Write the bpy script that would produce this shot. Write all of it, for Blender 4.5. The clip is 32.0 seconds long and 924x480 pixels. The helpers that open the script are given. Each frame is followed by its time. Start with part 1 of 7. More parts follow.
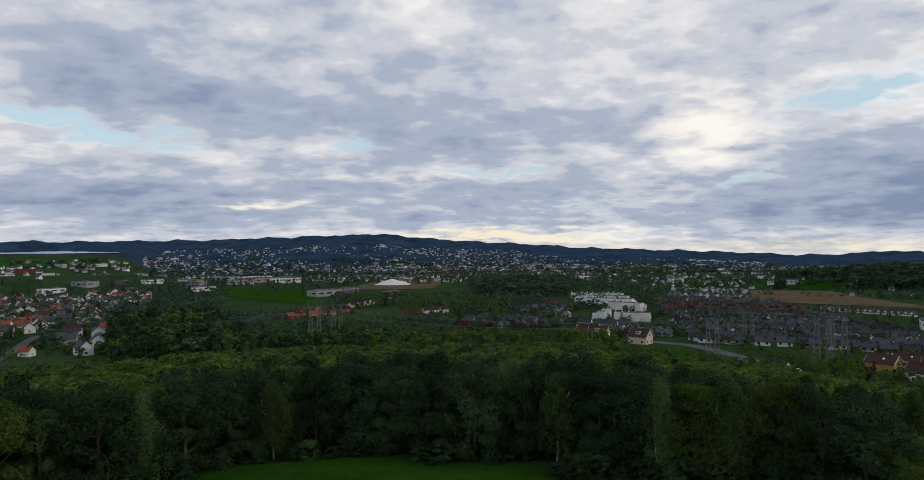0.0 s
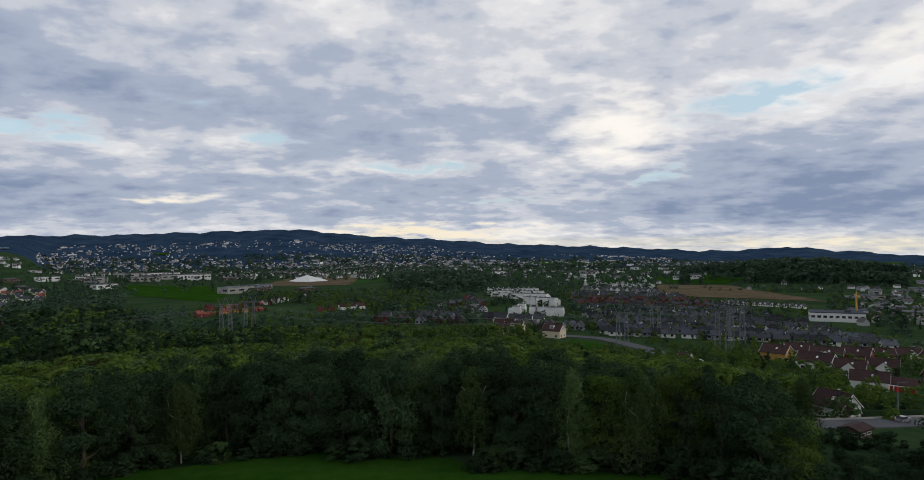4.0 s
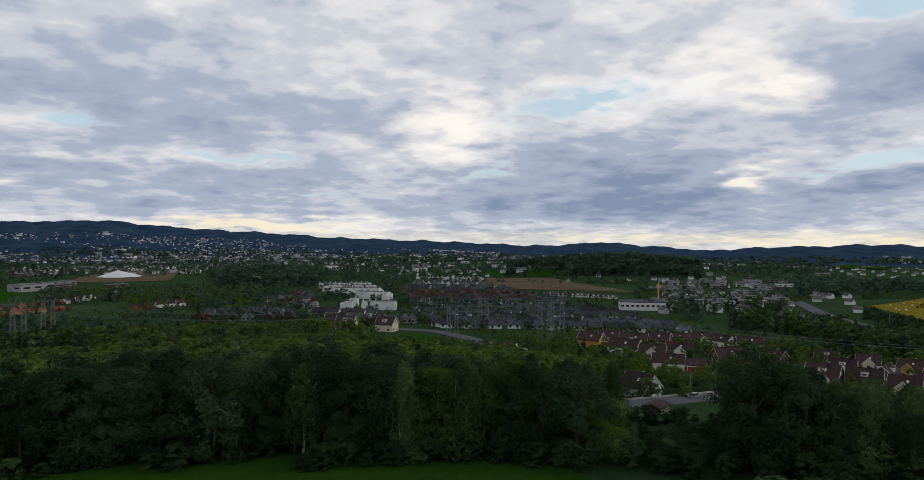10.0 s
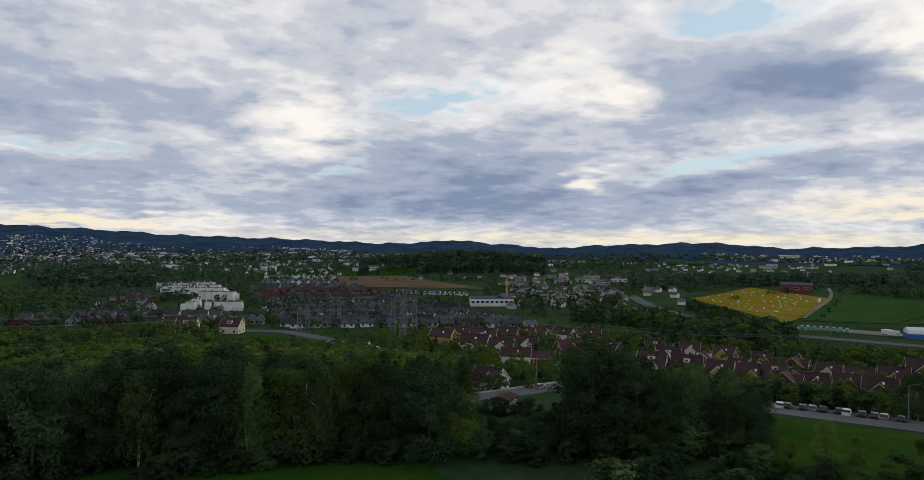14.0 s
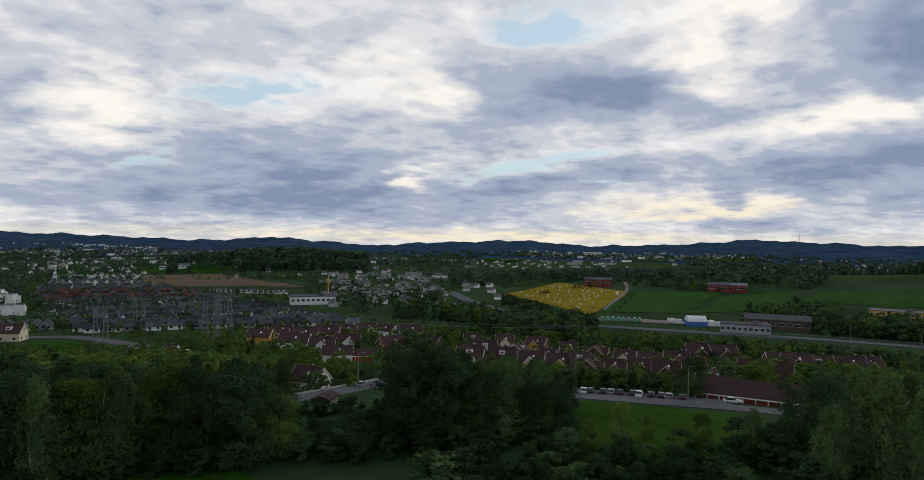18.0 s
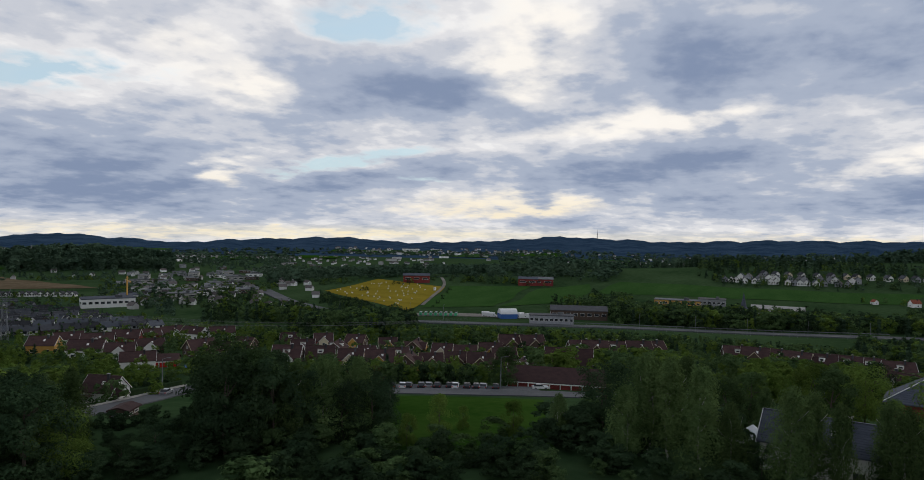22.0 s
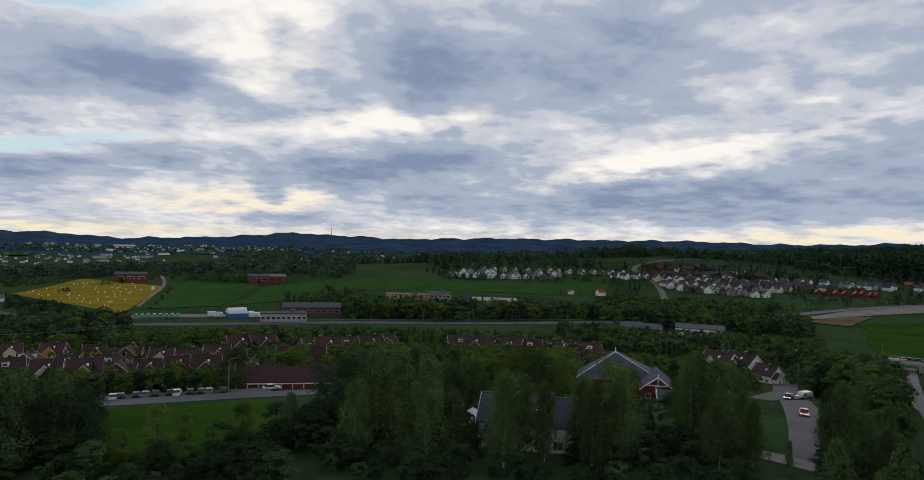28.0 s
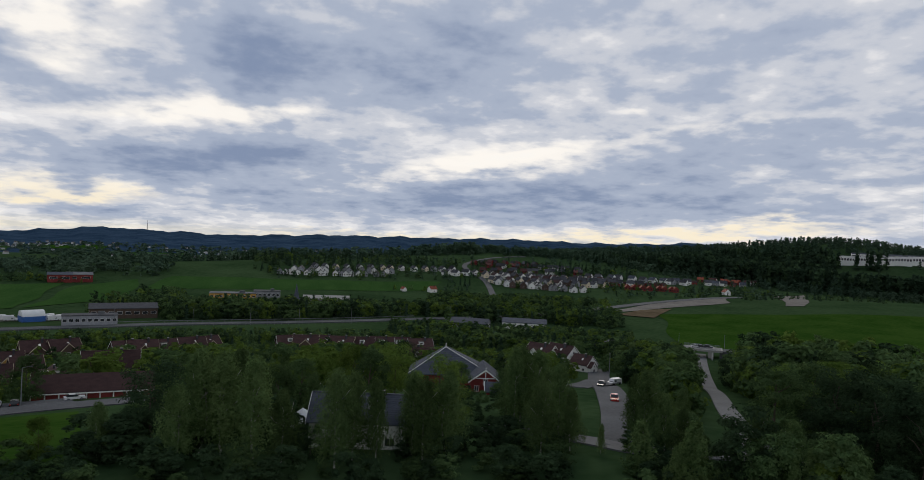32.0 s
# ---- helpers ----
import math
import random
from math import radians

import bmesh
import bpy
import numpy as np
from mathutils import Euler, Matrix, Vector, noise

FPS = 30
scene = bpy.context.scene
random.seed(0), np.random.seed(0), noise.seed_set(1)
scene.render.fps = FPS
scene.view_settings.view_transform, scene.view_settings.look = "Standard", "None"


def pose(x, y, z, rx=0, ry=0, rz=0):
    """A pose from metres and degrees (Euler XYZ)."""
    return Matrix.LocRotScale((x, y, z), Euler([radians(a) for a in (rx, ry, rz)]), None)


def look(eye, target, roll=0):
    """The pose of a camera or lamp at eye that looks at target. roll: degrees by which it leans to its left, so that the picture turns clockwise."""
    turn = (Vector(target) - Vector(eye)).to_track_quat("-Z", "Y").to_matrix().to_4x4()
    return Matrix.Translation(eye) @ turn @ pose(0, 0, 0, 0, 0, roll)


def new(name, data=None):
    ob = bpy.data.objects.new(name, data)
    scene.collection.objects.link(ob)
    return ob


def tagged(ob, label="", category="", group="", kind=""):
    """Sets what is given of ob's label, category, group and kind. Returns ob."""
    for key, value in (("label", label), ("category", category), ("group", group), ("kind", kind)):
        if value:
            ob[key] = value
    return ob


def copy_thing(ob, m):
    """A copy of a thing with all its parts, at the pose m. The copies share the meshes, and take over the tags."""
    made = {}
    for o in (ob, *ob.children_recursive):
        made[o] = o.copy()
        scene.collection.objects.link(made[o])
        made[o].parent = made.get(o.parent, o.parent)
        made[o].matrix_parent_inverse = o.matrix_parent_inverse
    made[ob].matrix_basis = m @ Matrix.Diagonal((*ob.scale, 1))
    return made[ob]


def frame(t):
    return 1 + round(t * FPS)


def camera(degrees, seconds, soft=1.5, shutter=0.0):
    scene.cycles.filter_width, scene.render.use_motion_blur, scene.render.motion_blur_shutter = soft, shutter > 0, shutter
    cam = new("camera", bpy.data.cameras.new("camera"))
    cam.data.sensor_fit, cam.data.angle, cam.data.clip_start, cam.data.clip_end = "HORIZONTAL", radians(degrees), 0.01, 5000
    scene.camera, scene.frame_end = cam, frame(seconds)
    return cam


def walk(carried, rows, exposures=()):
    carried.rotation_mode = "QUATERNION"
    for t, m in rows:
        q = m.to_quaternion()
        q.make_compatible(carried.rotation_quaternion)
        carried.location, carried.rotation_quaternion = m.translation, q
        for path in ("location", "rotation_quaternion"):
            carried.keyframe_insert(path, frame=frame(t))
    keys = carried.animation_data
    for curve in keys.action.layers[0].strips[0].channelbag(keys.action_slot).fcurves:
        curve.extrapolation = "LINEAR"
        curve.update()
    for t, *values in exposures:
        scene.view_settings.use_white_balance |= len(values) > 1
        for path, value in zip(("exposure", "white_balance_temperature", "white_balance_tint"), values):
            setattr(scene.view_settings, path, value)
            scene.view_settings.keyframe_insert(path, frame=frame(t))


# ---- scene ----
# camera: hovers and turns to the right; rows of seconds, yaw, pitch, roll
EYE = Vector((0.0, 0.0, 32.0))
cam = camera(68.0, 32.0, 0.5)
PATH = [
    (0, 0.00, 0.21, -0.71),
    (0.5, -0.59, 0.15, -0.63),
    (1, -1.39, 0.10, -0.60),
    (1.5, -2.28, 0.06, -0.49),
    (2, -3.22, 0.01, -0.69),
    (2.5, -4.16, -0.05, -0.65),
    (3, -5.07, -0.11, -0.55),
    (3.5, -5.96, -0.15, -0.55),
    (5.5, -9.97, -0.41, -0.45),
    (6, -11.07, -0.46, -0.42),
    (6.5, -12.23, -0.51, -0.36),
    (7, -13.43, -0.55, -0.40),
    (7.5, -14.63, -0.60, -0.35),
    (8, -15.83, -0.64, -0.29),
    (8.5, -17.02, -0.67, -0.23),
    (9, -18.24, -0.71, -0.16),
    (9.5, -19.55, -0.73, -0.10),
    (10, -20.79, -0.77, -0.03),
    (10.5, -22.02, -0.77, -0.03),
    (11, -23.28, -0.78, 0.00),
    (11.5, -24.54, -0.79, -0.05),
    (12, -25.96, -0.84, -0.07),
    (12.5, -27.48, -0.86, -0.11),
    (13, -29.28, -0.88, 0.04),
    (13.5, -31.15, -0.89, 0.26),
    (14, -33.04, -0.92, 0.28),
    (14.5, -34.94, -0.93, 0.37),
    (16.5, -42.59, -0.99, 0.56),
    (17, -44.49, -1.01, 0.70),
    (17.5, -46.38, -1.02, 0.76),
    (18, -47.80, -1.02, 0.81),
    (18.5, -49.66, -1.01, 0.82),
    (19, -51.57, -1.02, 0.90),
    (19.5, -53.44, -1.04, 0.95),
    (20, -55.30, -1.05, 1.01),
    (20.5, -57.16, -1.06, 1.02),
    (21, -59.05, -1.06, 1.12),
    (21.5, -60.98, -1.06, 0.99),
    (22, -62.83, -1.05, 1.09),
    (22.5, -64.67, -1.04, 1.16),
    (23, -66.48, -1.03, 1.20),
    (23.5, -68.28, -1.00, 1.28),
    (24, -70.15, -0.99, 1.30),
    (24.5, -72.01, -1.01, 1.34),
    (25, -73.84, -1.00, 1.38),
    (25.5, -75.65, -0.99, 1.49),
    (27.5, -82.96, -0.82, 1.78),
    (28, -84.82, -0.79, 1.83),
    (28.5, -86.65, -0.77, 1.88),
    (29, -88.46, -0.76, 1.94),
    (29.5, -90.25, -0.73, 2.03),
    (30, -92.05, -0.70, 2.14),
    (30.5, -93.83, -0.66, 2.30),
    (31, -95.62, -0.61, 2.38),
    (31.5, -97.22, -0.58, 2.49),
    (32, -98.70, -0.50, 2.48),
]


def gaze(yaw, pitch):
    a, p = radians(yaw), radians(pitch)
    return EYE + Vector((-math.sin(a) * math.cos(p), math.cos(a) * math.cos(p), math.sin(p)))


walk(cam, [(t, look(EYE, gaze(y, p), r)) for t, y, p, r in PATH])

# ---- sky and sun: broken evening cloud, the sun low behind it ----
SUN_BEARING, SUN_HEIGHT = 104.0, 13.0
# cloud masses: bearing, height, half width, half height (degrees), tilt, weight
DARK = (
    (-23.2, 11.7, 16.3, 2.46, -9, 0.9), (0.3, 9.5, 8.4, 1.87, -4, 0.7), (-26.4, 3.5, 11.8, 1.87, 0, 0.8), (-11.2, 16.0, 12.8, 1.97, -6, 0.4),
    (12.0, 10.4, 7.4, 2.4, -8, 0.3), (32.3, 3.0, 8.4, 2.22, 0, 0.8), (33.6, 7.6, 6.4, 1.38, 3, 0.7), (55.0, 11.2, 8.4, 2.5, 4, 0.8),
    (41.2, 2.3, 13.0, 1.6, 0, 0.6), (-1.8, 4.4, 11.3, 1.0, -5, 0.5), (55.7, 3.8, 7.4, 0.8, 8, 0.7), (61.5, 10.6, 8.0, 1.9, -3, 0.7),
)
DARK_2 = (
    (81.4, 13.0, 7.4, 3.4, 5, 1.0), (79.0, 5.1, 9.0, 1.6, 6, 1.0), (71.2, 0.3, 5.2, 0.6, 0, 0.6), (97.5, 13.6, 10.3, 3.6, 3, 0.8),
    (100.2, 3.5, 7.9, 1.0, 6, 0.6), (120.4, 7.6, 9.9, 1.87, 9, 0.9), (110.7, 2.9, 12.8, 1.18, 2, 0.7), (120.2, 14.4, 9.9, 2.9, 0, 0.4),
    (40.6, 14.6, 4.0, 1.4, 0, 0.3), (86.0, 2.2, 10.0, 1.1, 0, 0.55), (0.0, 2.0, 12.0, 0.9, 0, 0.35), (20.0, 2.2, 8.0, 1.0, 0, 0.35), (106.0, 1.9, 9.0, 0.7, 2, 0.4),
)
GAP = (
    (-30.5, 9.5, 3.9, 0.99, -8, 1.0), (-25.2, 8.3, 5.4, 0.84, -8, 0.8), (-8.0, 8.1, 3.0, 0.59, 0, 0.9), (30.9, 10.5, 5.4, 1.2, 6, 1.0),
    (23.5, 5.2, 1.8, 0.64, 0, 0.8), (9.5, 2.9, 3.0, 0.3, 0, 0.8), (3.4, 5.8, 4.2, 0.55, -4, 0.7), (55.0, 16.3, 4.4, 1.6, 4, 1.1),
    (55.4, 5.6, 6.4, 0.44, 12, 0.8), (50.3, 5.1, 4.4, 0.39, 9, 0.6), (59.1, 3.9, 3.4, 0.34, 5, 0.5), (-13.6, 10.5, 4.9, 0.44, -10, 0.4),
)
BRIGHT = (
    (20.4, 8.7, 3.9, 2.8, 0, 1.0), (-16.9, 3.1, 2.7, 0.39, 0, 0.8), (-5.6, 5.4, 9.9, 0.59, 0, 0.35), (4.6, 0.7, 6.9, 0.4, 0, 0.9),
    (45.6, 10.9, 2.9, 1.7, 0, 1.0), (43.4, 4.2, 1.7, 1.1, 0, 0.9), (40.2, 13.5, 3.0, 2.5, 0, 0.6), (67.8, 14.8, 3.2, 3.9, 0, 1.3),
    (78.7, 8.6, 6.2, 0.8, 3, 1.3), (64.8, 1.9, 6.2, 1.0, 0, 0.9), (70.3, 1.7, 3.0, 0.34, 6, 0.8), (99.4, 6.0, 6.9, 0.64, 11, 1.1),
    (102.8, 6.2, 5.4, 0.99, 0, 0.9), (116.0, 8.8, 9.0, 0.4, 8, 0.55),
)
BRIGHT_2 = (
    (116.0, 0.7, 10.3, 0.45, 3, 1.2), (123.6, 1.9, 3.4, 0.34, 0, 0.9), (112.1, 10.2, 1.0, 0.49, 0, 0.5), (92.8, -0.4, 12.8, 0.3, 0, 0.5),
    (56.4, -0.7, 12.8, 0.3, 0, 0.4), (47.8, -0.9, 11.8, 0.35, 0, 0.5), (1.3, 0.3, 9.9, 0.4, 0, 0.6), (31.2, -0.7, 7.9, 0.3, 0, 0.4),
)

world = bpy.data.worlds.new("evening_sky")
scene.world = world
world.use_nodes = True
WT = world.node_tree
WT.nodes.clear()


def wnode(kind):
    return WT.nodes.new(kind)


def wmath(op, a, b=None, c=None, clamp=False):
    n = wnode("ShaderNodeMath")
    n.operation, n.use_clamp = op, clamp
    for i, v in enumerate((a, b, c)):
        if v is None:
            continue
        if isinstance(v, (int, float)):
            n.inputs[i].default_value = v
        else:
            WT.links.new(v, n.inputs[i])
    return n.outputs[0]


def wmix(fac, a, b, blend="MIX"):
    n = wnode("ShaderNodeMixRGB")
    n.blend_type = blend
    for i, v in enumerate((fac, a, b)):
        if isinstance(v, (int, float)):
            n.inputs[i].default_value = v
        elif isinstance(v, tuple):
            n.inputs[i].default_value = (*v, 1)
        else:
            WT.links.new(v, n.inputs[i])
    return n.outputs[0]


def wnoise(vector, scale, detail=6.0, rough=0.55, lacunarity=2.0):
    n = wnode("ShaderNodeTexNoise")
    n.inputs["Scale"].default_value, n.inputs["Detail"].default_value = scale, detail
    n.inputs["Roughness"].default_value, n.inputs["Lacunarity"].default_value = rough, lacunarity
    WT.links.new(vector, n.inputs["Vector"])
    return n.outputs["Fac"]


way = wnode("ShaderNodeTexCoord").outputs["Generated"]
split = wnode("ShaderNodeSeparateXYZ")
WT.links.new(way, split.inputs[0])
dx, dy, dz = split.outputs
bearing = wmath("MULTIPLY", wmath("ARCTAN2", dx, dy), 180 / math.pi)
height = wmath("MULTIPLY", wmath("ARCSINE", dz), 180 / math.pi)
# the clouds lie on a high sheet, so they shrink and flatten towards the horizon
lift = wmath("ADD", wmath("MAXIMUM", wmath("ADD", dz, 0.04), 0.0), 0.16)
sheet = wnode("ShaderNodeCombineXYZ")
WT.links.new(wmath("DIVIDE", dx, lift), sheet.inputs[0])
WT.links.new(wmath("DIVIDE", dy, lift), sheet.inputs[1])
sheet = sheet.outputs[0]
warp = wnoise(sheet, 1.2, 3.0)
fine_warp = wnoise(sheet, 4.2, 5.0, 0.5)
b_w = wmath("ADD", bearing, wmath("ADD", wmath("MULTIPLY_ADD", warp, 7.0, -3.5), wmath("MULTIPLY_ADD", fine_warp, 7.0, -3.5)))
h_w = wmath("ADD", height, wmath("ADD", wmath("MULTIPLY_ADD", fine_warp, 3.0, -1.5), wmath("MULTIPLY_ADD", warp, 1.2, -0.6)))


def masses(rows):
    total = None
    for b, h, wb, wh, tilt, weight in rows:
        c, k = math.cos(radians(tilt)), math.sin(radians(tilt))
        east, rise = wmath("ADD", b_w, -b), wmath("ADD", h_w, -h)
        u = wmath("MULTIPLY_ADD", east, c / wb, wmath("MULTIPLY", rise, k / wb))
        v = wmath("MULTIPLY_ADD", rise, c / wh, wmath("MULTIPLY", east, -k / wh))
        g = wmath("POWER", math.e, wmath("MULTIPLY", wmath("MULTIPLY_ADD", u, u, wmath("MULTIPLY", v, v)), -0.8))
        g = wmath("MULTIPLY", g, weight)
        total = g if total is None else wmath("ADD", total, g)
    return total


broad, fluff, wisps, crisp = wnoise(sheet, 1.6, 5.0, 0.46), wnoise(sheet, 4.4, 6.0, 0.5), wnoise(sheet, 11.0, 5.0, 0.5), wnoise(sheet, 26.0, 4.0, 0.5)
cover = wmath("MULTIPLY_ADD", broad, 0.42, wmath("MULTIPLY_ADD", fluff, 0.46, 0.08))
cover = wmath("ADD", cover, wmath("MULTIPLY_ADD", wisps, 0.18, wmath("MULTIPLY_ADD", crisp, 0.06, -0.13)))
cover = wmath("ADD", cover, wmath("MULTIPLY", wmath("ADD", masses(DARK), masses(DARK_2)), 0.235))
gap, bright = masses(GAP), wmath("ADD", masses(BRIGHT), masses(BRIGHT_2))
cover = wmath("SUBTRACT", cover, wmath("MULTIPLY_ADD", gap, 0.11, wmath("MULTIPLY", bright, 0.10)))
# the cloud deck thickens towards its low far edge
deck = wmath("MULTIPLY", wmath("SUBTRACT", height, 4.2), 0.38)
cover = wmath("ADD", cover, wmath("MULTIPLY", wmath("POWER", math.e, wmath("MULTIPLY", wmath("MULTIPLY", deck, deck), -1.0)), 0.055))
ragged = wmath("ADD", wmath("MULTIPLY_ADD", fluff, 3.2, -1.6), wmath("MULTIPLY_ADD", wisps, 1.8, -0.9))
ramp = wnode("ShaderNodeValToRGB")
ramp.color_ramp.interpolation = "EASE"
stops = ((0.32, (0.80, 0.86, 0.92)), (0.39, (0.88, 0.87, 0.87)), (0.46, (0.75, 0.75, 0.775)), (0.54, (0.575, 0.60, 0.665)),
         (0.64, (0.395, 0.45, 0.565)), (0.86, (0.225, 0.285, 0.42)))
while len(ramp.color_ramp.elements) < len(stops):
    ramp.color_ramp.elements.new(0.5)
for e, (p, c) in zip(ramp.color_ramp.elements, stops):
    e.position, e.color = p, (*c, 1)
WT.links.new(cover, ramp.inputs[0])
clouds = ramp.outputs[0]
# clear air shows through the thinnest cloud
air = wnode("ShaderNodeTexSky")
air.sky_type, air.sun_disc, air.altitude = "NISHITA", False, 200.0
air.sun_elevation, air.sun_rotation = radians(SUN_HEIGHT), radians(SUN_BEARING)
air_scaled = wmix(1.0, air.outputs[0], (0.10, 0.105, 0.11), "MULTIPLY")
thin = wmath("MULTIPLY", wmath("SUBTRACT", wmath("MULTIPLY", gap, wmath("MULTIPLY_ADD", ragged, -1.1, 1.0)), 0.26), 1.9, clamp=True)
sky_colour = wmix(wmath("MULTIPLY", thin, 0.85), clouds, wmix(0.65, air_scaled, (0.56, 0.76, 0.90)))
# light that breaks through, warm towards the sun
glow = wmath("MULTIPLY", wmath("SUBTRACT", wmath("MULTIPLY", bright, wmath("MULTIPLY_ADD", ragged, -0.9, 1.0)), 0.16), 1.15, clamp=True)
warmth = wmath("MULTIPLY_ADD", height, -0.28, 1.3, clamp=True)
sky_colour = wmix(wmath("MULTIPLY", glow, 0.85), sky_colour, wmix(warmth, (1.0, 0.95, 0.88), (0.96, 0.84, 0.62)))
# a pale yellow strip of clear sky under the cloud base
streak_map = wnode("ShaderNodeCombineXYZ")
WT.links.new(wmath("MULTIPLY", bearing, 0.016), streak_map.inputs[0])
WT.links.new(wmath("MULTIPLY", height, 1.3), streak_map.inputs[1])
streak = wnoise(streak_map.outputs[0], 1.6, 6.0, 0.6)
low = wmath("POWER", math.e, wmath("MULTIPLY", wmath("POWER", wmath("MULTIPLY", wmath("SUBTRACT", height, -0.7), 1.7), 2.0), -1.0))
low = wmath("MULTIPLY", low, wmath("MULTIPLY_ADD", streak, 3.2, -0.95, clamp=True), clamp=True)
sky_colour = wmix(wmath("MULTIPLY", low, 0.40), sky_colour, (0.90, 0.78, 0.46))
# sky darkened overhead and behind, out of view, added to dim the land
overhead = wmath("MULTIPLY_ADD", height, 1 / 24.0, -21.0 / 24.0, clamp=True)
away = wmath("MULTIPLY_ADD", wmath("COSINE", wmath("MULTIPLY", wmath("SUBTRACT", bearing, 50.0), math.pi / 180)), -1.6, 0.3, clamp=True)
unseen_dark = wmath("MAXIMUM", overhead, wmath("MULTIPLY", away, 0.15))
sky_colour = wmix(wmath("MULTIPLY", unseen_dark, 0.95), sky_colour, wmix(cover, (0.30, 0.33, 0.38), (0.16, 0.19, 0.24)))
out = wnode("ShaderNodeOutputWorld")
back = wnode("ShaderNodeBackground")
back.inputs[1].default_value = 1.0
WT.links.new(sky_colour, back.inputs[0])
WT.links.new(back.outputs[0], out.inputs[0])


def towards(bearing_deg, height_deg, r=1.0):
    a, e = radians(bearing_deg), radians(height_deg)
    return Vector((math.sin(a) * math.cos(e), math.cos(a) * math.cos(e), math.sin(e))) * r


sun = new("sun", bpy.data.lights.new("sun", "SUN"))
sun.data.energy, sun.data.angle, sun.data.color = 0.6, radians(18), (1.0, 0.9, 0.76)
sun.matrix_world = look(towards(SUN_BEARING, SUN_HEIGHT + 12, 500), (0, 0, 0))
scene.view_settings.exposure = 0.0

# ---- materials ----
def mat(name, c1, c2, scale=1.0, rough=0.8, fine=12.0, bump=0.0, island=0.0, each=0.0, metal=0.0, spec=0.3, stretch=(1, 1, 1), thin=0.0):
    """Two colours mixed by a broad and a fine noise, with relief; island and each: how far pieces and objects differ in brightness."""
    m = bpy.data.materials.new(name)
    m.use_nodes = True
    t = m.node_tree
    bsdf = t.nodes["Principled BSDF"]
    bsdf.inputs["Roughness"].default_value, bsdf.inputs["Metallic"].default_value = rough, metal
    bsdf.inputs["Specular IOR Level"].default_value = spec
    pos = t.nodes.new("ShaderNodeNewGeometry").outputs["Position"]
    if stretch != (1, 1, 1):
        v = t.nodes.new("ShaderNodeVectorMath")
        v.operation = "MULTIPLY"
        v.inputs[1].default_value = stretch
        t.links.new(pos, v.inputs[0])
        pos = v.outputs[0]
    facs = []
    for s, d in ((scale, 4.0), (scale * fine, 3.0)):
        n = t.nodes.new("ShaderNodeTexNoise")
        n.inputs["Scale"].default_value, n.inputs["Detail"].default_value = s, d
        t.links.new(pos, n.inputs["Vector"])
        facs.append(n.outputs["Fac"])
    add = t.nodes.new("ShaderNodeMath")
    add.operation = "MULTIPLY_ADD"
    t.links.new(facs[1], add.inputs[0])
    add.inputs[1].default_value = 0.7
    t.links.new(facs[0], add.inputs[2])
    rng = t.nodes.new("ShaderNodeMapRange")
    t.links.new(add.outputs[0], rng.inputs[0])
    rng.inputs[1].default_value, rng.inputs[2].default_value = 0.6, 1.1
    mix = t.nodes.new("ShaderNodeMixRGB")
    t.links.new(rng.outputs[0], mix.inputs[0])
    mix.inputs[1].default_value, mix.inputs[2].default_value = (*c1, 1), (*c2, 1)
    colour = mix.outputs[0]
    for amount, source in ((island, ("ShaderNodeNewGeometry", "Random Per Island")), (each, ("ShaderNodeObjectInfo", "Random"))):
        if amount:
            src = t.nodes.new(source[0]).outputs[source[1]]
            r2 = t.nodes.new("ShaderNodeMapRange")
            t.links.new(src, r2.inputs[0])
            r2.inputs[3].default_value, r2.inputs[4].default_value = 1 - amount, 1 + amount
            mul = t.nodes.new("ShaderNodeVectorMath")
            mul.operation = "SCALE"
            t.links.new(colour, mul.inputs[0])
            t.links.new(r2.outputs[0], mul.inputs["Scale"])
            colour = mul.outputs[0]
    t.links.new(colour, bsdf.inputs["Base Color"])
    if thin:
        glow_through, blend = t.nodes.new("ShaderNodeBsdfTranslucent"), t.nodes.new("ShaderNodeMixShader")
        t.links.new(colour, glow_through.inputs["Color"])
        blend.inputs[0].default_value = thin
        t.links.new(bsdf.outputs[0], blend.inputs[1])
        t.links.new(glow_through.outputs[0], blend.inputs[2])
        t.links.new(blend.outputs[0], t.nodes["Material Output"].inputs[0])
    if bump:
        b = t.nodes.new("ShaderNodeBump")
        b.inputs["Strength"].default_value, b.inputs["Distance"].default_value = bump, 0.1
        t.links.new(facs[1], b.inputs["Height"])
        t.links.new(b.outputs[0], bsdf.inputs["Normal"])
    return m


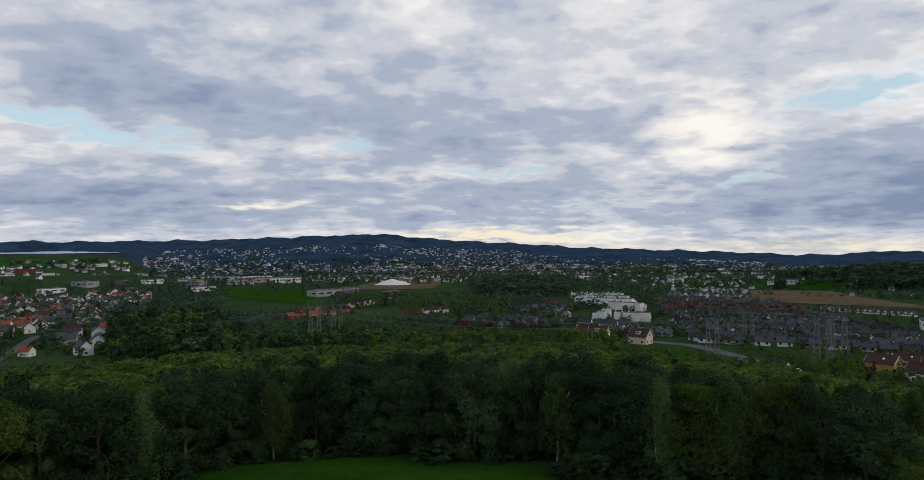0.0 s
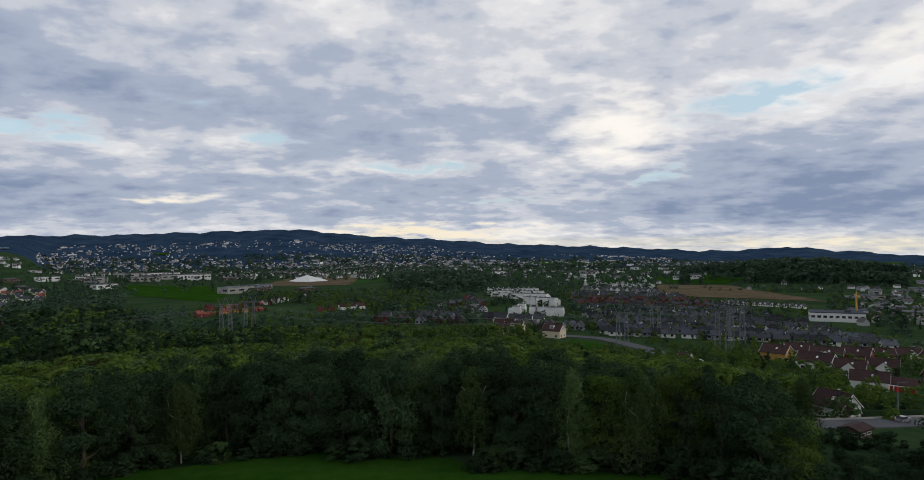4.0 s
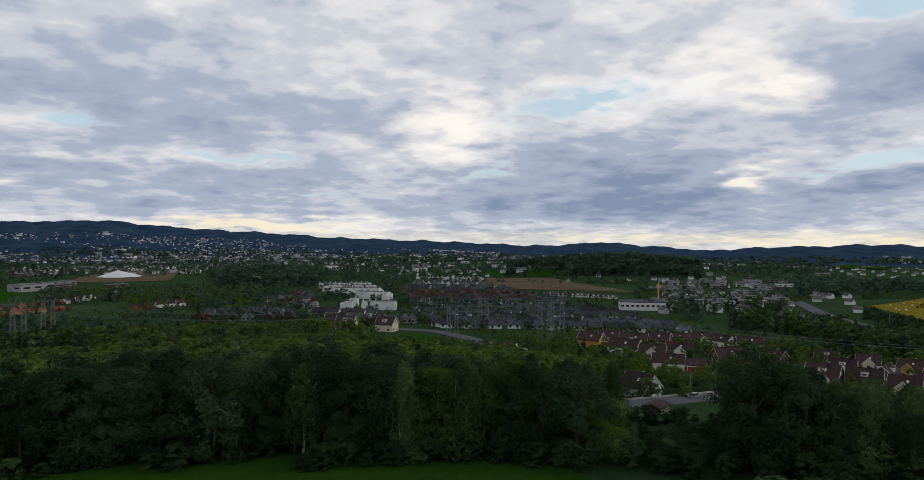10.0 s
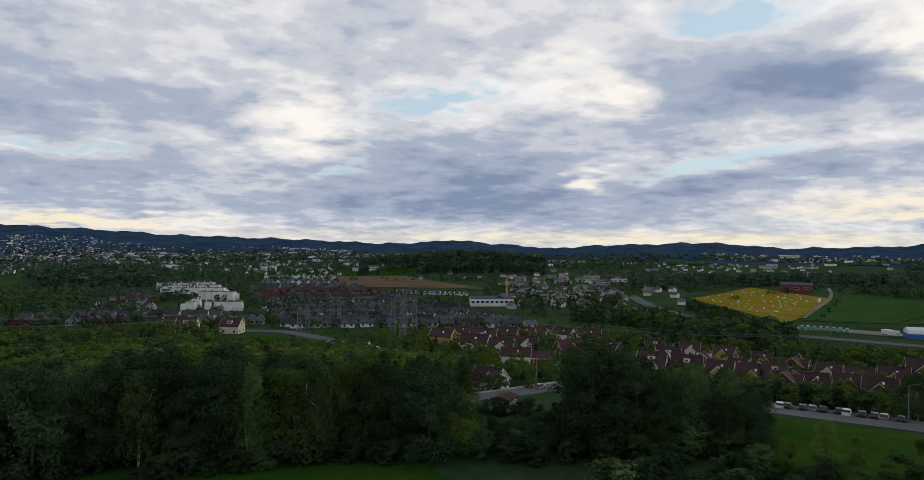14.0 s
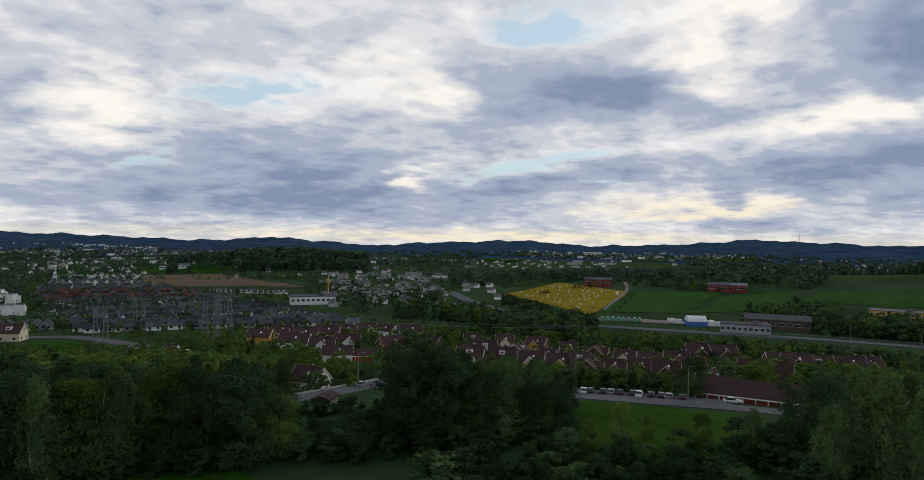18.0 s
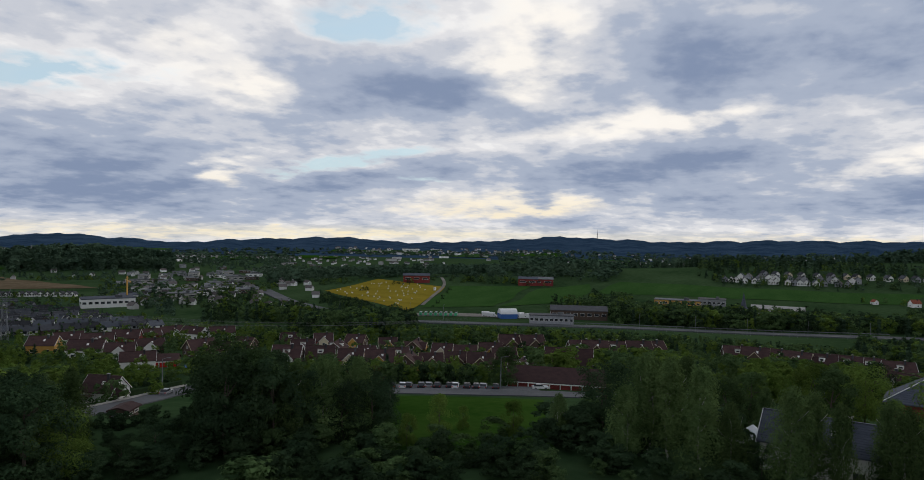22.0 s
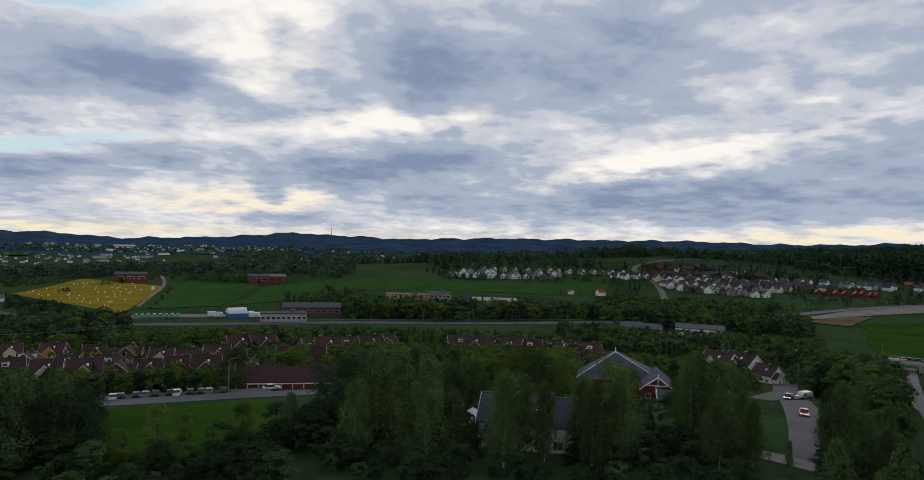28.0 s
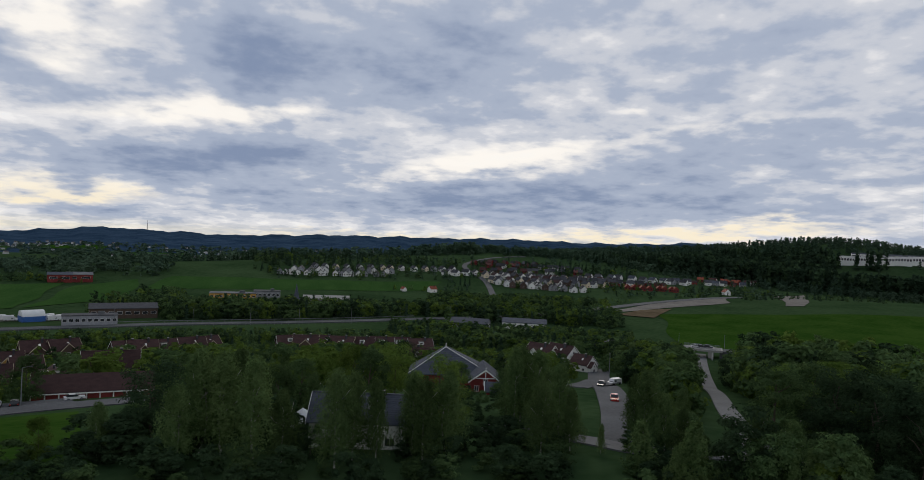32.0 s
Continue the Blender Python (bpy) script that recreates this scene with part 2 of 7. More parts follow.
M = {
    "ground": mat("rough_grass", (0.026, 0.054, 0.022), (0.056, 0.096, 0.042), 0.02, 0.95, 14.0, 0.3, spec=0.0),
    # bluish base colour carries the haze over the far hills
    "mountain": mat("hazed_far_forest", (0.016, 0.039, 0.074), (0.052, 0.090, 0.146), 0.010, 0.95, 9.0, 0.6, spec=0.0),
    "meadow": mat("mown_meadow", (0.017, 0.060, 0.006), (0.036, 0.094, 0.012), 0.05, 0.9, 10.0, 0.2, spec=0.0),
    "crop": mat("green_crop", (0.030, 0.076, 0.020), (0.050, 0.108, 0.030), 0.02, 0.9, 16.0, 0.2, stretch=(1, 3, 1), spec=0.0),
    "pasture": mat("dark_pasture", (0.020, 0.058, 0.008), (0.044, 0.090, 0.016), 0.05, 0.9, 10.0, 0.2, spec=0.0),
    "stubble": mat("yellow_stubble", (0.19, 0.150, 0.018), (0.29, 0.225, 0.034), 0.03, 0.9, 12.0, 0.2, stretch=(3, 0.6, 1), spec=0.0),
    "soil": mat("bare_soil", (0.105, 0.080, 0.050), (0.185, 0.145, 0.096), 0.03, 0.95, 8.0, 0.4, spec=0.0),
    "gravel": mat("grey_gravel", (0.17, 0.16, 0.145), (0.29, 0.27, 0.245), 0.06, 0.95, 9.0, 0.4, spec=0.0),
    "asphalt": mat("worn_asphalt", (0.075, 0.08, 0.09), (0.125, 0.13, 0.14), 0.08, 0.9, 20.0, 0.1, spec=0.15),
    "path": mat("footpath_asphalt", (0.13, 0.135, 0.145), (0.19, 0.195, 0.205), 0.1, 0.85, 20.0, 0.1),
    "water": mat("fjord_water", (0.25, 0.30, 0.36), (0.30, 0.35, 0.42), 0.01, 0.25, 8.0, 0.0, spec=0.5),
    "leaf": mat("broadleaf_foliage", (0.044, 0.082, 0.032), (0.090, 0.142, 0.054), 0.12, 0.6, 12.0, 0, 0.35, 0.35, spec=0.0, thin=0.35),
    "leaf_dark": mat("dark_foliage", (0.026, 0.050, 0.026), (0.052, 0.086, 0.040), 0.12, 0.6, 12.0, 0, 0.35, 0.30, spec=0.0, thin=0.3),
    "leaf_light": mat("fresh_foliage", (0.074, 0.132, 0.026), (0.138, 0.200, 0.044), 0.12, 0.6, 12.0, 0, 0.3, 0.35, spec=0.0, thin=0.35),
    "leaf_birch": mat("birch_foliage", (0.060, 0.104, 0.038), (0.108, 0.162, 0.058), 0.12, 0.6, 12.0, 0, 0.3, 0.4, spec=0.0, thin=0.35),
    "leaf_rust": mat("rusty_foliage", (0.042, 0.040, 0.016), (0.066, 0.056, 0.024), 0.12, 0.6, 12.0, 0, 0.3, 0.2, spec=0.0, thin=0.25),
    "needle": mat("spruce_needles", (0.028, 0.054, 0.032), (0.054, 0.090, 0.052), 0.15, 0.7, 12.0, 0, 0.3, 0.25, spec=0.0, thin=0.15),
    # foliage made paler and bluer than the near leaves, haze in the colour
    "far_wood": mat("hazed_distant_wood", (0.052, 0.096, 0.064), (0.096, 0.150, 0.094), 0.01, 0.85, 12.0, 0, 0.3, spec=0.0, thin=0.25),
    "bark": mat("grey_bark", (0.06, 0.05, 0.04), (0.11, 0.09, 0.07), 1.5, 0.9, 8.0, 0.4),
    "birch_bark": mat("white_birch_bark", (0.30, 0.29, 0.27), (0.62, 0.60, 0.56), 1.2, 0.8, 4.0, 0.2, stretch=(1, 1, 4)),
    "white": mat("white_painted_boards", (0.74, 0.74, 0.72), (0.84, 0.84, 0.82), 0.4, 0.7, 10.0, 0.1, 0, 0.1),
    "cream": mat("cream_painted_boards", (0.60, 0.52, 0.38), (0.70, 0.61, 0.45), 0.4, 0.7, 10.0, 0.1, 0, 0.1),
    "ochre": mat("ochre_painted_boards", (0.50, 0.28, 0.06), (0.60, 0.35, 0.09), 0.4, 0.7, 10.0, 0.1, 0, 0.12),
    "red": mat("falun_red_boards", (0.16, 0.026, 0.024), (0.22, 0.038, 0.033), 0.5, 0.75, 10.0, 0.15, 0, 0.12),
    "brown": mat("brown_stained_boards", (0.075, 0.050, 0.040), (0.11, 0.075, 0.058), 0.5, 0.75, 10.0, 0.1, 0, 0.15),
    "grey": mat("grey_painted_boards", (0.22, 0.23, 0.25), (0.32, 0.33, 0.35), 0.5, 0.75, 10.0, 0.1, 0, 0.25),
    "concrete": mat("weathered_concrete", (0.30, 0.30, 0.29), (0.42, 0.41, 0.39), 0.3, 0.85, 10.0, 0.2),
    "maroon": mat("maroon_roof_tiles", (0.050, 0.029, 0.029), (0.084, 0.048, 0.046), 0.5, 0.8, 9.0, 0.3, 0, 0.15, stretch=(1, 1, 3), spec=0.15),
    "slate": mat("grey_roof_tiles", (0.064, 0.074, 0.096), (0.100, 0.112, 0.140), 0.5, 0.85, 9.0, 0.3, 0, 0.15, stretch=(1, 1, 3), spec=0.1),
    "black": mat("black_roof_tiles", (0.050, 0.053, 0.062), (0.080, 0.083, 0.094), 0.5, 0.8, 9.0, 0.3, 0, 0.3, stretch=(1, 1, 3), spec=0.15),
    "orange": mat("red_clay_tiles", (0.22, 0.060, 0.036), (0.31, 0.088, 0.050), 0.5, 0.75, 9.0, 0.3, 0, 0.15, stretch=(1, 1, 3)),
    "felt": mat("grey_flat_roof", (0.09, 0.097, 0.105), (0.17, 0.18, 0.19), 0.2, 0.85, 10.0, 0.1, 0, 0.35, spec=0.15),
    "glass": mat("dark_window_glass", (0.030, 0.035, 0.042), (0.05, 0.055, 0.062), 0.3, 0.08, 4.0, 0, 0, 0.3, spec=0.5),
    "steel": mat("galvanised_steel", (0.15, 0.165, 0.18), (0.22, 0.235, 0.25), 1.0, 0.65, 8.0, 0, metal=0.1),
    "cable": mat("aluminium_cable", (0.16, 0.17, 0.18), (0.22, 0.23, 0.24), 1.0, 0.6, 8.0, 0, metal=0.2),
    "blue": mat("blue_tarpaulin", (0.035, 0.11, 0.36), (0.05, 0.15, 0.44), 0.3, 0.5, 8.0, 0.05),
    "tent": mat("white_tarpaulin", (0.70, 0.72, 0.74), (0.82, 0.83, 0.84), 0.3, 0.5, 8.0, 0.05),
    "rubber": mat("black_rubber", (0.02, 0.02, 0.02), (0.035, 0.035, 0.035), 3.0, 0.8),
    "lamp_red": mat("red_lamp_glass", (0.5, 0.02, 0.02), (0.6, 0.03, 0.03), 3.0, 0.3),
    "plastic": mat("white_bale_wrap", (0.72, 0.74, 0.72), (0.84, 0.85, 0.83), 2.0, 0.35, 6.0, 0.1),
    "car_white": mat("white_car_paint", (0.70, 0.71, 0.72), (0.76, 0.77, 0.78), 1.0, 0.25, spec=0.5),
    "car_dark": mat("dark_car_paint", (0.020, 0.022, 0.026), (0.03, 0.032, 0.036), 1.0, 0.25, spec=0.5),
    "car_grey": mat("silver_car_paint", (0.26, 0.27, 0.29), (0.32, 0.33, 0.35), 1.0, 0.3, metal=0.4, spec=0.5),
    "car_red": mat("red_car_paint", (0.38, 0.03, 0.025), (0.44, 0.04, 0.03), 1.0, 0.25, spec=0.5),
    "car_green": mat("green_coach_paint", (0.08, 0.42, 0.22), (0.10, 0.48, 0.26), 1.0, 0.3, spec=0.5),
    "black_row": mat("terrace_black_roofs", (0.036, 0.038, 0.045), (0.080, 0.083, 0.094), 0.05, 0.8, 9.0, 0.2, 0.55, spec=0.15),
    "maroon_row": mat("terrace_maroon_roofs", (0.075, 0.034, 0.034), (0.125, 0.058, 0.054), 0.05, 0.8, 9.0, 0.2, 0.45, spec=0.15),
    "slate_row": mat("terrace_slate_roofs", (0.055, 0.063, 0.078), (0.095, 0.106, 0.126), 0.05, 0.8, 9.0, 0.2, 0.45, spec=0.15),
    "city": mat("town_walls", (0.46, 0.47, 0.49), (0.74, 0.74, 0.73), 0.01, 0.8, 9.0, 0, 0.5),
    "city_roof": mat("town_roofs", (0.075, 0.072, 0.075), (0.13, 0.115, 0.11), 0.01, 0.8, 9.0, 0, 0.5),
}

# ---- the lie of the land ----
BASE_R = (0, 100, 130, 170, 230, 300, 400, 500, 700, 1000, 1500, 2000)
BASE_Z = (0, 0, -2.5, -9, -17, -21, -25, -27, -31, -38, -52, -64)
# skyline: bearing and height above the eye's level, in degrees
SKY_B = (-60, -34, -27, -21, -15, -7, -3, 4, 10, 20, 28, 31, 32.5, 40.7, 44.5, 52.8, 58, 66, 71, 75.5, 80, 87, 95, 102, 111, 118, 121, 135, 180)
SKY_H = (0.5, 0.45, 0.4, 0.42, 0.6, 0.8, 0.38, -0.1, -0.55, -0.92, -1.26, -1.05, -0.95, -1.6, -1.27, -0.97, -1.3, -1.1,
         -0.62, -0.7, -0.9, -0.58, -0.45, -0.27, -0.28, 0.1, 0.0, 0.1, 0.2)
# hills: bearing, distance, height, reach along the bearing, reach across
HILLS = (
    (-31, 480, 3, 130, 150), (-36, 1500, 35, 260, 500), (33.5, 1150, 26, 110, 170), (4.5, 960, 12, 90, 110),
    (57, 720, 9, 130, 120), (72, 800, 12, 150, 160), (88, 860, 20, 190, 230), (106, 910, 31, 170, 220),
    (128, 1330, 88, 260, 330), (98.5, 1060, 19, 130, 100), (107, 1090, 13, 130, 130), (86, 1010, 9, 110, 150), (112, 1180, 30, 160, 200), (128, 620, 10, 170, 170), (150, 700, 20, 300, 300),
    (122, 190, 3, 60, 60),
)


def ground(x, y):
    """Height of the land; works on numbers and on arrays."""
    x, y = np.asarray(x, float), np.asarray(y, float)
    r, b = np.hypot(x, y), np.degrees(np.arctan2(x, y))
    z = np.interp(r, BASE_R, BASE_Z)
    s = np.clip((r - 2000) / 2600, 0, 1.15)
    crest = np.interp(b, SKY_B, SKY_H) + 0.05 * np.sin(b * 1.9) + 0.035 * np.sin(b * 4.7 + 1) + 0.02 * np.sin(b * 11.3)
    dip = -2.75 + (crest + 2.75) * np.minimum(s, 1) ** 1.5 - 3.0 * np.maximum(s - 1, 0)
    z = np.where(r > 2000, EYE.z + r * np.tan(np.radians(dip)), z)
    # the shore of the fjord: a slope up to its edge, hills beyond it
    shore = 1 / (1 + np.exp(np.clip((b + 25.0) / 0.6, -50, 50))) * np.clip((r - 2000) / 100, 0, 1)
    rise = np.interp(r, (2000, 2300, 2550, 2650, 4600), (-2.75, -1.5, -0.6, -0.44, 0.0)) + np.clip((r - 2650) / 1950, 0, 1) * (crest + 0.0)
    z = z * (1 - shore) + shore * (EYE.z + r * np.tan(np.radians(rise)))
    for hb, hr, hh, along, across in HILLS:
        a = radians(hb)
        u = x * math.sin(a) + y * math.cos(a) - hr
        v = x * math.cos(a) - y * math.sin(a)
        z = z + hh * np.exp(-((u / along) ** 2 + (v / across) ** 2))
    z = z + np.where(r > 140, 0.5 * np.sin(x * 0.021 + 1) * np.sin(y * 0.017), 0) * np.clip((r - 140) / 60, 0, 1)
    z = z + np.clip((r - 900) / 900, 0, 1) * (3.0 * np.sin(x * 0.0061 + y * 0.0023) * np.sin(y * 0.0052 + 2) + 2.0 * np.sin(x * 0.013 + 4) * np.sin(y * 0.011))
    basin = 1 / (1 + np.exp(np.clip((b + 27.6 + 0.5 * np.sin(r * 0.004)) / 0.25, -50, 50))) * np.clip((r - 2680) / 120, 0, 1) * np.clip((4620 - r) / 160, 0, 1)
    isle = 5.5 * np.exp(-((r - 3900) / 130) ** 2) * np.clip(np.sin(b * 1.3 + 0.6) + 0.75, 0, 1)
    return z * (1 - basin) + (9.0 + isle) * basin


def gz(x, y):
    return float(ground(x, y))


def polar(b, r):
    a = radians(b)
    return r * math.sin(a), r * math.cos(a)


def site(b, dip, up=0.0):
    """Where the line of sight at this bearing and dip below the eye's level meets the land."""
    r = np.geomspace(60, 4800, 4000)
    a = radians(b)
    over = EYE.z - r * math.tan(radians(dip)) - ground(r * math.sin(a), r * math.cos(a)) - up
    i = int(np.argmax(over < 0)) if (over < 0).any() else len(r) - 1
    return polar(b, float(r[i]))


def mesh_object(name, verts, faces, material, parent=None, smooth=False):
    me = bpy.data.meshes.new(name)
    me.from_pydata([tuple(v) for v in verts], [], [tuple(f) for f in faces])
    me.materials.append(material)
    if smooth:
        me.polygons.foreach_set("use_smooth", [True] * len(me.polygons))
    me.update()
    ob = new(name, me)
    if parent:
        ob.parent = parent
    return ob


def grid_faces(n, m, wrap=False):
    i, j = np.meshgrid(np.arange(n - 1), np.arange(m if wrap else m - 1), indexing="ij")
    k = (j + 1) % m
    return np.stack([i * m + j, (i + 1) * m + j, (i + 1) * m + k, i * m + k], -1).reshape(-1, 4)


bearings = np.concatenate([np.arange(-46, 140, 0.45), np.arange(140, 314, 4.0)])
radii = np.concatenate([[0.5, 40, 80], np.geomspace(95, 4980, 150)])
rr, bb = np.meshgrid(radii, np.radians(bearings), indexing="ij")
gx, gy = rr * np.sin(bb), rr * np.cos(bb)
verts = np.stack([gx, gy, ground(gx, gy)], -1).reshape(-1, 3)
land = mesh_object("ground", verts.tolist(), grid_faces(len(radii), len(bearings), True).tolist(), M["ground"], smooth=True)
# beyond 2520 m the land takes the haze-tinted forest colour
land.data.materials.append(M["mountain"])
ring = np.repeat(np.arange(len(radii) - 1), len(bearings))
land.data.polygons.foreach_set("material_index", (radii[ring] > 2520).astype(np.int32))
tagged(land, "rolling green land with wooded hills on the horizon", "ground", kind="structure")


def drape(name, corners, material, label, category="field", n=14, m=14, lift=0.35):
    """A sheet laid on the land between four corners, each a bearing and a dip."""
    p = [np.array(site(*c)) for c in corners]
    u, v = np.meshgrid(np.linspace(0, 1, n), np.linspace(0, 1, m), indexing="ij")
    u, v = u[..., None], v[..., None]
    xy = (1 - u) * ((1 - v) * p[0] + v * p[1]) + u * ((1 - v) * p[3] + v * p[2])
    edge = np.minimum(np.minimum(u, 1 - u), np.minimum(v, 1 - v))
    xy = xy + np.where(edge == 0, 1, 0.5) * 2.0 * np.sin(xy[..., ::-1] * 0.07) * min(1, np.linalg.norm(p[0] - p[2]) / 200)
    z = ground(xy[..., 0], xy[..., 1]) + lift
    ob = mesh_object(name, np.concatenate([xy, z[..., None]], -1).reshape(-1, 3).tolist(), grid_faces(n, m).tolist(), material, smooth=True)
    return tagged(ob, label, category, kind="structure")


def ribbon(name, points, width, material, label, category="road", lift=0.25, kerb=0.0):
    """A road of this width along a smooth line through points, each a bearing and a distance."""
    p = np.array([polar(*q) for q in points])
    t = np.arange(len(p))
    tt = np.linspace(0, len(p) - 1, 12 * (len(p) - 1) + 1)
    line = []
    for v in tt:
        i = min(int(v), len(p) - 2)
        a, b, c, d = p[max(i - 1, 0)], p[i], p[i + 1], p[min(i + 2, len(p) - 1)]
        f = v - i
        line.append(0.5 * ((2 * b) + (c - a) * f + (2 * a - 5 * b + 4 * c - d) * f * f + (3 * b - a - 3 * c + d) * f ** 3))
    line = np.array(line)
    tangent = np.gradient(line, axis=0)
    side = np.stack([tangent[:, 1], -tangent[:, 0]], -1) / np.linalg.norm(tangent, axis=1)[:, None]
    offs = np.array([-0.5, -0.5, -0.17, 0.17, 0.5, 0.5]) * width
    xy = line[:, None] + side[:, None] * offs[None, :, None]
    mid = ground(line[:, 0], line[:, 1])
    z = np.maximum(ground(xy[..., 0], xy[..., 1]), mid[:, None]) + lift
    z[:, 0] -= lift + 0.3
    z[:, -1] -= lift + 0.3
    ob = mesh_object(name, np.concatenate([xy, z[..., None]], -1).reshape(-1, 3).tolist(), grid_faces(len(line), 6).tolist(), material, smooth=False)
    return tagged(ob, label, category, kind="structure")

# ---- fields, water and roads ----
USED = np.zeros((1300, 1300), bool)  # cells of 2 m that are built on or farmed
CELL = 2.0


def take(x, y, r):
    i, j = int(x / CELL) + 350, int(y / CELL) + 650
    k = max(1, int(round(r / CELL)))
    USED[max(i - k, 0):i + k + 1, max(j - k, 0):j + k + 1] = True


def is_taken(x, y):
    i, j = int(x / CELL) + 350, int(y / CELL) + 650
    return 0 <= i < 1300 and 0 <= j < 1300 and bool(USED[i, j])


def claim(ob, r):
    for v in ob.data.vertices:
        take(v.co.x, v.co.y, r)


def field(name, corners, material, label, n=20, lift=0.35, reserve=5.0):
    ob = drape(name, corners, M[material], label, n=n, m=n, lift=lift)
    claim(ob, reserve)
    return ob


mb = np.arange(-64, 58.1, 1.0)
edge = 100 + np.where((mb > -23) & (mb < -3), 6, 0) - np.where(mb > 6, 5, 0) + 1.5 * np.sin(mb * 0.9) - 34 * np.clip((mb - 28) / 16, 0, 1)
mr, mbb = np.meshgrid(np.linspace(0, 1, 12), np.radians(mb), indexing="ij")
mr = 30 + (edge[None, :] - 30) * mr
mx, my = mr * np.sin(mbb), mr * np.cos(mbb)
meadow = mesh_object("meadow", np.stack([mx, my, ground(mx, my) + 0.2], -1).reshape(-1, 3).tolist(), grid_faces(12, len(mb)).tolist(), M["meadow"], smooth=True)
tagged(meadow, "green mown meadow at the edge of the wood", "field", kind="structure")
field("field_1", ((-19.5, 3.3), (-11.2, 3.75), (-13.0, 4.9), (-18.6, 4.2)), "meadow", "smooth green field beside the works")
field("field_2", ((-34.5, 0.72), (-26.6, 1.12), (-26.6, 1.5), (-34.5, 1.45)), "crop", "green hilltop field near the fjord", 14, 2.0)
field("sand_pit", ((-9.6, 3.75), (-6.0, 3.0), (-1.5, 3.0), (-2.4, 3.8)), "soil", "bare sandy excavation with brown slopes")
field("field_3", ((-2.6, 3.75), (-1.2, 3.0), (1.4, 2.95), (0.2, 3.55)), "crop", "green slope beside the excavation")
field("bare_slope", ((22.6, 4.75), (22.8, 3.95), (28.5, 3.95), (35.0, 5.0)), "soil", "brown harvested slope under the wood")
field("field_4", ((16.0, 3.75), (21.0, 3.3), (29.0, 3.45), (28.0, 3.85)), "meadow", "green pasture round a farm")
field("field_5", ((51.6, 5.45), (55.9, 4.45), (61.5, 5.05), (58.4, 7.05)), "stubble", "yellow cut field dotted with white bales", 26)
field("field_6", ((59.4, 6.7), (62.0, 4.95), (68.6, 4.75), (65.6, 6.6)), "crop", "dark green crop field on a slope")
field("field_7", ((66.2, 6.6), (69.2, 5.0), (73.6, 4.5), (73.0, 5.8)), "crop", "green field strip behind a hedge")
field("field_8", ((73.6, 5.2), (76.0, 4.2), (97.0, 4.1), (96.0, 4.9)), "crop", "broad dark green field below the houses", 26)
field("field_9", ((116.6, 8.3), (115.0, 5.75), (136.0, 4.2), (136.0, 7.4)), "pasture", "bright green field with yellow edges", 34)
field("gravel_bank", ((109.2, 6.1), (113.5, 5.2), (120.2, 4.05), (120.1, 4.5)), "gravel", "grey gravel bank of a road cutting", 14)
field("gravel_bank", ((111.6, 6.05), (113.6, 5.55), (116.0, 5.3), (114.6, 6.1)), "soil", "sandy foot of a road cutting", 10, 0.6)
field("gravel_bank", ((123.1, 3.7), (125.4, 3.5), (125.7, 4.3), (124.4, 4.4)), "gravel", "grey gravel patch beside the green field", 8)
field("lawn", ((56.6, 18.2), (57.4, 13.95), (69.8, 14.0), (71.0, 18.2)), "pasture", "green lawn beside the road", 18, 0.2, 3)
field("clearing", ((15.2, 8.85), (16.0, 8.5), (19.0, 8.9), (18.0, 9.5)), "meadow", "small light green clearing in the wood", 8)
field("valley_field", ((36.0, 2.15), (37.5, 1.95), (40.0, 2.0), (38.5, 2.25)), "crop", "pale green field on the far slope", 8, 2.0)
field("valley_field_2", ((56.0, 2.3), (56.5, 2.0), (60.5, 2.0), (60.0, 2.35)), "crop", "far green field under the hills", 8, 3.0)
field("far_field", ((-17.4, 1.15), (-17.2, 1.0), (-16.0, 0.98), (-16.2, 1.15)), "meadow", "bright far green field among houses", 8, 4.0)

for i, (corners, material) in enumerate((
    (((49.0, 2.75), (49.5, 2.55), (53.0, 2.6), (52.5, 2.8)), "meadow"), (((61.0, 2.5), (61.5, 2.2), (65.5, 2.25), (65.0, 2.55)), "crop"), (((52.0, 2.2), (52.2, 2.05), (56.0, 2.1), (55.8, 2.25)), "meadow"),
    (((66.5, 2.3), (67.0, 2.05), (71.5, 2.1), (71.0, 2.35)), "meadow"), (((71.5, 2.75), (72.0, 2.45), (77.0, 2.5), (76.5, 2.8)), "crop"), (((12.0, 2.3), (12.5, 2.1), (20.0, 2.2), (19.5, 2.4)), "crop"),
    (((42.5, 2.9), (43.0, 2.7), (46.5, 2.75), (46.0, 2.95)), "meadow"), (((20.5, 3.0), (21.0, 2.8), (26.0, 2.85), (25.5, 3.05)), "crop"))):
    field("outlying_field", corners, material, "distant green or pale field among woods", 8, 2.5)

# fjord
bx, by = np.radians(np.linspace(-60, -26.6, 40)), np.linspace(2690, 4640, 14)
wr, wb = np.meshgrid(by, bx, indexing="ij")
fjord = mesh_object("water", np.stack([wr * np.sin(wb), wr * np.cos(wb), np.full(wr.shape, 11.5)], -1).reshape(-1, 3).tolist(),
                    grid_faces(14, 40).tolist(), M["water"])
tagged(fjord, "pale still fjord water in the distance", "water", kind="structure")


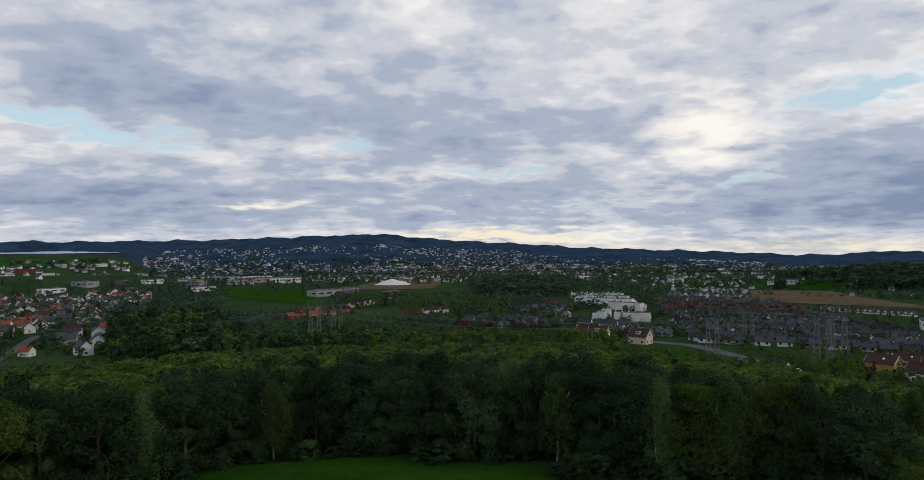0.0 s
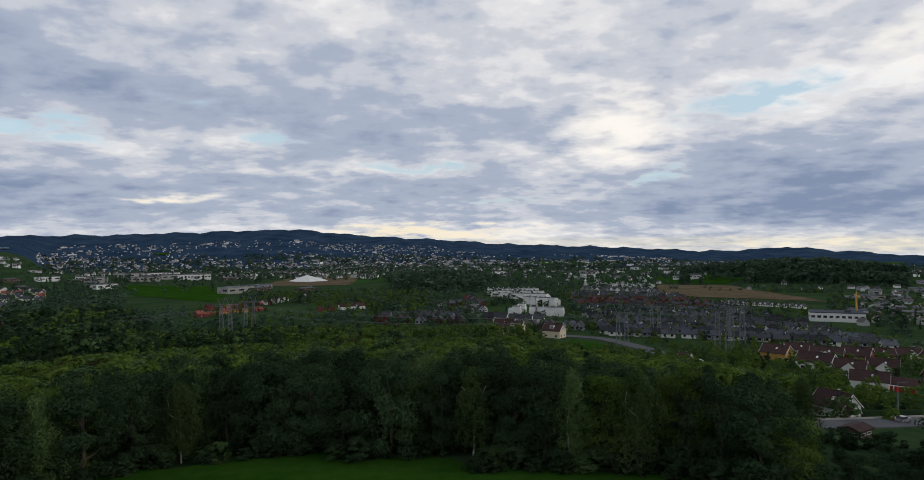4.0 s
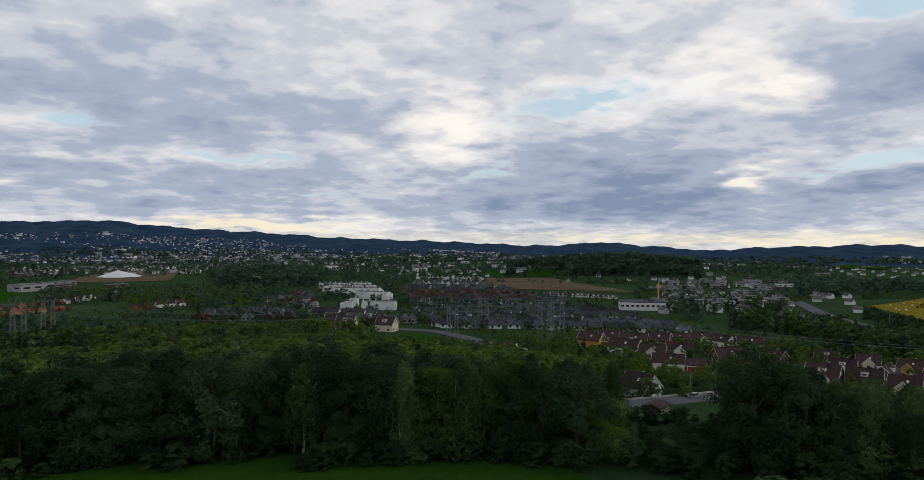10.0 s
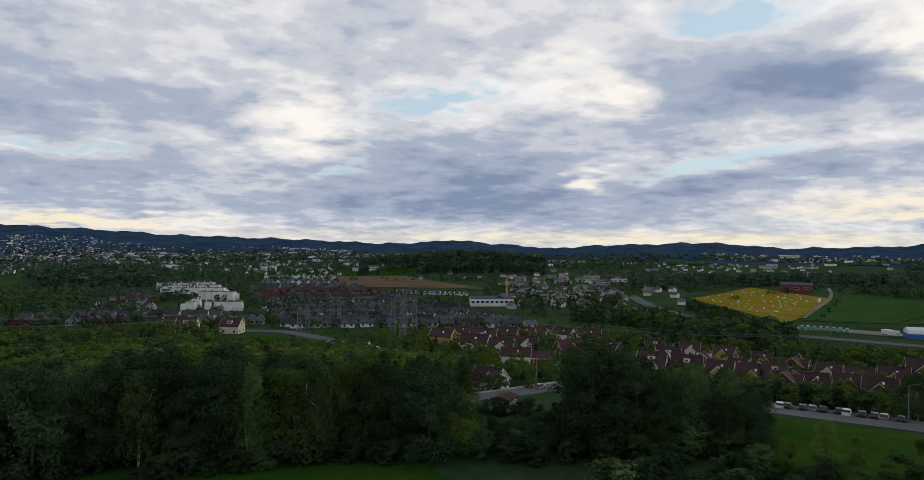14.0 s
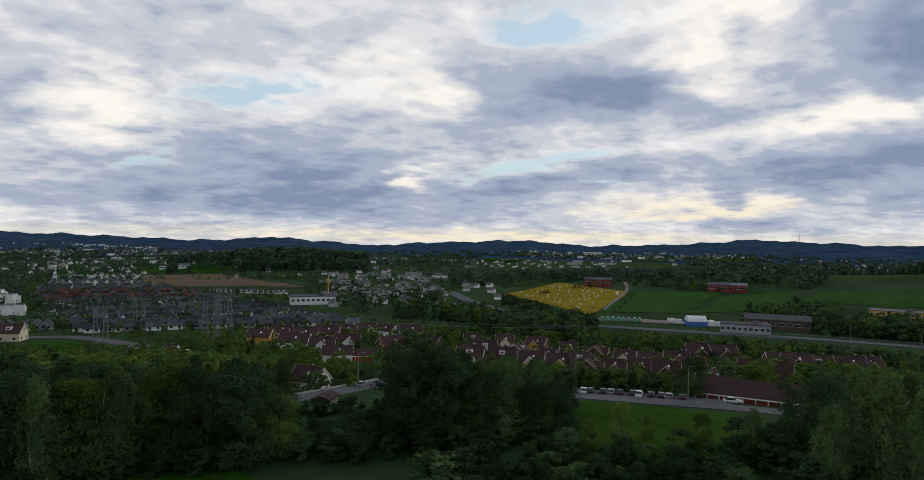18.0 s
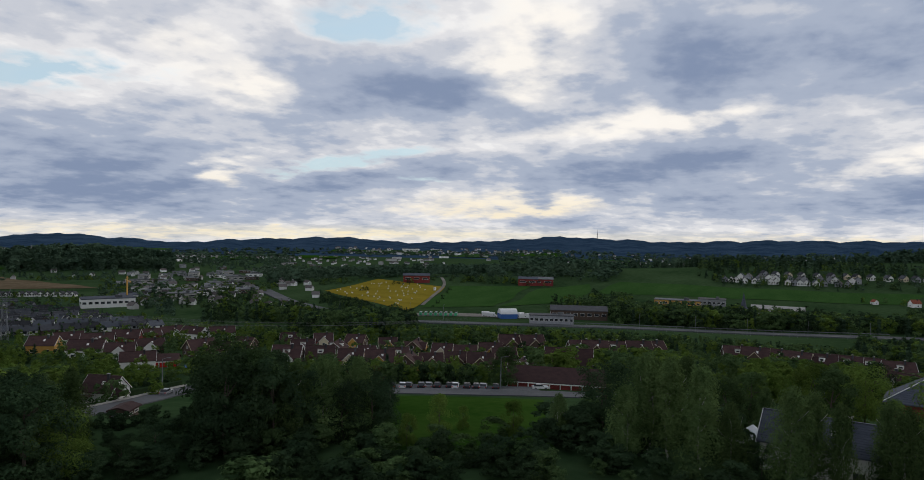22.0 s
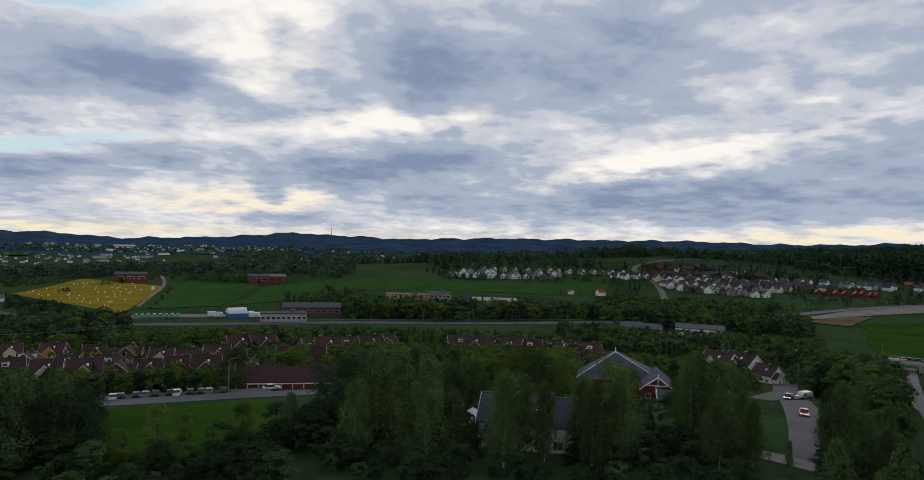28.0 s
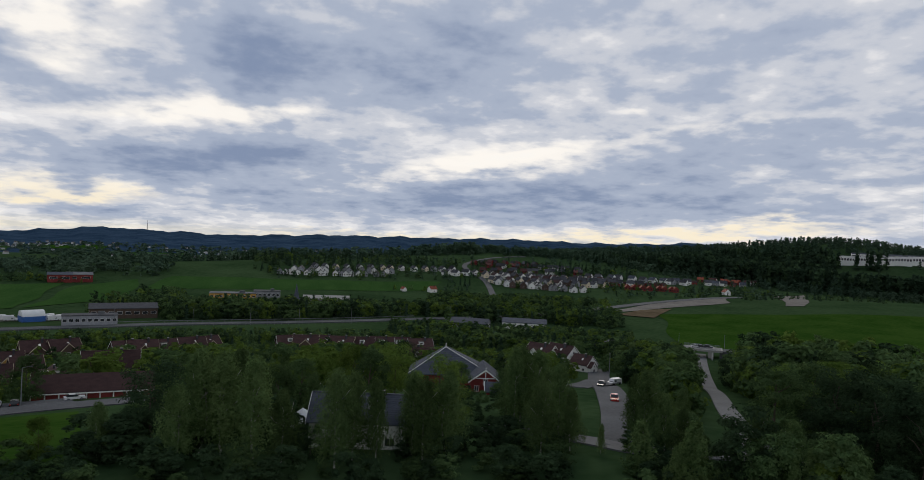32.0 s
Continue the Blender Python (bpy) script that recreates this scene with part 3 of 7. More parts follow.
def road(name, points, width, material, label, category="road", lift=0.25):
    ob = ribbon(name, points, width, M[material], label, category, lift)
    claim(ob, width / 2 + 1)
    return ob


road("street", ((30.8, 141), (35.7, 160.6), (39.2, 181), (42.3, 197), (46, 199), (51, 187), (56, 171), (60, 166), (64, 165), (70, 168), (76, 172), (84, 178)), 8.5, "asphalt",
     "grey asphalt street between meadow and houses")
road("parking_lane", ((56, 183), (60, 180), (65, 179), (69.5, 181)), 7.0, "asphalt", "asphalt parking strip under trees")
road("side_street", ((110.4, 270), (110.6, 225), (111.3, 190), (111.8, 165), (112.3, 140), (112.6, 120), (112.8, 109)), 7.5, "asphalt", "grey asphalt street going down the hill")
road("parking_apron", ((108.4, 205), (109.6, 203), (111.0, 200)), 18.0, "asphalt", "asphalt parking place at the street's side")
road("driveway", ((101, 116), (106, 114), (110, 111), (114, 108), (118.5, 110), (122, 113), (126, 112), (131, 108)), 4.6, "path", "narrow asphalt drive through birches")
road("footpath", ((118.3, 345), (118.5, 300), (119.0, 240), (119.8, 190), (120.6, 158), (121.8, 135), (123.2, 113)), 4.4, "path", "pale asphalt footpath down to the underpass", "path")
road("motorway", ((46.8, 640), (48.5, 548), (50.3, 502), (53.5, 450), (55.6, 422), (60, 410), (66, 404), (71, 405), (76, 410), (82, 415), (88, 425), (95, 445), (102, 470), (108, 520), (114, 600), (121, 690)), 10.5, "asphalt",
     "grey dual carriageway with guard rails", lift=0.5)
road("depot_yard", ((58.6, 450), (62, 451), (65, 450), (69.5, 446)), 15.0, "gravel", "grey gravel yard of a depot", "yard", 0.3)
road("slip_road", ((110, 352), (113, 345), (115.5, 341), (117.0, 338.5)), 9.0, "asphalt", "embanked road leading to the underpass", lift=3.4)
road("slip_road_2", ((119.7, 338), (121, 338), (122.5, 340)), 9.0, "asphalt", "embanked road beyond the underpass", lift=3.4)
road("bend_road", ((13.5, 400), (17.9, 386), (19.8, 366), (21.7, 342), (23.0, 322)), 8.5, "asphalt", "bending asphalt road out of the wood")
road("farm_track", ((59.6, 505), (60.4, 560), (61.4, 640), (61.2, 700)), 2.8, "gravel", "gravel track up to a barn", "track", 0.45)
road("suburb_street", ((-34.5, 400), (-33.2, 440), (-32.0, 500), (-30.5, 530)), 5.5, "asphalt", "grey suburb street between houses", lift=0.3)
road("hill_street", ((101.5, 640), (100.8, 720), (99, 800), (101, 860), (104, 900)), 6.0, "asphalt", "street up a hillside of houses", lift=0.4)
road("town_street", ((17.5, 620), (21, 560), (26, 520), (31, 430), (35, 400)), 6.5, "asphalt", "town street between rows of roofs", lift=0.3)
road("white_house_lane", ((7.5, 690), (7.9, 610), (8.4, 560), (8.0, 500)), 5.0, "path", "pale lane curving up a grassy slope", lift=0.4)

# ---- trees ----
RNG = np.random.default_rng(7)


def blades(centres, normals, size, rng, stretch=1.6):
    """Leaf sprays: one small pointed blade at each centre."""
    n = len(centres)
    a = np.cross(normals, rng.normal(size=(n, 3)))
    a /= np.linalg.norm(a, axis=1)[:, None] + 1e-9
    b = np.cross(normals, a)
    s = (size * rng.uniform(0.6, 1.4, n))[:, None]
    pts = np.stack([centres - a * s * stretch * 0.4 - b * s * 0.45, centres + a * s * stretch * 0.6, centres - a * s * stretch * 0.4 + b * s * 0.45], 1)
    return pts.reshape(-1, 3)


def unit(v):
    return v / (np.linalg.norm(v, axis=1)[:, None] + 1e-9)


def broad_points(rng, count, clumps, slim, low):
    """A broadleaf crown in a 1 m high tree: clumps of sprays round an uneven egg."""
    u = rng.uniform(0, 1, clumps)
    z = low + (1 - low) * (0.02 + 0.95 * u)
    prof = np.sqrt(np.clip(1 - ((z - (low + 0.42 * (1 - low))) / (0.60 * (1 - low))) ** 2, 0.03, 1))
    ang = rng.uniform(0, 2 * np.pi, clumps)
    rad = slim * prof * rng.uniform(0.5, 0.92, clumps) * (1 + 0.22 * np.sin(3 * ang + 5 * z) + 0.12 * np.sin(5 * ang + 2))
    cc = np.stack([rad * np.cos(ang), rad * np.sin(ang), z], -1)
    which = rng.integers(0, clumps, count)
    size = slim * rng.uniform(0.24, 0.44, clumps)[which]
    d = unit(rng.normal(size=(count, 3)) + np.array([0, 0, 0.25]))
    pos = cc[which] + d * (size * rng.uniform(0.35, 1.05, count) ** 0.6)[:, None] * np.array([1, 1, 0.75])
    out = unit(d + 0.7 * unit(pos - np.array([0, 0, 0.45])) + np.array([0, 0, 0.2]) + 0.28 * rng.normal(size=(count, 3)))
    pos[:, 2] = np.clip(pos[:, 2], 0.02, 1.02)
    return pos, out


def birch_points(rng, count, strands, slim, low):
    """A birch crown: thin hanging strands from rising limbs."""
    z0 = low + (1 - low) * rng.uniform(0.1, 1.0, strands) ** 0.8
    prof = slim * (0.22 + 0.78 * np.sin(np.pi * np.clip((z0 - low) / (1 - low), 0, 1) ** 0.62) ** 0.8)
    ang = rng.uniform(0, 2 * np.pi, strands)
    rad = prof * rng.uniform(0.25, 1.0, strands) * (1 + 0.3 * np.sin(2 * ang + 6 * z0))
    length = rng.uniform(0.06, 0.20, strands)
    which = rng.integers(0, strands, count)
    f = rng.uniform(0, 1, count)
    pos = np.stack([rad[which] * np.cos(ang[which]), rad[which] * np.sin(ang[which]), z0[which] - f * length[which]], -1)
    pos += rng.normal(size=(count, 3)) * np.array([0.018, 0.018, 0.012])
    out = unit(0.45 * rng.normal(size=(count, 3)) + np.stack([np.cos(ang[which]), np.sin(ang[which]), 0.5 + 0 * f], -1))
    pos[:, 2] = np.clip(pos[:, 2], 0.05, 1.02)
    return pos, out


def spruce_points(rng, count, slim):
    """A spruce: whorls of drooping boughs that shorten to the tip."""
    tiers = 16
    t = rng.integers(0, tiers, count)
    base = 0.06 + 0.93 * (t + 0.5) / tiers
    reach = slim * (1.03 - base) ** 0.85
    bough = rng.integers(0, 7, count)
    ang = bough * 0.898 + t * 1.3 + rng.normal(size=count) * 0.17
    f = rng.uniform(0.08, 1, count) ** 0.7
    rad = reach * f * (0.8 + 0.35 * np.sin(bough * 2.3 + t * 1.7))
    pos = np.stack([rad * np.cos(ang), rad * np.sin(ang), base - 0.06 * f * f + 0.012 * rng.normal(size=count)], -1)
    out = unit(np.stack([0.4 * np.cos(ang), 0.4 * np.sin(ang), 1 + 0 * f], -1) + 0.5 * rng.normal(size=(count, 3)))
    return pos, out


def mesh_from_blades(name, pts, material):
    n = len(pts) // 3
    me = bpy.data.meshes.new(name)
    me.vertices.add(3 * n)
    me.vertices.foreach_set("co", np.ascontiguousarray(pts, dtype=np.float32).ravel())
    me.loops.add(3 * n)
    me.loops.foreach_set("vertex_index", np.arange(3 * n, dtype=np.int32))
    me.polygons.add(n)
    me.polygons.foreach_set("loop_start", np.arange(0, 3 * n, 3, dtype=np.int32))
    me.polygons.foreach_set("loop_total", np.full(n, 3, np.int32))
    me.materials.append(material)
    me.update(calc_edges=True)
    return me


def trunk_mesh(name, rng, height, girth, limbs, material):
    """A tapered, slightly bent trunk with rising limbs, in a 1 m high tree."""
    verts, faces = [], []

    def tube(a, b, r0, r1, sides=6, steps=4, bend=0.02):
        a, b = np.array(a), np.array(b)
        d = (b - a) / np.linalg.norm(b - a)
        u = np.cross(d, [0.3, 0.9, 0.2])
        u /= np.linalg.norm(u)
        w = np.cross(d, u)
        first = len(verts)
        off = rng.normal(size=3) * bend
        for i in range(steps + 1):
            f = i / steps
            c = a + (b - a) * f + off * math.sin(f * math.pi)
            r = r0 + (r1 - r0) * f
            for k in range(sides):
                q = 2 * math.pi * k / sides
                verts.append(c + r * (u * math.cos(q) + w * math.sin(q)))
        for i in range(steps):
            for k in range(sides):
                faces.append((first + i * sides + k, first + i * sides + (k + 1) % sides, first + (i + 1) * sides + (k + 1) % sides, first + (i + 1) * sides + k))

    tube((0, 0, -0.03), (0, 0, height), girth, girth * 0.25)
    for i in range(limbs):
        z = height * rng.uniform(0.3, 0.85)
        q = rng.uniform(0, 2 * math.pi)
        reach = rng.uniform(0.10, 0.2)
        tube((0, 0, z), (reach * math.cos(q), reach * math.sin(q), z + rng.uniform(0.08, 0.2)), girth * 0.45, girth * 0.12, 4, 2)
    me = bpy.data.meshes.new(name)
    me.from_pydata([tuple(v) for v in verts], [], faces)
    me.materials.append(material)
    return me


# crowns and trunks of 1 m high trees, at seven degrees of detail: 0 for the trees nearest by, 6 for the far woods; 7 for shrubs
KINDS = {}
for kind, leaf, bark in (("oak", "leaf", "bark"), ("alder", "leaf_dark", "bark"), ("willow", "leaf_light", "bark"), ("rowan", "leaf_rust", "bark"),
                         ("birch", "leaf_birch", "birch_bark"), ("spruce", "needle", "bark")):
    for detail, count in ((0, 10000), (1, 3400), (2, 900), (3, 380), (4, 170), (5, 60), (6, 20), (7, 1500)):
        for version in range(2 if kind in ("willow", "rowan") else 4 if detail == 0 and kind in ("oak", "alder") else 3):
            rng = np.random.default_rng(abs(hash((len(kind), kind[0] == "o", kind[1] == "l", detail, version))) % 99991 + version)
            size = (0.0165, 0.029, 0.056, 0.074, 0.094, 0.150, 0.25, 0.044)[detail]
            if kind == "spruce":
                pos, out = spruce_points(rng, count, rng.uniform(0.17, 0.23))
                pts = blades(pos, out, size * 0.9, rng, 1.9)
            elif kind == "birch":
                pos, out = birch_points(rng, count, max(count // 16, 12), rng.uniform(0.20, 0.27), 0.07)
                pts = blades(pos, out, size * 0.82, rng, 1.6)
            else:
                pos, out = broad_points(rng, count, (50, 40, 28, 20, 16, 10, 7, 30)[detail], rng.uniform(0.30, 0.40), rng.uniform(0.03, 0.10))
                pts = blades(pos, out, size, rng)
            KINDS.setdefault((kind, detail), []).append((pts, leaf, bark))
CROWNS, TRUNKS = {}, {}
LABELS = {"oak": "leafy green broadleaf tree at the wood's edge", "alder": "dark green alder with a dense crown", "willow": "light green bushy broadleaf tree",
          "rowan": "rust-tinged broadleaf tree in the wood", "birch": "slender weeping birch with a pale trunk", "spruce": "dark pointed spruce tree in the wood"}
NAMES = {"oak": "broadleaf_tree", "alder": "alder_tree", "willow": "willow_tree", "rowan": "rowan_tree", "birch": "birch_tree", "spruce": "spruce_tree"}
TREES = 0


def tree(kind, x, y, h, detail=0, wide=1.0, rng=RNG, group="trees"):
    """One tree with its trunk and crown."""
    global TREES
    TREES += 1
    versions = KINDS[kind, detail]
    i = int(rng.integers(len(versions)))
    key = (kind, detail, i)
    if key not in CROWNS:
        pts, leaf, bark = versions[i]
        CROWNS[key] = mesh_from_blades("crown", pts, M[leaf])
        TRUNKS[key] = trunk_mesh("trunk", np.random.default_rng(i + 3), 0.8 if kind != "spruce" else 0.95, 0.012 if kind == "birch" else 0.018, 5, M[bark])
    root = new(NAMES[kind])
    root.matrix_basis = pose(x, y, gz(x, y) - 0.1, 0, 0, rng.uniform(0, 360)) @ Matrix.Diagonal((h * wide, h * wide, h, 1))
    for name, me in (("trunk", TRUNKS[key]), ("crown", CROWNS[key])):
        new(name, me).parent = root
    return tagged(root, LABELS[kind], "tree", group)


SPARE = []
SHRUBS = 0


def shrub(x, y, h, wide):
    """A low bush, one mesh; past 290 of them they join the stands of the wood."""
    global SHRUBS
    SHRUBS += 1
    kind = ("oak", "alder", "alder", "alder")[int(RNG.integers(4))]
    if SHRUBS > 290:
        SPARE.append((kind, 2, x, y, h, wide))
        return None
    pts, leaf, _ = KINDS[kind, 7][int(RNG.integers(len(KINDS[kind, 7])))]
    key = ("shrub", kind, len(pts), float(pts[0, 0]))
    if key not in CROWNS:
        CROWNS[key] = mesh_from_blades("shrub", pts, M[leaf])
    ob = new("shrub", CROWNS[key])
    ob.matrix_basis = pose(x, y, gz(x, y) - 0.1, 0, 0, RNG.uniform(0, 360)) @ Matrix.Diagonal((h * wide, h * wide, h, 1))
    return tagged(ob, "low dense green shrub under the trees", "shrub", "shrubs")


def woodland(name, spots, label, leaf=None):
    """Many trees as one mesh for each foliage; spots: kind, detail, x, y, height, width."""
    by_leaf = {}
    for kind, detail, x, y, h, wide in spots:
        pts, leafname, _ = KINDS[kind, detail][int(RNG.integers(len(KINDS[kind, detail])))]
        a = RNG.uniform(0, 2 * np.pi)
        c, s = math.cos(a), math.sin(a)
        q = np.empty_like(pts)
        q[:, 0], q[:, 1] = (pts[:, 0] * c - pts[:, 1] * s) * h * wide + x, (pts[:, 0] * s + pts[:, 1] * c) * h * wide + y
        q[:, 2] = pts[:, 2] * h + gz(x, y) - 0.3
        by_leaf.setdefault(leaf or leafname, []).append(q)
    for leafname, chunks in by_leaf.items():
        ob = new(name, mesh_from_blades(name, np.concatenate(chunks), M[leafname]))
        tagged(ob, label, "woodland", kind="stuff")

# ---- buildings ----
class Shape:
    """Collects the corners and faces of one mesh."""

    def __init__(self):
        self.v, self.f = [], []

    def box(self, cx, cy, cz, sx, sy, sz):
        """A block centred on cx, cy with its foot at cz."""
        i = len(self.v)
        for z in (cz, cz + sz):
            self.v += [(cx - sx / 2, cy - sy / 2, z), (cx + sx / 2, cy - sy / 2, z), (cx + sx / 2, cy + sy / 2, z), (cx - sx / 2, cy + sy / 2, z)]
        self.f += [tuple(i + k for k in q) for q in ((0, 3, 2, 1), (4, 5, 6, 7), (0, 1, 5, 4), (1, 2, 6, 5), (2, 3, 7, 6), (3, 0, 4, 7))]
        return self

    def prism(self, outline, y0, y1):
        """An outline of (x, z) drawn out from y0 to y1."""
        i, n = len(self.v), len(outline)
        self.v += [(x, y0, z) for x, z in outline] + [(x, y1, z) for x, z in outline]
        self.f += [tuple(i + k for k in range(n)), tuple(i + n + k for k in reversed(range(n)))]
        self.f += [(i + k, i + n + k, i + n + (k + 1) % n, i + (k + 1) % n) for k in range(n)]
        return self

    def prism_x(self, outline, x0, x1):
        """An outline of (y, z) drawn out from x0 to x1."""
        i, n = len(self.v), len(outline)
        self.v += [(x0, y, z) for y, z in outline] + [(x1, y, z) for y, z in outline]
        self.f += [tuple(i + n + k for k in range(n)), tuple(i + k for k in reversed(range(n)))]
        self.f += [(i + (k + 1) % n, i + n + (k + 1) % n, i + n + k, i + k) for k in range(n)]
        return self

    def bar(self, a, b, r, sides=4):
        """A thin bar from a to b."""
        a, b = Vector(a), Vector(b)
        d = (b - a).normalized()
        u = d.orthogonal().normalized()
        w = d.cross(u)
        i = len(self.v)
        for p in (a, b):
            for k in range(sides):
                q = 2 * math.pi * (k + 0.5) / sides
                self.v.append(tuple(p + r * (u * math.cos(q) + w * math.sin(q))))
        self.f += [(i + k, i + (k + 1) % sides, i + sides + (k + 1) % sides, i + sides + k) for k in range(sides)]
        self.f += [tuple(i + k for k in reversed(range(sides))), tuple(i + sides + k for k in range(sides))]
        return self

    def lathe(self, profile, sides=10, cx=0.0, cy=0.0):
        """A turned form; profile: radius and height, from the foot up."""
        i = len(self.v)
        for r, z in profile:
            for k in range(sides):
                q = 2 * math.pi * k / sides
                self.v.append((cx + r * math.cos(q), cy + r * math.sin(q), z))
        for j in range(len(profile) - 1):
            self.f += [(i + j * sides + k, i + j * sides + (k + 1) % sides, i + (j + 1) * sides + (k + 1) % sides, i + (j + 1) * sides + k) for k in range(sides)]
        self.f += [tuple(i + k for k in reversed(range(sides))), tuple(i + (len(profile) - 1) * sides + k for k in range(sides))]
        return self


def part(name, shape, material, parent, label=""):
    ob = mesh_object(name, shape.v, shape.f, M[material], parent)
    return tagged(ob, label)


def roof_shape(w, l, eave, rise, over=0.5, thick=0.22, over_end=0.4):
    s = Shape()
    k = rise / (w / 2)
    x1, z1 = w / 2 + over, eave - over * k
    for side in (-1, 1):
        o = [(0, eave + rise), (side * x1, z1), (side * x1, z1 + thick), (0, eave + rise + thick * 1.15)]
        if side > 0:
            o = o[::-1]
        s.prism(o, -l / 2 - over_end, l / 2 + over_end)
    return s


def window(parent, x, y, z, w, h, facing, full=True):
    """A window in the wall plane at x, y; facing: 'x' or 'y', with the sign of the outward side."""
    axis, sign = facing[1], 1 if facing[0] == "+" else -1
    f = Shape()
    t = 0.09

    def piece(u, v, su, sv, depth, out):
        if axis == "y":
            return (x + u, y + sign * out, z + v, su, depth, sv)
        return (x + sign * out, y + u, z + v, depth, su, sv)

    for u, v, su, sv in ((0, -t, w + 2 * t, t), (0, h, w + 2 * t, t), (-w / 2 - t / 2, 0, t, h), (w / 2 + t / 2, 0, t, h), (0, 0, 0.06, h)):
        f.box(*piece(u, v, su, sv, 0.12, 0.04))
    p = Shape().box(*piece(0, 0.002, w - 0.004, h - 0.004, 0.06, 0.01))
    if full:
        frame_part = part("window", f, "white", parent)
        part("pane", p, "glass", frame_part)
        return frame_part
    rings = []
    for half_w, v0, v1, out in ((w / 2 + t, -t, h + t, -0.02), (w / 2 + t, -t, h + t, 0.08), (w / 2, 0, h, 0.08), (w / 2, 0, h, 0.03)):
        for u, v in ((-half_w, v0), (half_w, v0), (half_w, v1), (-half_w, v1)):
            rings.append((x + u, y + sign * out, z + v) if axis == "y" else (x + sign * out, y + u, z + v))
    faces = [(4 * r + k, 4 * r + (k + 1) % 4, 4 * r + 4 + (k + 1) % 4, 4 * r + 4 + k) for r in range(3) for k in range(4)] + [(12, 13, 14, 15)]
    ob = mesh_object("window", rings, faces, M["white"], parent)
    ob.data.materials.append(M["glass"])
    ob.data.polygons[12].material_index = 1
    return ob


def gable_house(name, label, w, l, eave, rise, wall, roof, full=True, cross=False, storeys=2, chimney=True, dormers=0, trim="white", porch=False, gable_wall=None, panes=False):
    root = new(name)
    foot = 0.2 if full else -2.5
    if full:
        part("foundation", Shape().box(0, 0, -2.5, w - 0.1, l - 0.1, 2.7), "concrete", root)
    body = Shape().prism([(-w / 2, foot), (w / 2, foot), (w / 2, eave), (0, eave + rise), (-w / 2, eave)], -l / 2, l / 2)
    part("wall", body, wall, root)
    part("roof", roof_shape(w, l, eave, rise), roof, root)
    k = rise / (w / 2)
    if full:
        for sy in (-1, 1):
            b = Shape()
            for side in (-1, 1):
                x1 = w / 2 + 0.55
                o = [(0, eave + rise + 0.30), (side * x1, eave - 0.55 * k + 0.30), (side * x1, eave - 0.55 * k - 0.02), (0, eave + rise - 0.02)]
                y = sy * (l / 2 + 0.45)
                b.prism(o if side < 0 else o[::-1], y - 0.04, y + 0.04)
            part("bargeboard", b, trim, root)
        part("ridge_cap", Shape().box(0, 0, eave + rise + 0.20, 0.4, l + 0.7, 0.12), roof, root)
    rows = [0.9 + 2.6 * s for s in range(storeys) if 0.9 + 2.6 * s + 1.2 < eave + 0.3]
    for sy, fy in ((-1, "-y"), (1, "+y")):
        for z in rows:
            for x in ((-w * 0.27, w * 0.27) if full else (0,)):
                window(root, x, sy * l / 2, z, 1.2, 1.2, fy, panes)
        if rise > 2.2 and full:
            window(root, 0, sy * l / 2, eave + 0.3, 1.0, 1.1, fy, panes)
    for sx, fx in ((-1, "-x"), (1, "+x")):
        for z in rows:
            for y in ((-l * 0.28, l * 0.28) if full else (l * 0.1,)):
                if not full and z > 2 or cross and abs(y) < w * 0.2:
                    continue
                window(root, sx * w / 2, y, z, 1.3, 1.1, fx, panes)
    if chimney:
        c = part("chimney", Shape().box(w * 0.12, l * 0.18, eave + rise * 0.5, 0.75, 0.75, rise * 0.5 + 1.0), "black", root)
        if full:
            part("chimney_cap", Shape().box(w * 0.12, l * 0.18, eave + rise + 1.0, 0.9, 0.9, 0.1), "concrete", c)
    if full:
        d = part("door", Shape().box(-w * 0.05, -l / 2 - 0.03, 0.2, 0.95, 0.12, 2.05), "brown", root)
        part("handle", Shape().box(-w * 0.05 + 0.36, -l / 2 - 0.12, 1.2, 0.12, 0.06, 0.04), "steel", d)
    if cross:
        cw, reach, ce, cr = w * 0.62, w / 2 + 1.4, eave - 0.2, rise * 0.72
        for sx in (-1, 1):
            g = Shape().prism_x([(-cw / 2, 0.2), (cw / 2, 0.2), (cw / 2, ce), (0, ce + cr), (-cw / 2, ce)], min(0.4 * sx, reach * sx), max(0.4 * sx, reach * sx))
            wing = part("cross_wing", g, gable_wall or wall, root)
            r = Shape()
            for side in (-1, 1):
                k2 = cr / (cw / 2)
                y1 = cw / 2 + 0.45
                o = [(0, ce + cr), (side * y1, ce - 0.45 * k2), (side * y1, ce - 0.45 * k2 + 0.2), (0, ce + cr + 0.22)]
                r.prism_x(o if side < 0 else o[::-1], min(0.2 * sx, (reach + 0.45) * sx), max(0.2 * sx, (reach + 0.45) * sx))
            part("wing_roof", r, roof, wing)
            b = Shape()
            for side in (-1, 1):
                o = [(0, ce + cr + 0.28), (side * (cw / 2 + 0.5), ce - 0.5 * k2 + 0.28), (side * (cw / 2 + 0.5), ce - 0.5 * k2 - 0.02), (0, ce + cr - 0.02)]
                x = sx * (reach + 0.50)
                b.prism_x(o if side < 0 else o[::-1], x - 0.04, x + 0.04)
            part("bargeboard", b, trim, wing)
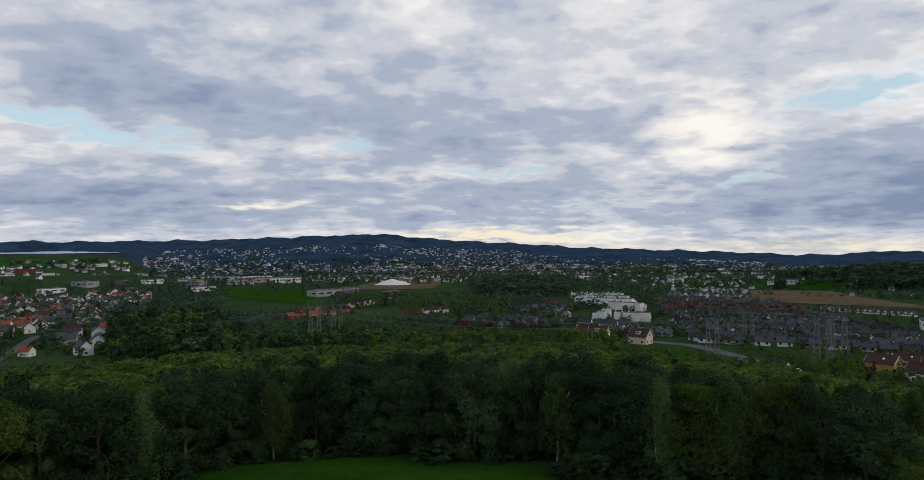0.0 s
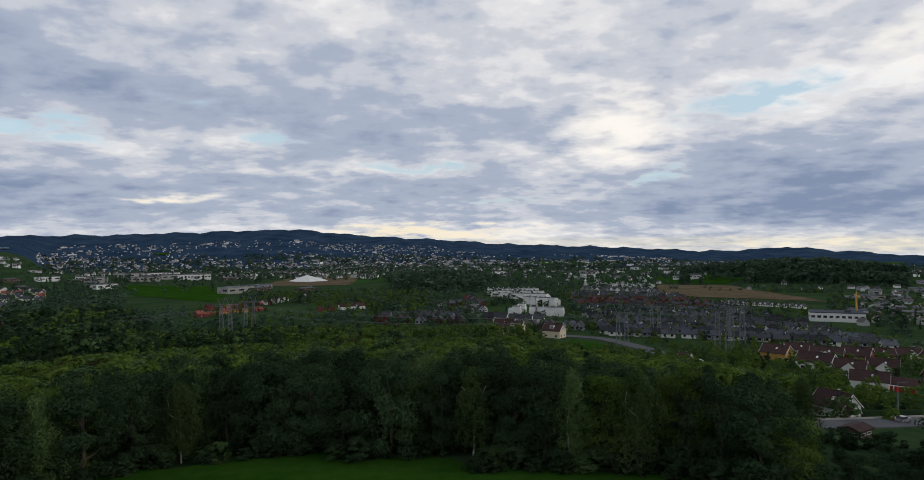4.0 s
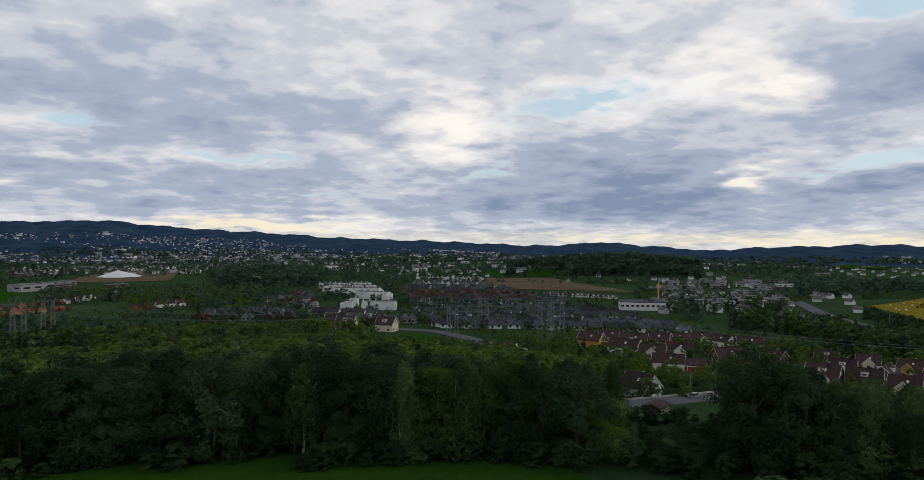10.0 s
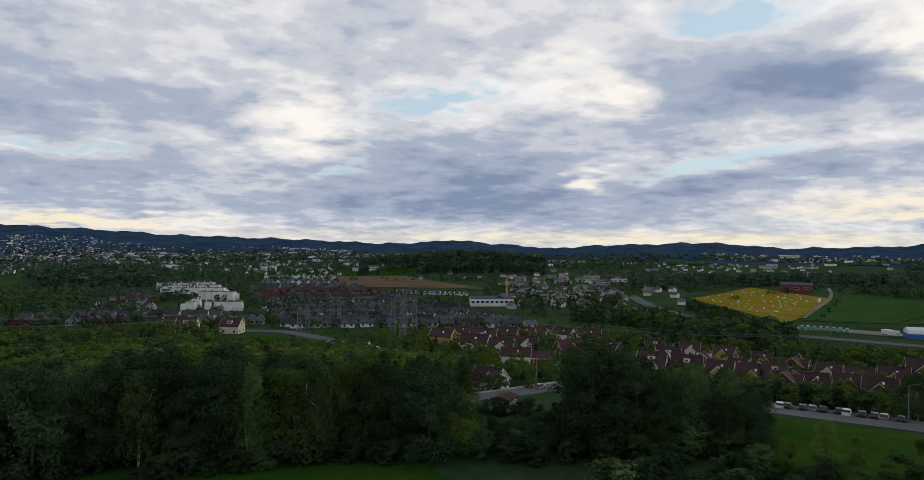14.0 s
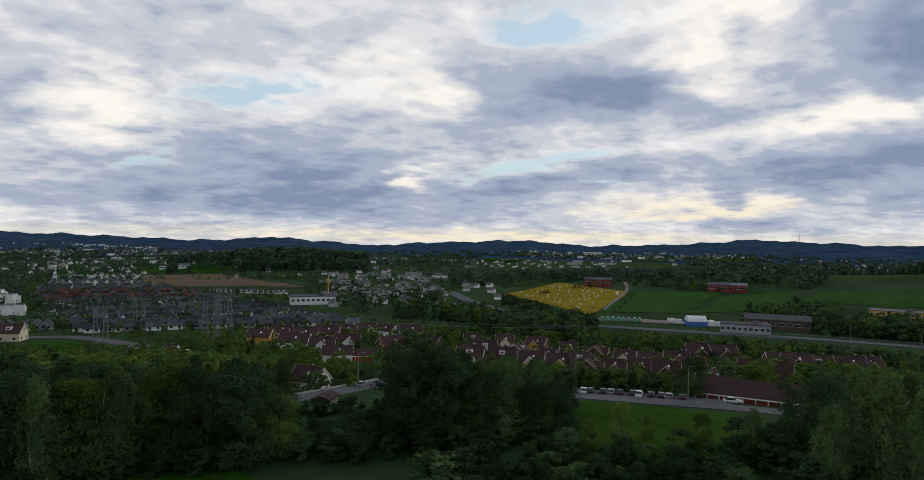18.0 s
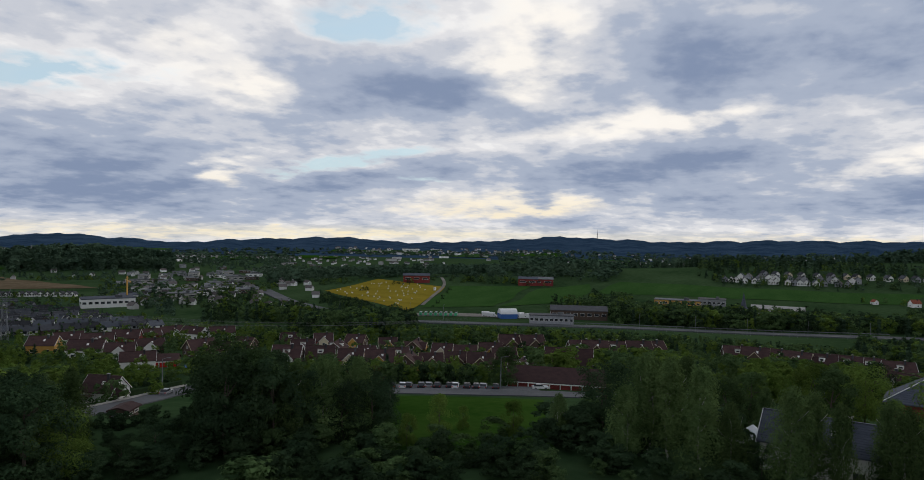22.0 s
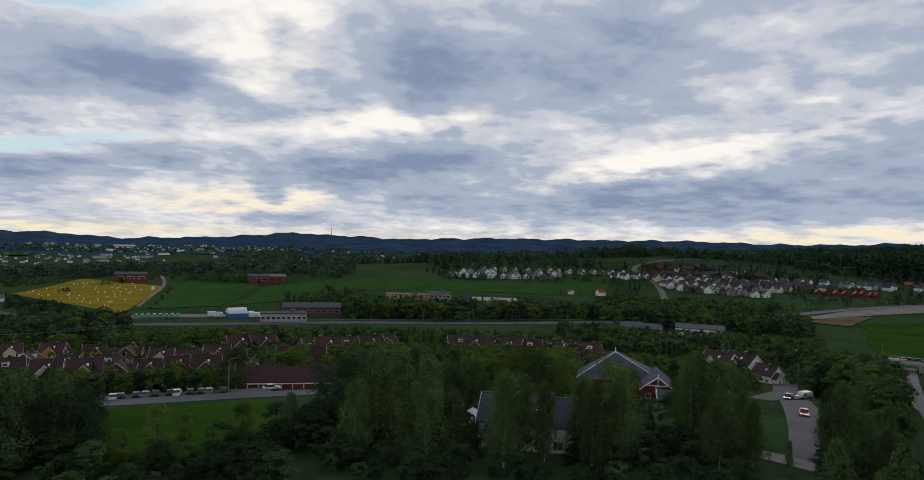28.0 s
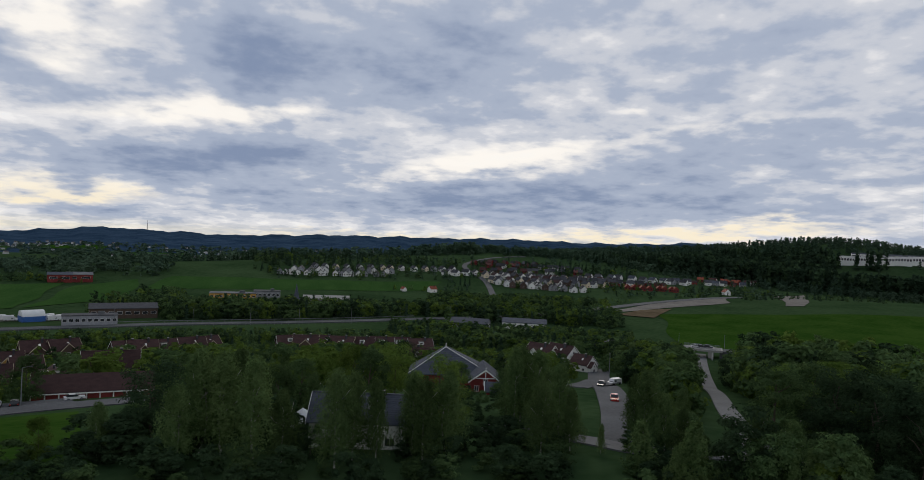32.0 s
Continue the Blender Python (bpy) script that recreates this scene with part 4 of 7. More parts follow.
            for z in rows:
                window(wing, sx * reach, 0, z, 1.3, 1.2, ("+x" if sx > 0 else "-x"), False)
    for i in range(dormers):
        y = l * (-0.3 + 0.6 * (i + 0.5) / dormers)
        for sx in (-1, 1):
            x = sx * w * 0.27
            d = part("dormer", Shape().box(x, y, eave + rise * 0.3, 2.0, 2.4, rise * 0.5), "white", root)
            part("dormer_roof", Shape().box(x + sx * 0.1, y, eave + rise * 0.8, 2.6, 2.9, 0.18), roof, d)
            window(d, x + sx * 1.0, y, eave + rise * 0.42, 1.5, 0.7, ("+x" if sx > 0 else "-x"), False)
    if full:
        for side in (-1, 1):
            part("skylight", Shape().prism([(side * w * 0.20, eave + rise * 0.6 + 0.32), (side * w * 0.30, eave + rise * 0.4 + 0.32), (side * w * 0.30, eave + rise * 0.4 + 0.10), (side * w * 0.20, eave + rise * 0.6 + 0.10)][::-side],
                                           l * 0.05, l * 0.05 + 0.9), "white", root, "white-framed roof window")
    if porch:
        p = part("porch", Shape().box(w / 2 + 1.2, -l * 0.2, 0.2, 2.4, 3.0, 0.15), "white", root)
        for dx in (0.3, 2.2):
            for dy in (-1.3, 1.3):
                part("post", Shape().box(w / 2 + dx, -l * 0.2 + dy, 0.35, 0.12, 0.12, 2.3), "white", p)
        part("porch_roof", Shape().box(w / 2 + 1.2, -l * 0.2, 2.6, 2.8, 3.4, 0.15), roof, p)
    return tagged(root, label, "house")


def twin_house(name, label, w, l, eave, rise, wall, roof, **options):
    """A gable house with a lower gabled bay in front of its end wall."""
    root = gable_house(name, label, w, l, eave, rise, wall, roof, **options)
    cx, cw, ce, cr, y0, y1 = w * 0.2, w * 0.52, eave * 0.8, rise * 0.62, l / 2 - 0.3, l / 2 + 2.4
    bay = part("gabled_bay", Shape().prism([(cx - cw / 2, -2.0), (cx + cw / 2, -2.0), (cx + cw / 2, ce), (cx, ce + cr), (cx - cw / 2, ce)], y0, y1), wall, root)
    k = cr / (cw / 2)
    top, board = Shape(), Shape()
    for side in (-1, 1):
        x1 = cw / 2 + 0.4
        o = [(cx, ce + cr), (cx + side * x1, ce - 0.4 * k), (cx + side * x1, ce - 0.4 * k + 0.2), (cx, ce + cr + 0.22)]
        top.prism(o if side < 0 else o[::-1], y0, y1 + 0.4)
        o = [(cx, ce + cr + 0.28), (cx + side * x1, ce - 0.4 * k + 0.28), (cx + side * x1, ce - 0.4 * k - 0.04), (cx, ce + cr - 0.04)]
        board.prism(o if side < 0 else o[::-1], y1 + 0.41, y1 + 0.48)
    part("bay_roof", top, roof, bay)
    part("bargeboard", board, "white", bay)
    window(bay, cx, y1, 1.0, 1.1, 1.2, "+y", True)
    window(bay, cx, y1, ce + 0.1, 0.8, 0.9, "+y", True)
    return root


def box_house(name, label, w, l, h, wall, top="felt", terrace=True):
    """A flat-roofed cubic house with an upper storey set back."""
    root = new(name)
    part("wall", Shape().box(0, 0, -2.5, w, l, h * 0.62 + 2.5), wall, root)
    part("upper_storey", Shape().box(0, l * 0.17, h * 0.62, w * 0.94, l * 0.62, h * 0.38), wall, root)
    part("roof", Shape().box(0, l * 0.17, h, w * 0.98, l * 0.66, 0.25), top, root)
    if terrace:
        part("parapet", Shape().box(0, -l * 0.47, h * 0.62, w, 0.18, 0.9).box(-w / 2 + 0.09, -l * 0.3, h * 0.62, 0.18, l * 0.34, 0.9), wall, root)
    part("chimney", Shape().box(w * 0.33, l * 0.3, h, 0.8, 0.8, 1.5), wall, root)
    for x in (-w * 0.25, w * 0.25):
        for z, y in ((0.9, -l / 2), (h * 0.62 + 0.5, -l * 0.14)):
            window(root, x, y, z, 1.5, 1.3, "-y", False)
    window(root, w / 2, 0, 1.0, 1.2, 1.3, "+x", False)
    window(root, -w / 2, 0, 1.0, 1.2, 1.3, "-x", False)
    return tagged(root, label, "house")


def hall(name, label, w, l, h, wall, top="felt", bays=6, pitched=False, category="building"):
    """A long low hall or block with bands of windows."""
    root = new(name)
    if pitched:
        part("wall", Shape().prism([(-w / 2, -3), (w / 2, -3), (w / 2, h), (0, h + w * 0.13), (-w / 2, h)], -l / 2, l / 2), wall, root)
        part("roof", roof_shape(w, l, h, w * 0.13, 0.4, 0.3), top, root)
    else:
        part("wall", Shape().box(0, 0, -3, w, l, h + 3), wall, root)
        part("roof", Shape().box(0, 0, h, w + 0.5, l + 0.5, 0.45), top, root)
        part("roof_unit", Shape().box(w * 0.15, l * 0.2, h + 0.45, w * 0.25, l * 0.12, 1.6), "felt", root)
    for sx, fx in ((-1, "-x"), (1, "+x")):
        for i in range(bays):
            y = l * (-0.5 + (i + 0.5) / bays)
            window(root, sx * w / 2, y, h * 0.45, l / bays * 0.62, h * 0.26, fx, False)
    for sy, fy in ((-1, "-y"), (1, "+y")):
        window(root, w * 0.2, sy * l / 2, h * 0.45, w * 0.4, h * 0.26, fy, False)
        if sy > 0:
            continue
        part("gate", Shape().box(-w * 0.22, sy * l / 2, 0.0, min(3.6, w * 0.3), 0.16, min(3.6, h * 0.7)), "grey", root)
    return tagged(root, label, category)


BUILT = {}
PLOTS = []  # where houses stand


def put(key, x, y, heading, build, size, group="", sink=0.0, scale=1.0):
    """Builds a thing the first time and copies it after that; it stands on the land, its length along the heading."""
    m = pose(x, y, min(gz(x, y), 0.5 * (gz(x + 3, y) + gz(x - 3, y))) - sink, 0, 0, -heading) @ Matrix.Diagonal((scale, scale, scale, 1))
    if key in BUILT:
        ob = copy_thing(BUILT[key], m)
    else:
        ob = BUILT[key] = build()
        ob.matrix_basis = m
    if group:
        ob["group"] = group
    PLOTS.append((x, y))
    take(x, y, size)
    return ob


HOUSE_KINDS = {}


def house_kind(key, label, *args, **options):
    HOUSE_KINDS[key] = (label, args, options)


# near the wood: full detail
house_kind("maroon_white", "white boarded row house with a maroon tiled roof", 8.6, 11.5, 4.3, 3.5, "white", "maroon", cross=True)
house_kind("maroon_cream", "cream boarded row house with a maroon tiled roof", 8.6, 10.5, 4.4, 3.5, "cream", "maroon", dormers=1)
house_kind("maroon_ochre", "ochre boarded row house with a maroon tiled roof", 8.6, 12, 4.6, 3.4, "ochre", "maroon")
house_kind("maroon_ochre_gable", "brown row house with ochre gables and maroon roof", 9.6, 11.5, 3.3, 3.9, "brown", "maroon", cross=True, gable_wall="ochre", trim="cream")
house_kind("maroon_brown", "brown row house with pale gables and maroon roof", 9.6, 12, 3.3, 3.9, "brown", "maroon", cross=True, gable_wall="brown", trim="cream")
house_kind("maroon_white_gable", "brown row house with white gables and maroon roof", 9.4, 11, 3.5, 3.8, "brown", "maroon", cross=True, gable_wall="white", dormers=1)
house_kind("maroon_cream_gable", "dark red row house with cream gables and maroon roof", 9.4, 11.5, 3.3, 4.0, "red", "maroon", cross=True, gable_wall="cream")
house_kind("maroon_long", "long two-storey brown house with white windows and maroon roof", 10.2, 15.0, 5.5, 4.2, "brown", "maroon")
house_kind("maroon_dormer", "brown row house with white dormers and maroon roof", 9.8, 12.5, 3.4, 3.8, "brown", "maroon", dormers=1)
house_kind("maroon_red", "red boarded house with a maroon roof and white trim", 8.6, 10, 4.4, 3.4, "red", "maroon")
house_kind("white_gable", "white twin-gabled house with maroon roof above the road", 8.2, 11.0, 3.9, 3.9, "white", "maroon", porch=True, panes=True)
house_kind("estate_white", "long white boarded house with a broad maroon roof", 9.4, 15.0, 4.2, 3.5, "white", "maroon")
house_kind("estate_ochre", "ochre boarded house with a broad maroon roof", 9.0, 12.5, 4.2, 3.4, "ochre", "maroon")
house_kind("estate_brown", "brown boarded house with a broad maroon roof and pale gable", 9.4, 14.0, 4.2, 3.5, "brown", "maroon", cross=True, gable_wall="white")
house_kind("estate_red", "dark red house with white trim and maroon roof", 9.0, 13.0, 4.0, 3.4, "red", "maroon")
# further off: simpler windows
for key, wall, roof in (("white_black", "white", "black"), ("white_maroon", "white", "maroon"), ("white_orange", "white", "orange"), ("cream_black", "cream", "black"), ("grey_black", "grey", "black"),
                        ("brown_black", "brown", "black"), ("red_black", "red", "black"), ("red_orange", "red", "orange"), ("red_maroon", "red", "maroon"), ("ochre_orange", "ochre", "orange"), ("grey_slate", "grey", "slate"), ("white_slate", "white", "slate")):
    names = {"white": "white", "cream": "cream", "grey": "grey", "brown": "brown", "red": "dark red", "ochre": "ochre"}
    tops = {"black": "a black tiled roof", "maroon": "a maroon tiled roof", "orange": "a red clay tile roof", "slate": "a grey tiled roof"}
    house_kind(key, f"{names[wall]} boarded house with {tops[roof]}", 7.4, 9.6, 4.2, 3.3, wall, roof, full=False)
    house_kind(key + "_small", f"small {names[wall]} boarded house with {tops[roof]}", 6.2, 8.0, 3.6, 2.8, wall, roof, full=False, storeys=1)


JOINED = {}


def joined_house(x, y, heading, w, l, eave, rise, wall, roof):
    """A house of the far terraces: walls, roof, windows and chimney go into the meshes of the lower town."""
    m = pose(x, y, gz(x, y), 0, 0, -heading)
    dark = Shape()
    for sy in (-1, 1):
        for px in (-w * 0.25, w * 0.25):
            dark.box(px, sy * l / 2, 1.0, 1.1, 0.12, 1.2)
    for sx in (-1, 1):
        for py in (-l * 0.27, l * 0.27):
            dark.box(sx * w / 2, py, 1.0, 0.12, 1.3, 1.2)
    for material, shape in ((wall, Shape().prism([(-w / 2, -2.5), (w / 2, -2.5), (w / 2, eave), (0, eave + rise), (-w / 2, eave)], -l / 2, l / 2)),
                            (roof + "_row" if roof + "_row" in M else roof, roof_shape(w, l, eave, rise)), ("glass", dark), ("black", Shape().box(w * 0.12, l * 0.2, eave + rise * 0.5, 0.7, 0.7, rise * 0.5 + 0.9))):
        v, f = JOINED.setdefault(material, ([], []))
        n = len(v)
        v.extend(tuple(m @ Vector(p)) for p in shape.v)
        f.extend(tuple(n + k for k in q) for q in shape.f)
    PLOTS.append((x, y))
    take(x, y, 3.5)


def house(key, x, y, heading, group="", scale=1.0, long=1.0):
    label, args, options = HOUSE_KINDS[key]
    if key.endswith("_small"):
        return joined_house(x, y, heading, args[0] * scale, args[1] * scale * long, args[2] * scale, args[3] * scale, *args[4:])
    return put(key, x, y, heading, lambda: (twin_house if key == "white_gable" else gable_house)("house", label, *args, **options), 7, group, 0.0, scale)


def row(a, b, n, kinds, turn=0.0, group="", jitter=2.0, seed=1, scale=1.0, long=1.0):
    """Houses along the line between two sites, each a bearing and a dip."""
    rng = np.random.default_rng(seed)
    p, q = np.array(site(*a)), np.array(site(*b))
    heading = math.degrees(math.atan2(q[0] - p[0], q[1] - p[1])) + turn
    for i in range(n):
        x, y = p + (q - p) * (i + 0.5) / n + rng.uniform(-jitter, jitter, 2)
        house(kinds[int(rng.integers(len(kinds)))], x, y, heading + rng.normal(0, 5), group, scale, long)


# the estate with maroon roofs: kind, bearing and dip of its foot, heading
near_kinds = ("maroon_brown", "maroon_brown", "maroon_dormer", "maroon_ochre_gable", "maroon_brown", "maroon_ochre_gable", "maroon_red", "maroon_brown")
for key, b, dip, heading in (
    ("estate_ochre", 31.5, 8.3, 138), ("estate_white", 34.2, 8.75, 138), ("estate_white", 37.6, 9.6, 140), ("estate_white", 33.0, 7.95, 128),
    ("estate_brown", 34.9, 8.3, 142), ("estate_red", 36.8, 8.1, 142), ("estate_brown", 38.4, 8.7, 140), ("estate_red", 38.3, 7.95, 128), ("estate_white", 41.6, 7.95, 160),
    ("estate_brown", 39.9, 7.85, 100), ("estate_white", 43.6, 8.0, 132), ("maroon_brown", 42.0, 9.0, 120), ("estate_brown", 36.4, 8.9, 140)):
    house(key, *site(b, dip, 6.6), heading + 14 * math.sin(7 * b), "houses of the maroon estate", 0.86)
for key, b, dip, heading in (("white_gable", 35.4, 13.2, 164), ("white_gable", 29.4, 12.4, 150), ("white_gable", 24.9, 10.0, 155)):
    house(key, *site(b, dip), heading, "houses of the maroon estate", 0.68 if b < 26 else 0.76)
# row houses by the lawn: bearing and dip of each ridge
for k, (b, dip) in enumerate(((48.7, 9.88), (51.3, 9.81), (53.8, 10.0), (56.2, 10.23), (58.5, 10.34), (60.4, 10.18), (62.5, 10.05), (64.6, 10.22), (66.5, 9.75), (68.0, 10.55),
                              (48.9, 8.53), (51.5, 8.65), (54.2, 8.8), (56.8, 8.97), (59.1, 9.23), (65.4, 9.43), (43.4, 9.1), (45.4, 8.79),
                              (49.9, 9.25), (52.6, 9.3), (55.1, 9.5), (57.6, 9.75), (61.4, 9.45), (63.3, 9.6))):
    key = ("maroon_white_gable", "maroon_brown", "maroon_ochre_gable", "maroon_dormer", "maroon_brown", "maroon_ochre_gable", "maroon_cream_gable")[(k * 3 + k // 7) % 7]
    house(key, *site(b, dip, 6.2), (152, 138, 160, 148, 70)[k % 5] + 7 * math.sin(2.3 * k), "row houses by the lawn", 0.84 + 0.07 * math.cos(1.7 * k))
house("maroon_long", *polar(71.9, 226), 165, "row houses by the lawn")
row((66.8, 10.0), (69.4, 9.9), 2, ("maroon_brown",), 0, "row houses by the lawn", seed=12)
row((72.4, 10.3), (79.0, 10.0), 5, ("maroon_dormer", "maroon_brown"), 0, "row houses behind birches", seed=13)
row((84.0, 9.9), (96.0, 9.9), 8, ("maroon_dormer", "maroon_brown"), 0, "row houses behind birches", seed=14)
row((105.4, 10.4), (108.0, 10.2), 2, ("maroon_white",), 70, "white houses at the street's end", seed=15)
house("white_gable", *polar(109.2, 262), 238, "white houses at the street's end")
house("maroon_white", *polar(95.8, 245), 30, "white houses at the street's end")

# the suburb beyond the wood
mixed = ("white_slate", "white_maroon", "cream_black", "white_black", "white_slate", "grey_black", "white_orange")
house("white_orange", *site(-27.4, 6.35), 62, "suburb houses", 0.95)
house("white_orange", *site(-26.0, 4.9), 60, "suburb houses", 0.95)
house("white_orange", *site(-32.5, 7.6), 100, "suburb houses", 0.7)
rng = np.random.default_rng(21)
for k in range(1800):
    b, dip = rng.uniform(-37, -24.6), rng.uniform(5.4, 7.9) if k < 900 else rng.uniform(3.4, 5.4)
    if b > -28.0 and dip > 6.5 or b > -25.8 and dip > 5.2:
        continue
    x, y = site(b, dip)
    if not any(is_taken(x + dx, y + dy) for dx in (-9, 0, 9) for dy in (-9, 0, 9)):
        house(mixed[int(rng.integers(len(mixed)))] + ("_small" if dip < 5.4 else ""), x, y, 60 + 90 * int(rng.integers(2)) + rng.normal(0, 12), "suburb houses", 0.98)

# rows of the town
row((-14.6, 6.0), (-9.4, 5.7), 9, ("ochre_orange", "red_orange", "red_orange"), 0, "orange row houses", seed=31, scale=0.68)
row((-13.6, 5.5), (-8.8, 5.2), 8, ("red_orange", "red_maroon", "ochre_orange"), 0, "orange row houses", seed=32, scale=0.68)
row((-9.6, 5.3), (-5.6, 4.75), 7, ("red_orange", "white_maroon"), 0, "orange row houses", seed=33, scale=0.68)
row((-5.0, 5.9), (-1.4, 5.8), 5, ("red_maroon", "white_maroon"), 0, "red row houses", seed=34, scale=0.75)
row((-0.2, 7.0), (7.4, 7.2), 12, ("grey_black_small", "brown_black_small", "brown_black_small", "red_maroon_small"), 90, "red row houses", 3.0, 35, 0.85)
row((0.5, 6.7), (7.0, 6.8), 10, ("brown_black_small", "grey_black_small", "grey_slate_small"), 20, "red row houses", 3.0, 36, 0.85)
row((4.4, 6.3), (9.2, 6.2), 8, ("grey_black_small", "brown_black_small", "white_black_small"), 90, "dark row houses", 3.0, 37, 0.85)
row((4.8, 5.7), (8.8, 5.6), 6, ("grey_black_small", "white_black_small", "red_black_small"), 0, "dark row houses", 3.0, 38, 0.85)
row((7.0, 5.1), (8.8, 5.9), 4, ("brown_black", "red_maroon"), 0, "red row houses", seed=39)
row((8.6, 6.9), (13.6, 7.1), 7, ("grey_black_small", "brown_black_small", "white_black_small"), 0, "dark row houses", 3.0, 40, 0.85)
house("maroon_cream", *site(11.2, 8.1), 120, "yellow gabled houses")
house("maroon_cream", *site(14.5, 8.3), 130, "yellow gabled houses")
house("maroon_ochre", *site(10.4, 7.9), 120, "yellow gabled houses")
row((10.6, 7.5), (17.2, 7.7), 8, ("grey_black_small", "brown_black_small", "grey_slate_small"), 90, "dark row houses", 3.0, 41, 0.85)
dark_rows = ("grey_black_small", "white_slate_small", "grey_slate_small", "white_black_small", "brown_black_small", "white_black_small")
red_rows = ("red_maroon_small", "brown_black_small", "red_black_small", "red_maroon_small")
for i, dip in enumerate((4.75, 4.95, 5.15, 5.35, 5.55, 5.75, 5.95, 6.2, 6.45, 6.7, 7.0, 7.3, 7.65, 8.0)):
    b0, b1 = 15.6 + (dip - 4.9) * 0.9, min(24.5 + (dip - 4.8) * 4.6, 36.5 if dip < 6.65 else 41.0)
    kinds = ("white_black_small", "grey_black_small") if dip < 4.9 else red_rows if 5.1 < dip < 5.9 else dark_rows
    row((b0, dip), (b1, dip + 0.15), int((b1 - b0) / (0.54 + 0.04 * dip)), kinds, (8, -12, 14, 60)[i % 4], "terraces of the lower town", 3.0, 50 + i, 0.74, 1.25)
row((27.6, 5.35), (33.6, 5.55), 15, ("white_black_small",), 90, "white gabled terrace", 1.0, 70, 0.62)
row((16.8, 4.55), (22.8, 4.7), 15, ("white_black_small", "grey_black_small"), 90, "white gabled terrace", 1.0, 71)

# hillside houses beyond the motorway
hill_mix = ("white_black", "white_black", "grey_black", "cream_black", "white_maroon", "brown_black")
for i, (a, b, n, kinds, turn) in enumerate((
    ((83.4, 3.85), (92.4, 3.8), 16, ("white_black_small", "white_slate_small", "grey_black_small"), 90), ((84.6, 3.6), (93.4, 3.55), 13, ("white_black", "white_slate", "grey_black"), 90), ((86.4, 3.3), (98.6, 3.15), 14, ("white_black_small", "cream_black_small", "grey_black_small"), 60),
    ((96.8, 3.5), (99.6, 3.45), 3, ("white_black",), 40), ((100.6, 3.55), (112.0, 3.5), 16, hill_mix, 70), ((101.0, 3.9), (110.6, 3.9), 14, hill_mix, 50), ((102.2, 4.2), (107.6, 4.3), 8, ("white_black", "brown_black"), 80),
    ((100.4, 3.15), (109.0, 2.95), 14, ("brown_black_small", "red_maroon_small", "white_black_small"), 20), ((104.6, 3.7), (113.6, 3.65), 12, hill_mix, 20), ((109.0, 3.3), (117.0, 3.3), 10, ("white_black", "white_slate", "grey_black"), 60),
    ((111.0, 3.72), (115.5, 3.55), 8, ("red_maroon",), 0), ((115.2, 3.3), (121.4, 3.15), 9, ("white_black", "red_maroon", "grey_slate"), 30), ((119.2, 3.85), (120.4, 3.9), 1, ("white_orange",), 30),
    ((100.8, 2.75), (108.6, 2.7), 13, ("red_maroon_small", "brown_black_small", "white_black_small"), 30), ((99.6, 2.5), (105.0, 2.45), 9, ("red_maroon_small", "brown_black_small"), 60),
    ((99.8, 3.35), (109.6, 3.6), 15, ("white_black_small", "white_black_small", "grey_black_small"), 60), ((101.6, 4.05), (109.2, 4.4), 11, ("white_black", "white_black", "grey_black"), 60),
    ((112.2, 3.95), (116.4, 3.9), 9, ("red_orange_small",), 90), ((119.0, 3.0), (122.2, 2.95), 8, ("red_orange_small", "white_maroon_small"), 70),
    ((117.6, 2.95), (124.6, 2.7), 9, ("red_orange_small", "white_maroon_small", "white_black_small"), 40))):
    row(a, b, n, kinds, turn, "hillside houses", 3.0, 80 + i, 0.86)
house("white_orange", *site(96.4, 4.95), 150, "hillside houses", 0.8)
house("white_orange", *site(94.0, 4.95), 60, "hillside houses", 0.55)


def block_row(key, label, a, b, n, w, l, h, wall, turn=90.0, group=""):
    p, q = np.array(site(*a)), np.array(site(*b))
    heading = math.degrees(math.atan2(q[0] - p[0], q[1] - p[1])) + turn
    for i in range(n):
        x, y = p + (q - p) * (i + 0.5) / n
        put(key, x, y, heading, lambda: box_house("terrace_house", label, w, l, h, wall), 6, group)


white_cubes = "white cubic terrace house with a stepped roof terrace"
for a, b, n in (((9.0, 4.75), (13.2, 4.75), 10), ((9.4, 4.95), (13.6, 5.0), 10), ((10.4, 5.2), (14.0, 5.3), 8), ((12.2, 5.55), (14.8, 5.7), 5), ((12.6, 6.5), (15.2, 6.55), 5), ((11.0, 6.6), (11.9, 6.1), 2)):
    block_row("white_cube", white_cubes, a, b, n, 6.6, 9.5, 6.8, "white", 90.0, "white terrace houses")
block_row("white_block", "white flat-roofed row house unit", (17.0, 4.2), (22.6, 4.25), 13, 8.0, 9.0, 6.0, "white", 90.0, "white row above the town")
for i in range(5):
    b = 128.2 + i * 1.05
    put("white_flats", *site(b, 1.0 - 0.05 * i), b + 70, lambda: hall("apartment_block", "white apartment block on the wooded hill", 12, 26, 12, "white", "felt", 7), 16, "hill apartment blocks")
for i in range(4):
    b = 128.8 + i * 1.1
    put("white_flats_back", *site(b, 0.72), b + 80, lambda: hall("apartment_block", "pale apartment block behind a row of flats", 11, 18, 10, "white", "slate", 5, True), 12, "hill apartment blocks")

